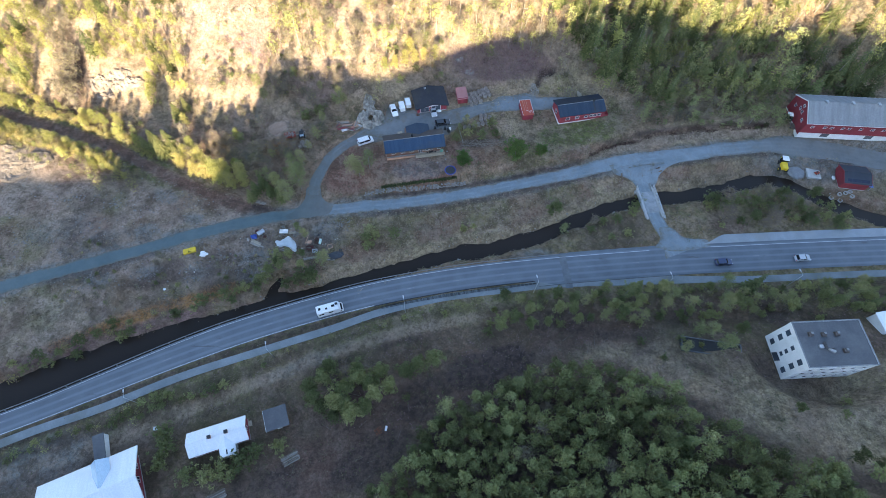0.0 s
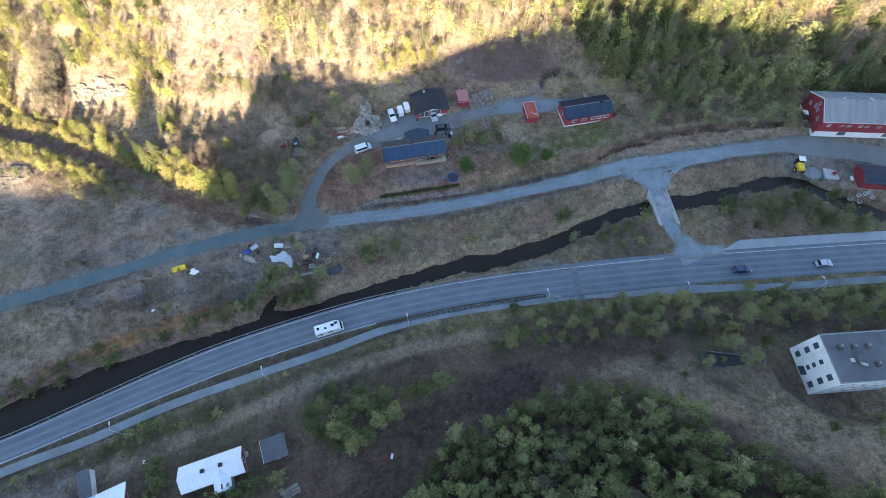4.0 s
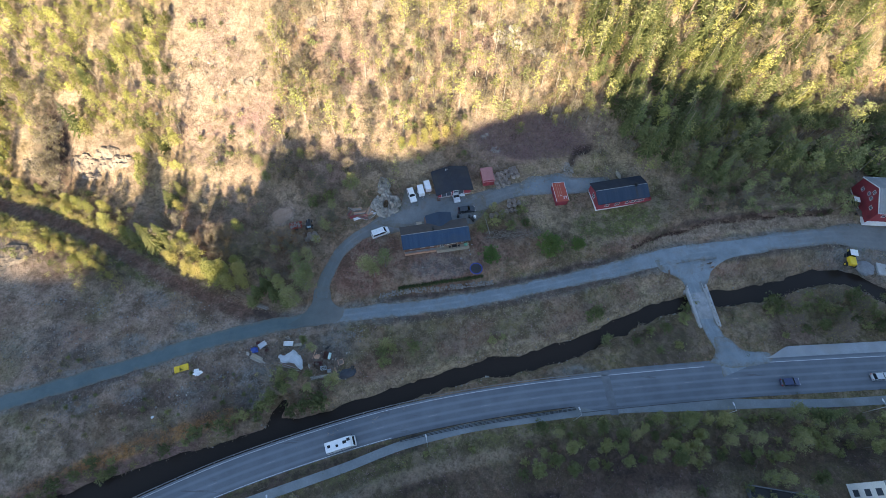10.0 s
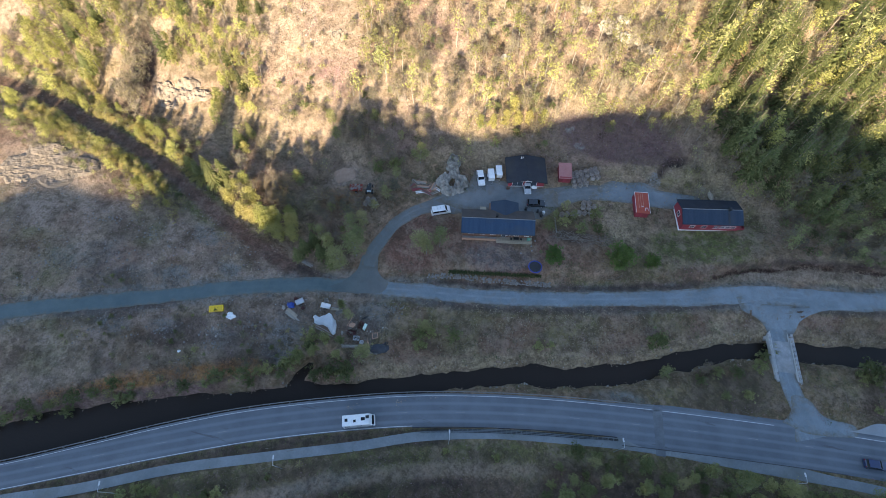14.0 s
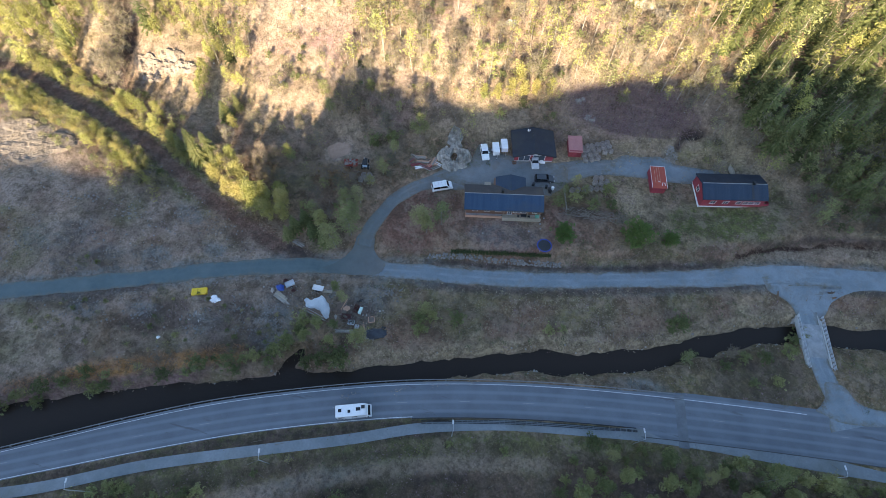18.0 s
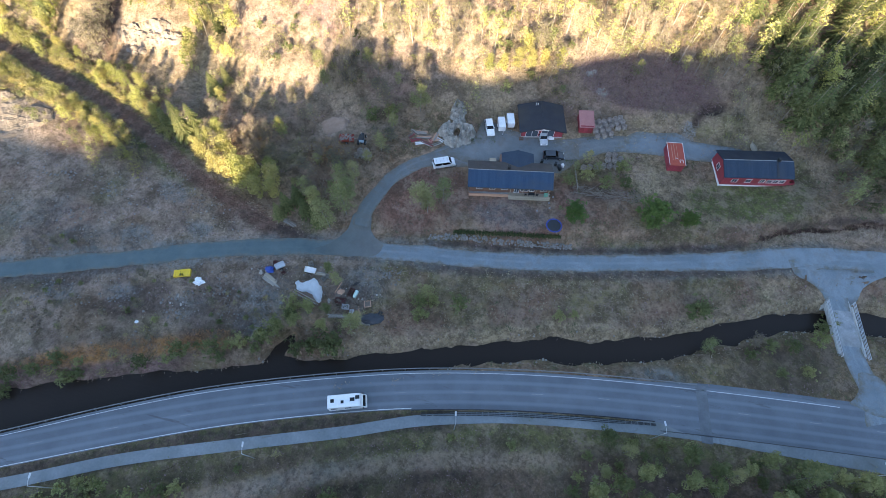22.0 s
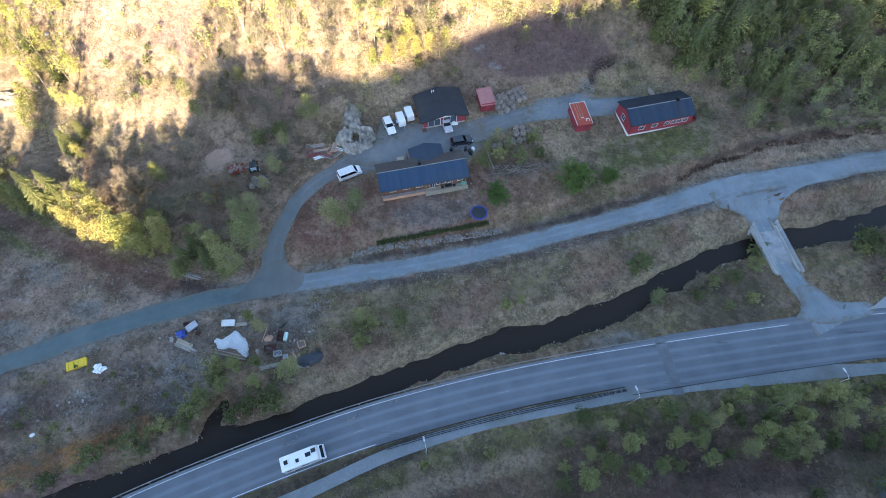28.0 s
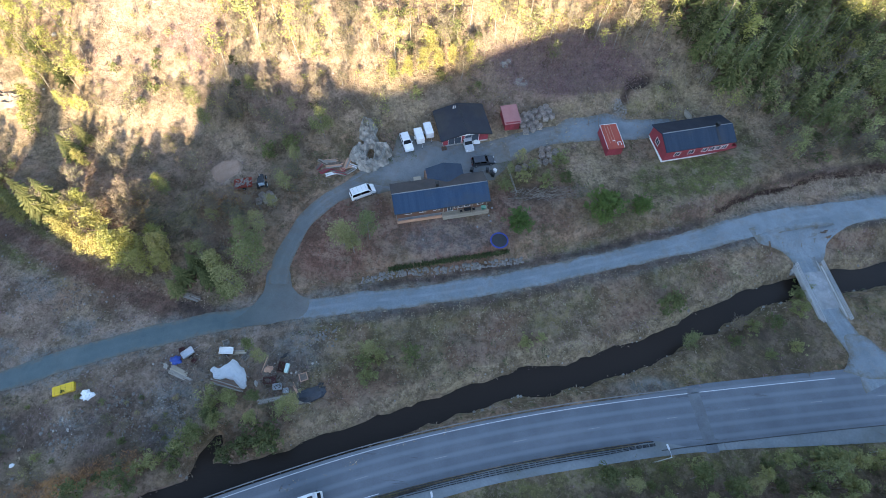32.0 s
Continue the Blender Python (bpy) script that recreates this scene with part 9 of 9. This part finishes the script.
spots = []
wz = ground([w[1] for w in woods], [w[2] for w in woods])
for (k, x, y, s), z in zip(woods, wz):
    spots.append((k, x, y, s, int(rng.integers(VARIANTS[k])), rng.uniform(0, 6.28), float(z)))
for name, label, test in (("woodland_slope", "mixed birch and spruce woodland on the sunny slope", lambda p: p[2] > 90), ("woodland_grove", "dense broad-leaved grove on the shaded bank", lambda p: p[2] <= 90)):
    mine = [p for p in spots if test(p)]
    wood = tagged(new(name), label, "woodland", kind="stuff")
    part("trunks", gather("trunks", mine, 0, None, ""), wood)
    part("crowns", gather("crowns", mine, 1, None, ""), wood)

# the wood on the ridge, which shades the valley
ridge = []
for i in range(130):
    x = -190 + 380 * (i + rng.uniform()) / 130
    ridge.append(("spruce" if rng.uniform() < 0.15 else "grove", x, -158 + rng.uniform(-6, 6), rng.uniform(0.14, 0.3)))
rz = ground([w[1] for w in ridge], [w[2] for w in ridge])
wood = tagged(new("woodland_ridge"), "spruce and broad-leaved wood along the shading ridge", "woodland", kind="stuff")
rs = [(k, x, y, s, int(rng.integers(4)), rng.uniform(0, 6.28), float(z)) for (k, x, y, s), z in zip(ridge, rz)]
part("trunks", gather("trunks", rs, 0, None, ""), wood)
part("crowns", gather("crowns", rs, 1, None, ""), wood)


def field_of(n, box, test, seed):
    """n points in a box where test holds, with the ground's height."""
    r = np.random.default_rng(seed)
    x, y = r.uniform(box[0], box[1], n), r.uniform(box[2], box[3], n)
    keep = test(x, y)
    x, y = x[keep], y[keep]
    return np.column_stack([x, y, ground(x, y)]), r


def off_ways(x, y, gap=0.3):
    ok = near(x, y, RIVER[::2])[0] > 2.6
    for way, half, _ in BEDS:
        ok &= near(x, y, way[::2])[0] > half - 0.9 + gap
    ahead = y - np.interp(x, ROAD[:, 0], ROAD[:, 1])
    ok &= ~((x > 74) & (ahead > 0) & (ahead < 8.0))
    for cx, cy, rx, ry in PLOTS[:9]:
        ok &= (np.abs(x - cx) > rx) | (np.abs(y - cy) > ry)
    return ok


def tufts(name, pts, r, per, spread, size, material, label, category="grass", lift=0.1, tall=0.06):
    c = np.repeat(pts, per, axis=0) + r.normal(size=(len(pts) * per, 3)) * np.array([spread, spread, tall])
    c[:, 2] += lift
    v, f = quads_cloud(c, size * 1.7, r, 0.2, 0.25)
    tagged(new(name, mesh_from(name, v, f, material)), label, category, kind="stuff")


grass_dry = leaf("grass_dry", (0.23, 0.18, 0.12), (0.38, 0.315, 0.22), 0.1, 0.2)
grass_green = leaf("grass_green", (0.075, 0.095, 0.035), (0.13, 0.14, 0.06), 0.15, 0.2)
heather = leaf("heather", (0.16, 0.10, 0.10), (0.27, 0.185, 0.18), 0.0, 0.2)
rust_reed = leaf("rust_reed", (0.27, 0.145, 0.058), (0.40, 0.23, 0.10), 0.0, 0.2)
pts, r = field_of(9000, (-30, 128, 55, 106), lambda x, y: off_ways(x, y) & (y > np.interp(x, RIVER[:, 0], RIVER[:, 1])) & (y < np.interp(x, LANE[:, 0], LANE[:, 1])) & (rough_field(x, y, 6, 71) > -0.2), 71)
tufts("dry_grass", pts, r, 3, 0.3, 0.13, grass_dry, "tufts of dry straw-coloured grass on the river bank")
pts, r = field_of(15000, (-150, 150, 112, 186), lambda x, y: rough_field(x, y, 8, 72) > -0.15, 72)
tufts("hill_grass", pts, r, 3, 0.4, 0.16, grass_dry, "tufts of dry grass over the sunny slope")
pts, r = field_of(4500, (-130, 150, -5, 54), lambda x, y: off_ways(x, y) & (y < np.interp(x, ROAD[:, 0], ROAD[:, 1])) & (rough_field(x, y, 7, 73) > -0.1), 73)
tufts("verge_grass", pts, r, 3, 0.35, 0.13, grass_green, "green and dry grass tufts along the shaded bank")
pts, r = field_of(9000, (5, 40, 123, 136), lambda x, y: np.hypot((x - 22) / 16, (y - 129.5) / 5.5) < 1, 74)
tufts("heath_brush", pts, r, 3, 0.3, 0.14, heather, "purple-brown brushwood on the felled slope", "brush")
pts, r = field_of(14000, (-78, 10, 120, 172), lambda x, y: rough_field(x, y, 9, 75) > 0.05, 75)
tufts("felled_brush", pts, r, 3, 0.35, 0.14, heather, "pinkish-brown brush between the felled stumps", "brush")
pts, r = field_of(5200, (-92, -50, 32, 58), lambda x, y: np.abs(y - np.interp(x, RIVER[:, 0], RIVER[:, 1]) - 8.7 - rough_field(x, y, 8, 76)) < 1.3, 76)
tufts("rust_reeds", pts, r, 5, 0.3, 0.10, rust_reed, "rust-brown reeds along the river bank", "reeds", 0.25)

pts, r = field_of(13000, (-130, 128, 18, 114), lambda x, y: off_ways(x, y, 0.8) & (rough_field(x, y, 5, 77) > 0.1) & ~((np.abs(x + 2) < 12) & (np.abs(y - 91) < 6)), 77)
tufts("valley_litter", pts, r, 3, 0.35, 0.12, heather, "low brown scrub and dead leaves on the valley floor", "scrub")
pts, r = field_of(7000, (-30, 70, 84, 114), lambda x, y: off_ways(x, y, 0.8) & ((x > 10) | (y > 106)) & (rough_field(x, y, 5, 78) > 0.1), 78)
tufts("garden_grass", pts, r, 3, 0.35, 0.11, grass_green, "patchy green grass round the houses")
pts, r = field_of(5000, (-130, -38, 45, 100), lambda x, y: off_ways(x, y, 0.8) & (rough_field(x, y, 8, 79) > 0.2), 79)
tufts("fill_scrub", pts, r, 4, 0.35, 0.13, grass_dry, "thin dry scrub over the rock fill", "scrub")

low_shrub = leaf("low_shrub", (0.10, 0.075, 0.05), (0.21, 0.165, 0.11), 0.0, 0.2)
green_shrub = leaf("green_shrub", (0.07, 0.075, 0.035), (0.14, 0.14, 0.065), 0.0, 0.2)
pts, r = field_of(5200, (-130, 128, 8, 116), lambda x, y: off_ways(x, y, 0.9) & (rough_field(x, y, 9, 95, 3) > -0.05) & ~((np.abs(x + 2) < 13) & (np.abs(y - 91) < 6.5)) & ~((x < -55) & (y > 62) & (y < 92)), 95)
tufts("brown_shrubs", pts, r, 16, 0.30, 0.13, low_shrub, "low brown shrubs and dead bracken on the valley floor", "shrubs", 0.22, 0.13)
pts, r = field_of(2600, (-130, 128, 4, 116), lambda x, y: off_ways(x, y, 0.9) & (rough_field(x, y, 11, 96, 3) > 0.12) & ~((np.abs(x + 2) < 13) & (np.abs(y - 91) < 6.5)) & ~((x < -55) & (y > 62) & (y < 92)), 96)
tufts("green_shrubs", pts, r, 16, 0.32, 0.13, green_shrub, "low dull-green shrubs on the valley floor", "shrubs", 0.22, 0.13)
bank_turf = leaf("bank_turf", (0.05, 0.03, 0.022), (0.10, 0.06, 0.045), 0.0, 0.2)
pts, r = field_of(26000, (48, 106, 96, 112), lambda x, y: (np.abs(y - BANK(x) + 0.25 + 0.5 * rough_field(x, y, 3, 88, 2)) < 0.42 + 0.25 * rough_field(x, y, 2, 89)) & (rough_field(x, y, 5, 90) > -0.6), 88)
tufts("bank_turf", pts, r, 3, 0.16, 0.13, bank_turf, "dark torn turf along the cut bank", "turf", 0.2)
pts, r = field_of(5000, (48, 108, 92, 112), lambda x, y: np.abs(y - BANK(x) + 1.9) < 1.1, 91)
tufts("bank_grass", pts, r, 3, 0.3, 0.13, grass_dry, "pale dry grass below the cut bank")

pts, r = field_of(60000, (-140, 130, 20, 98), lambda x, y: (np.abs(near(x, y, RIVER[::2])[0] - 3.2 - 0.5 * rough_field(x, y, 4, 94, 2)) < 0.75) & (np.hypot(x - 64.0, y - 82) > 5) & (np.random.default_rng(5).uniform(size=len(x)) < 0.8), 94)
tufts("bank_fringe", pts, r, 2, 0.25, 0.14, [grass_dry], "dry grass hanging over the water's edge", lift=0.25)

# stones and fallen wood
dead_wood = surface("dead_wood", (0.13, 0.105, 0.085), (0.23, 0.195, 0.165), 2.0, 0.95, spread=0.4)
def stones(name, pts, r, lo, hi, material, label):
    n = len(pts)
    s = lo * (hi / lo) ** (r.uniform(size=n) ** 2.2)
    v = BALL[None] * (s[:, None, None] * r.uniform(0.6, 1.2, (n, 12, 3))) * np.array([1, 1, 0.7]) + pts[:, None, :] + np.array([0, 0, 0.1]) * s[:, None, None]
    f = BALL_F[None] + 12 * np.arange(n)[:, None, None]
    return tagged(new(name, mesh_from(name, v.reshape(-1, 3), f.reshape(-1, 3), material)), label, "stones", kind="stuff")


def sticks(name, pts, r, lo, hi, thick, material, label, heading=None):
    """Fallen stems and branches, three-sided and tapered."""
    n = len(pts)
    a = r.uniform(0, math.pi, n) if heading is None else r.normal(heading, 0.5, n)
    ln = r.uniform(lo, hi, n)
    dx, dy = np.cos(a) * ln / 2, np.sin(a) * ln / 2
    p0 = np.column_stack([pts[:, 0] - dx, pts[:, 1] - dy, ground(pts[:, 0] - dx, pts[:, 1] - dy) + 0.1])
    p1 = np.column_stack([pts[:, 0] + dx, pts[:, 1] + dy, ground(pts[:, 0] + dx, pts[:, 1] + dy) + 0.15])
    side = np.column_stack([-np.sin(a), np.cos(a), np.zeros(n)])
    w = thick * r.uniform(0.5, 1.3, n)[:, None]
    up = np.array([0, 0, 1.0])
    ring = [side * w, up * w, -side * w]
    v = np.stack([p0 + k for k in ring] + [p1 + 0.4 * k for k in ring], axis=1).reshape(-1, 3)
    base = np.array([(0, 1, 4, 3), (1, 2, 5, 4), (2, 0, 3, 5)])
    f = (base[None] + 6 * np.arange(n)[:, None, None]).reshape(-1, 4)
    return tagged(new(name, mesh_from(name, v, f, material)), label, "dead wood", kind="stuff")


pts, r = field_of(5200, (-135, -36, 46, 100), lambda x, y: off_ways(x, y) & (y > np.interp(x, RIVER[:, 0], RIVER[:, 1]) + 7) & (y < np.interp(x, TRAIL[::-1, 0], TRAIL[::-1, 1]) + 1) & (rough_field(x, y, 7, 93, 3) > -0.15), 81)
stones("field_stones", pts, r, 0.045, 0.26, stone, "scattered grey stones on the levelled rock fill")
pts, r = field_of(900, (30, 36, 118, 125), lambda x, y: np.hypot((x - 32.8) / 1.6, (y - 121.4) / 2.2) < 1, 92)
stones("stream_stones", pts, r, 0.08, 0.3, stone, "grey stones in the stream bed")
heaps, hr_ = [], np.random.default_rng(97)
for cx, cy, rad, n in ((-75, 81.3, 3.0, 130), (-78.3, 69.4, 3.0, 140), (-65.7, 73.9, 2.4, 90), (-74, 57.0, 3.2, 130), (-86, 55.3, 3.2, 130), (-54.6, 61.7, 2.2, 70), (-62.6, 58.6, 2.2, 80), (-61.9, 55.9, 2.0, 60), (-46, 63.5, 2.6, 140), (-46.4, 58.0, 3.0, 170), (-25.4, 72.8, 2.0, 110), (-92, 72, 3.5, 90), (-100, 80, 3.5, 90), (-88, 78, 2.5, 70), (-70, 66.5, 2.0, 50), (-95, 60, 3.0, 90), (-108, 66, 4.0, 110), (-24.2, 76.0, 1.4, 60)):
    q = hr_.normal(size=(n, 2)) * rad * 0.8 * hr_.uniform(0.3, 1.2, (n, 1)) * np.array([1.3, 0.75])
    heaps.append(np.column_stack([cx + q[:, 0], cy + q[:, 1], ground(cx + q[:, 0], cy + q[:, 1])]))
heaps = np.vstack(heaps)
heaps = heaps[off_ways(heaps[:, 0], heaps[:, 1], 1.2)]
stones("rubble", heaps, hr_, 0.06, 0.34, stone, "patches of grey broken rock on the levelled fill")
def strewn(spots, seed):
    """Points thickest at the middle of each spot (x, y, reach, how many)."""
    r = np.random.default_rng(seed)
    out = []
    for cx, cy, reach, n in spots:
        q = r.normal(size=(n, 2)) * reach * 0.55
        out.append(np.column_stack([cx + q[:, 0], cy + q[:, 1], ground(cx + q[:, 0], cy + q[:, 1])]))
    out = np.vstack(out)
    return out[off_ways(out[:, 0], out[:, 1], 1.0)], r


pts, r = strewn(((-50.8, 69.3, 1.8, 30), (-47.8, 66.4, 2.2, 45), (-44.4, 64.9, 2.0, 40), (-40.1, 69.8, 1.8, 30), (-36.9, 69.7, 1.6, 24), (-32.2, 65.9, 2.2, 40), (-30.0, 64.2, 2.2, 36), (-27.6, 68.6, 2.0, 20), (-56.5, 60.8, 3.0, 24), (-62.0, 56.0, 3.0, 10), (-66.5, 79.5, 2.5, 36)), 101)
sticks("scrap_laths", pts, r, 0.4, 1.6, 0.05, dead_wood, "loose grey laths and splintered boards on the storage ground")
pts, r = strewn(((-50.2, 68.7, 2.0, 30), (-46.6, 66.8, 2.5, 45), (-43.0, 66.0, 2.5, 30), (-39.0, 70.2, 2.0, 26), (-31.8, 66.2, 2.6, 40), (-28.0, 65.4, 2.6, 30), (-57.0, 61.5, 3.0, 40), (-68.0, 79.0, 3.0, 60)), 102)
stones("dark_scrap", pts, r, 0.12, 0.42, dark_board, "dark lumps of scrap and broken boards on the storage ground")
pts, r = strewn(((-49.6, 69.6, 2.4, 10), (-45.0, 67.0, 2.6, 16), (-38.0, 70.0, 2.4, 12), (-31.0, 66.8, 3.0, 16), (-27.0, 66.4, 2.4, 8), (-48.0, 60.6, 3.0, 26), (-60.0, 59.0, 6.0, 12), (-68.0, 78.6, 3.0, 14), (-80, 70, 9.0, 16), (-62.5, 58.6, 1.8, 22)), 103)
stones("pale_scrap", pts, r, 0.08, 0.26, stone_light, "small pale pieces strewn over the fill")
pts, r = strewn(((-48.7, 62.4, 2.6, 260), (-45.8, 59.2, 2.4, 220), (-53.5, 58.3, 2.2, 150), (-27.0, 71.6, 2.2, 120)), 104)
stones("broken_gravel", pts, r, 0.05, 0.15, stone, "heaps of blue-grey broken gravel on the fill")
pts, r = field_of(900, (-110, 100, 120, 180), lambda x, y: rough_field(x, y, 9, 82) > 0.15, 82)
stones("slope_boulders", pts, r, 0.12, 0.7, stone_light, "pale boulders and outcrops on the slope")
pts, r = field_of(5000, (-140, 130, 20, 96), lambda x, y: np.abs(near(x, y, RIVER)[0] - 2.9) < 0.7, 83)
stones("bank_stones", pts, r, 0.1, 0.4, stone, "wet stones along the water's edge")
pts, r = field_of(1500, (-75, 60, 118, 184), lambda x, y: rough_field(x, y, 10, 84) > -0.3, 84)
sticks("felled_stems", pts, r, 1.0, 5.0, 0.055, dead_wood, "grey fallen stems and branches on the felled slope")
pts, r = field_of(500, (4, 40, 124, 135), lambda x, y: (np.hypot(x - 36.8, y - 127) > 4) & (x < 33), 85)
sticks("brush_stems", pts, r, 0.8, 2.8, 0.035, dead_wood, "thin felled stems among the brushwood")
pts, r = field_of(700, (-125, 125, 5, 100), lambda x, y: off_ways(x, y), 86)
sticks("loose_branches", pts, r, 0.8, 3.0, 0.05, dead_wood, "loose grey branches on the valley floor")
pts, r = field_of(170, (9, 23, 99.4, 102.2), lambda x, y: np.abs(y - 100.6 - 0.06 * (x - 15)) < 1.3, 98)
sticks("brush_pile", pts, r, 0.8, 3.2, 0.06, dead_wood, "long heap of cut grey branches below the firewood", 0.1)
pts, r = field_of(2600, (0, 64, 58, 90), lambda x, y: np.abs(near(x, y, RIVER)[0] - 2.3 - 0.7 * rough_field(x, y, 6, 99, 2)) < 0.5, 99)
stones("river_stones", pts, r, 0.08, 0.34, stone_light, "pale stones standing out of the shallow river edge")
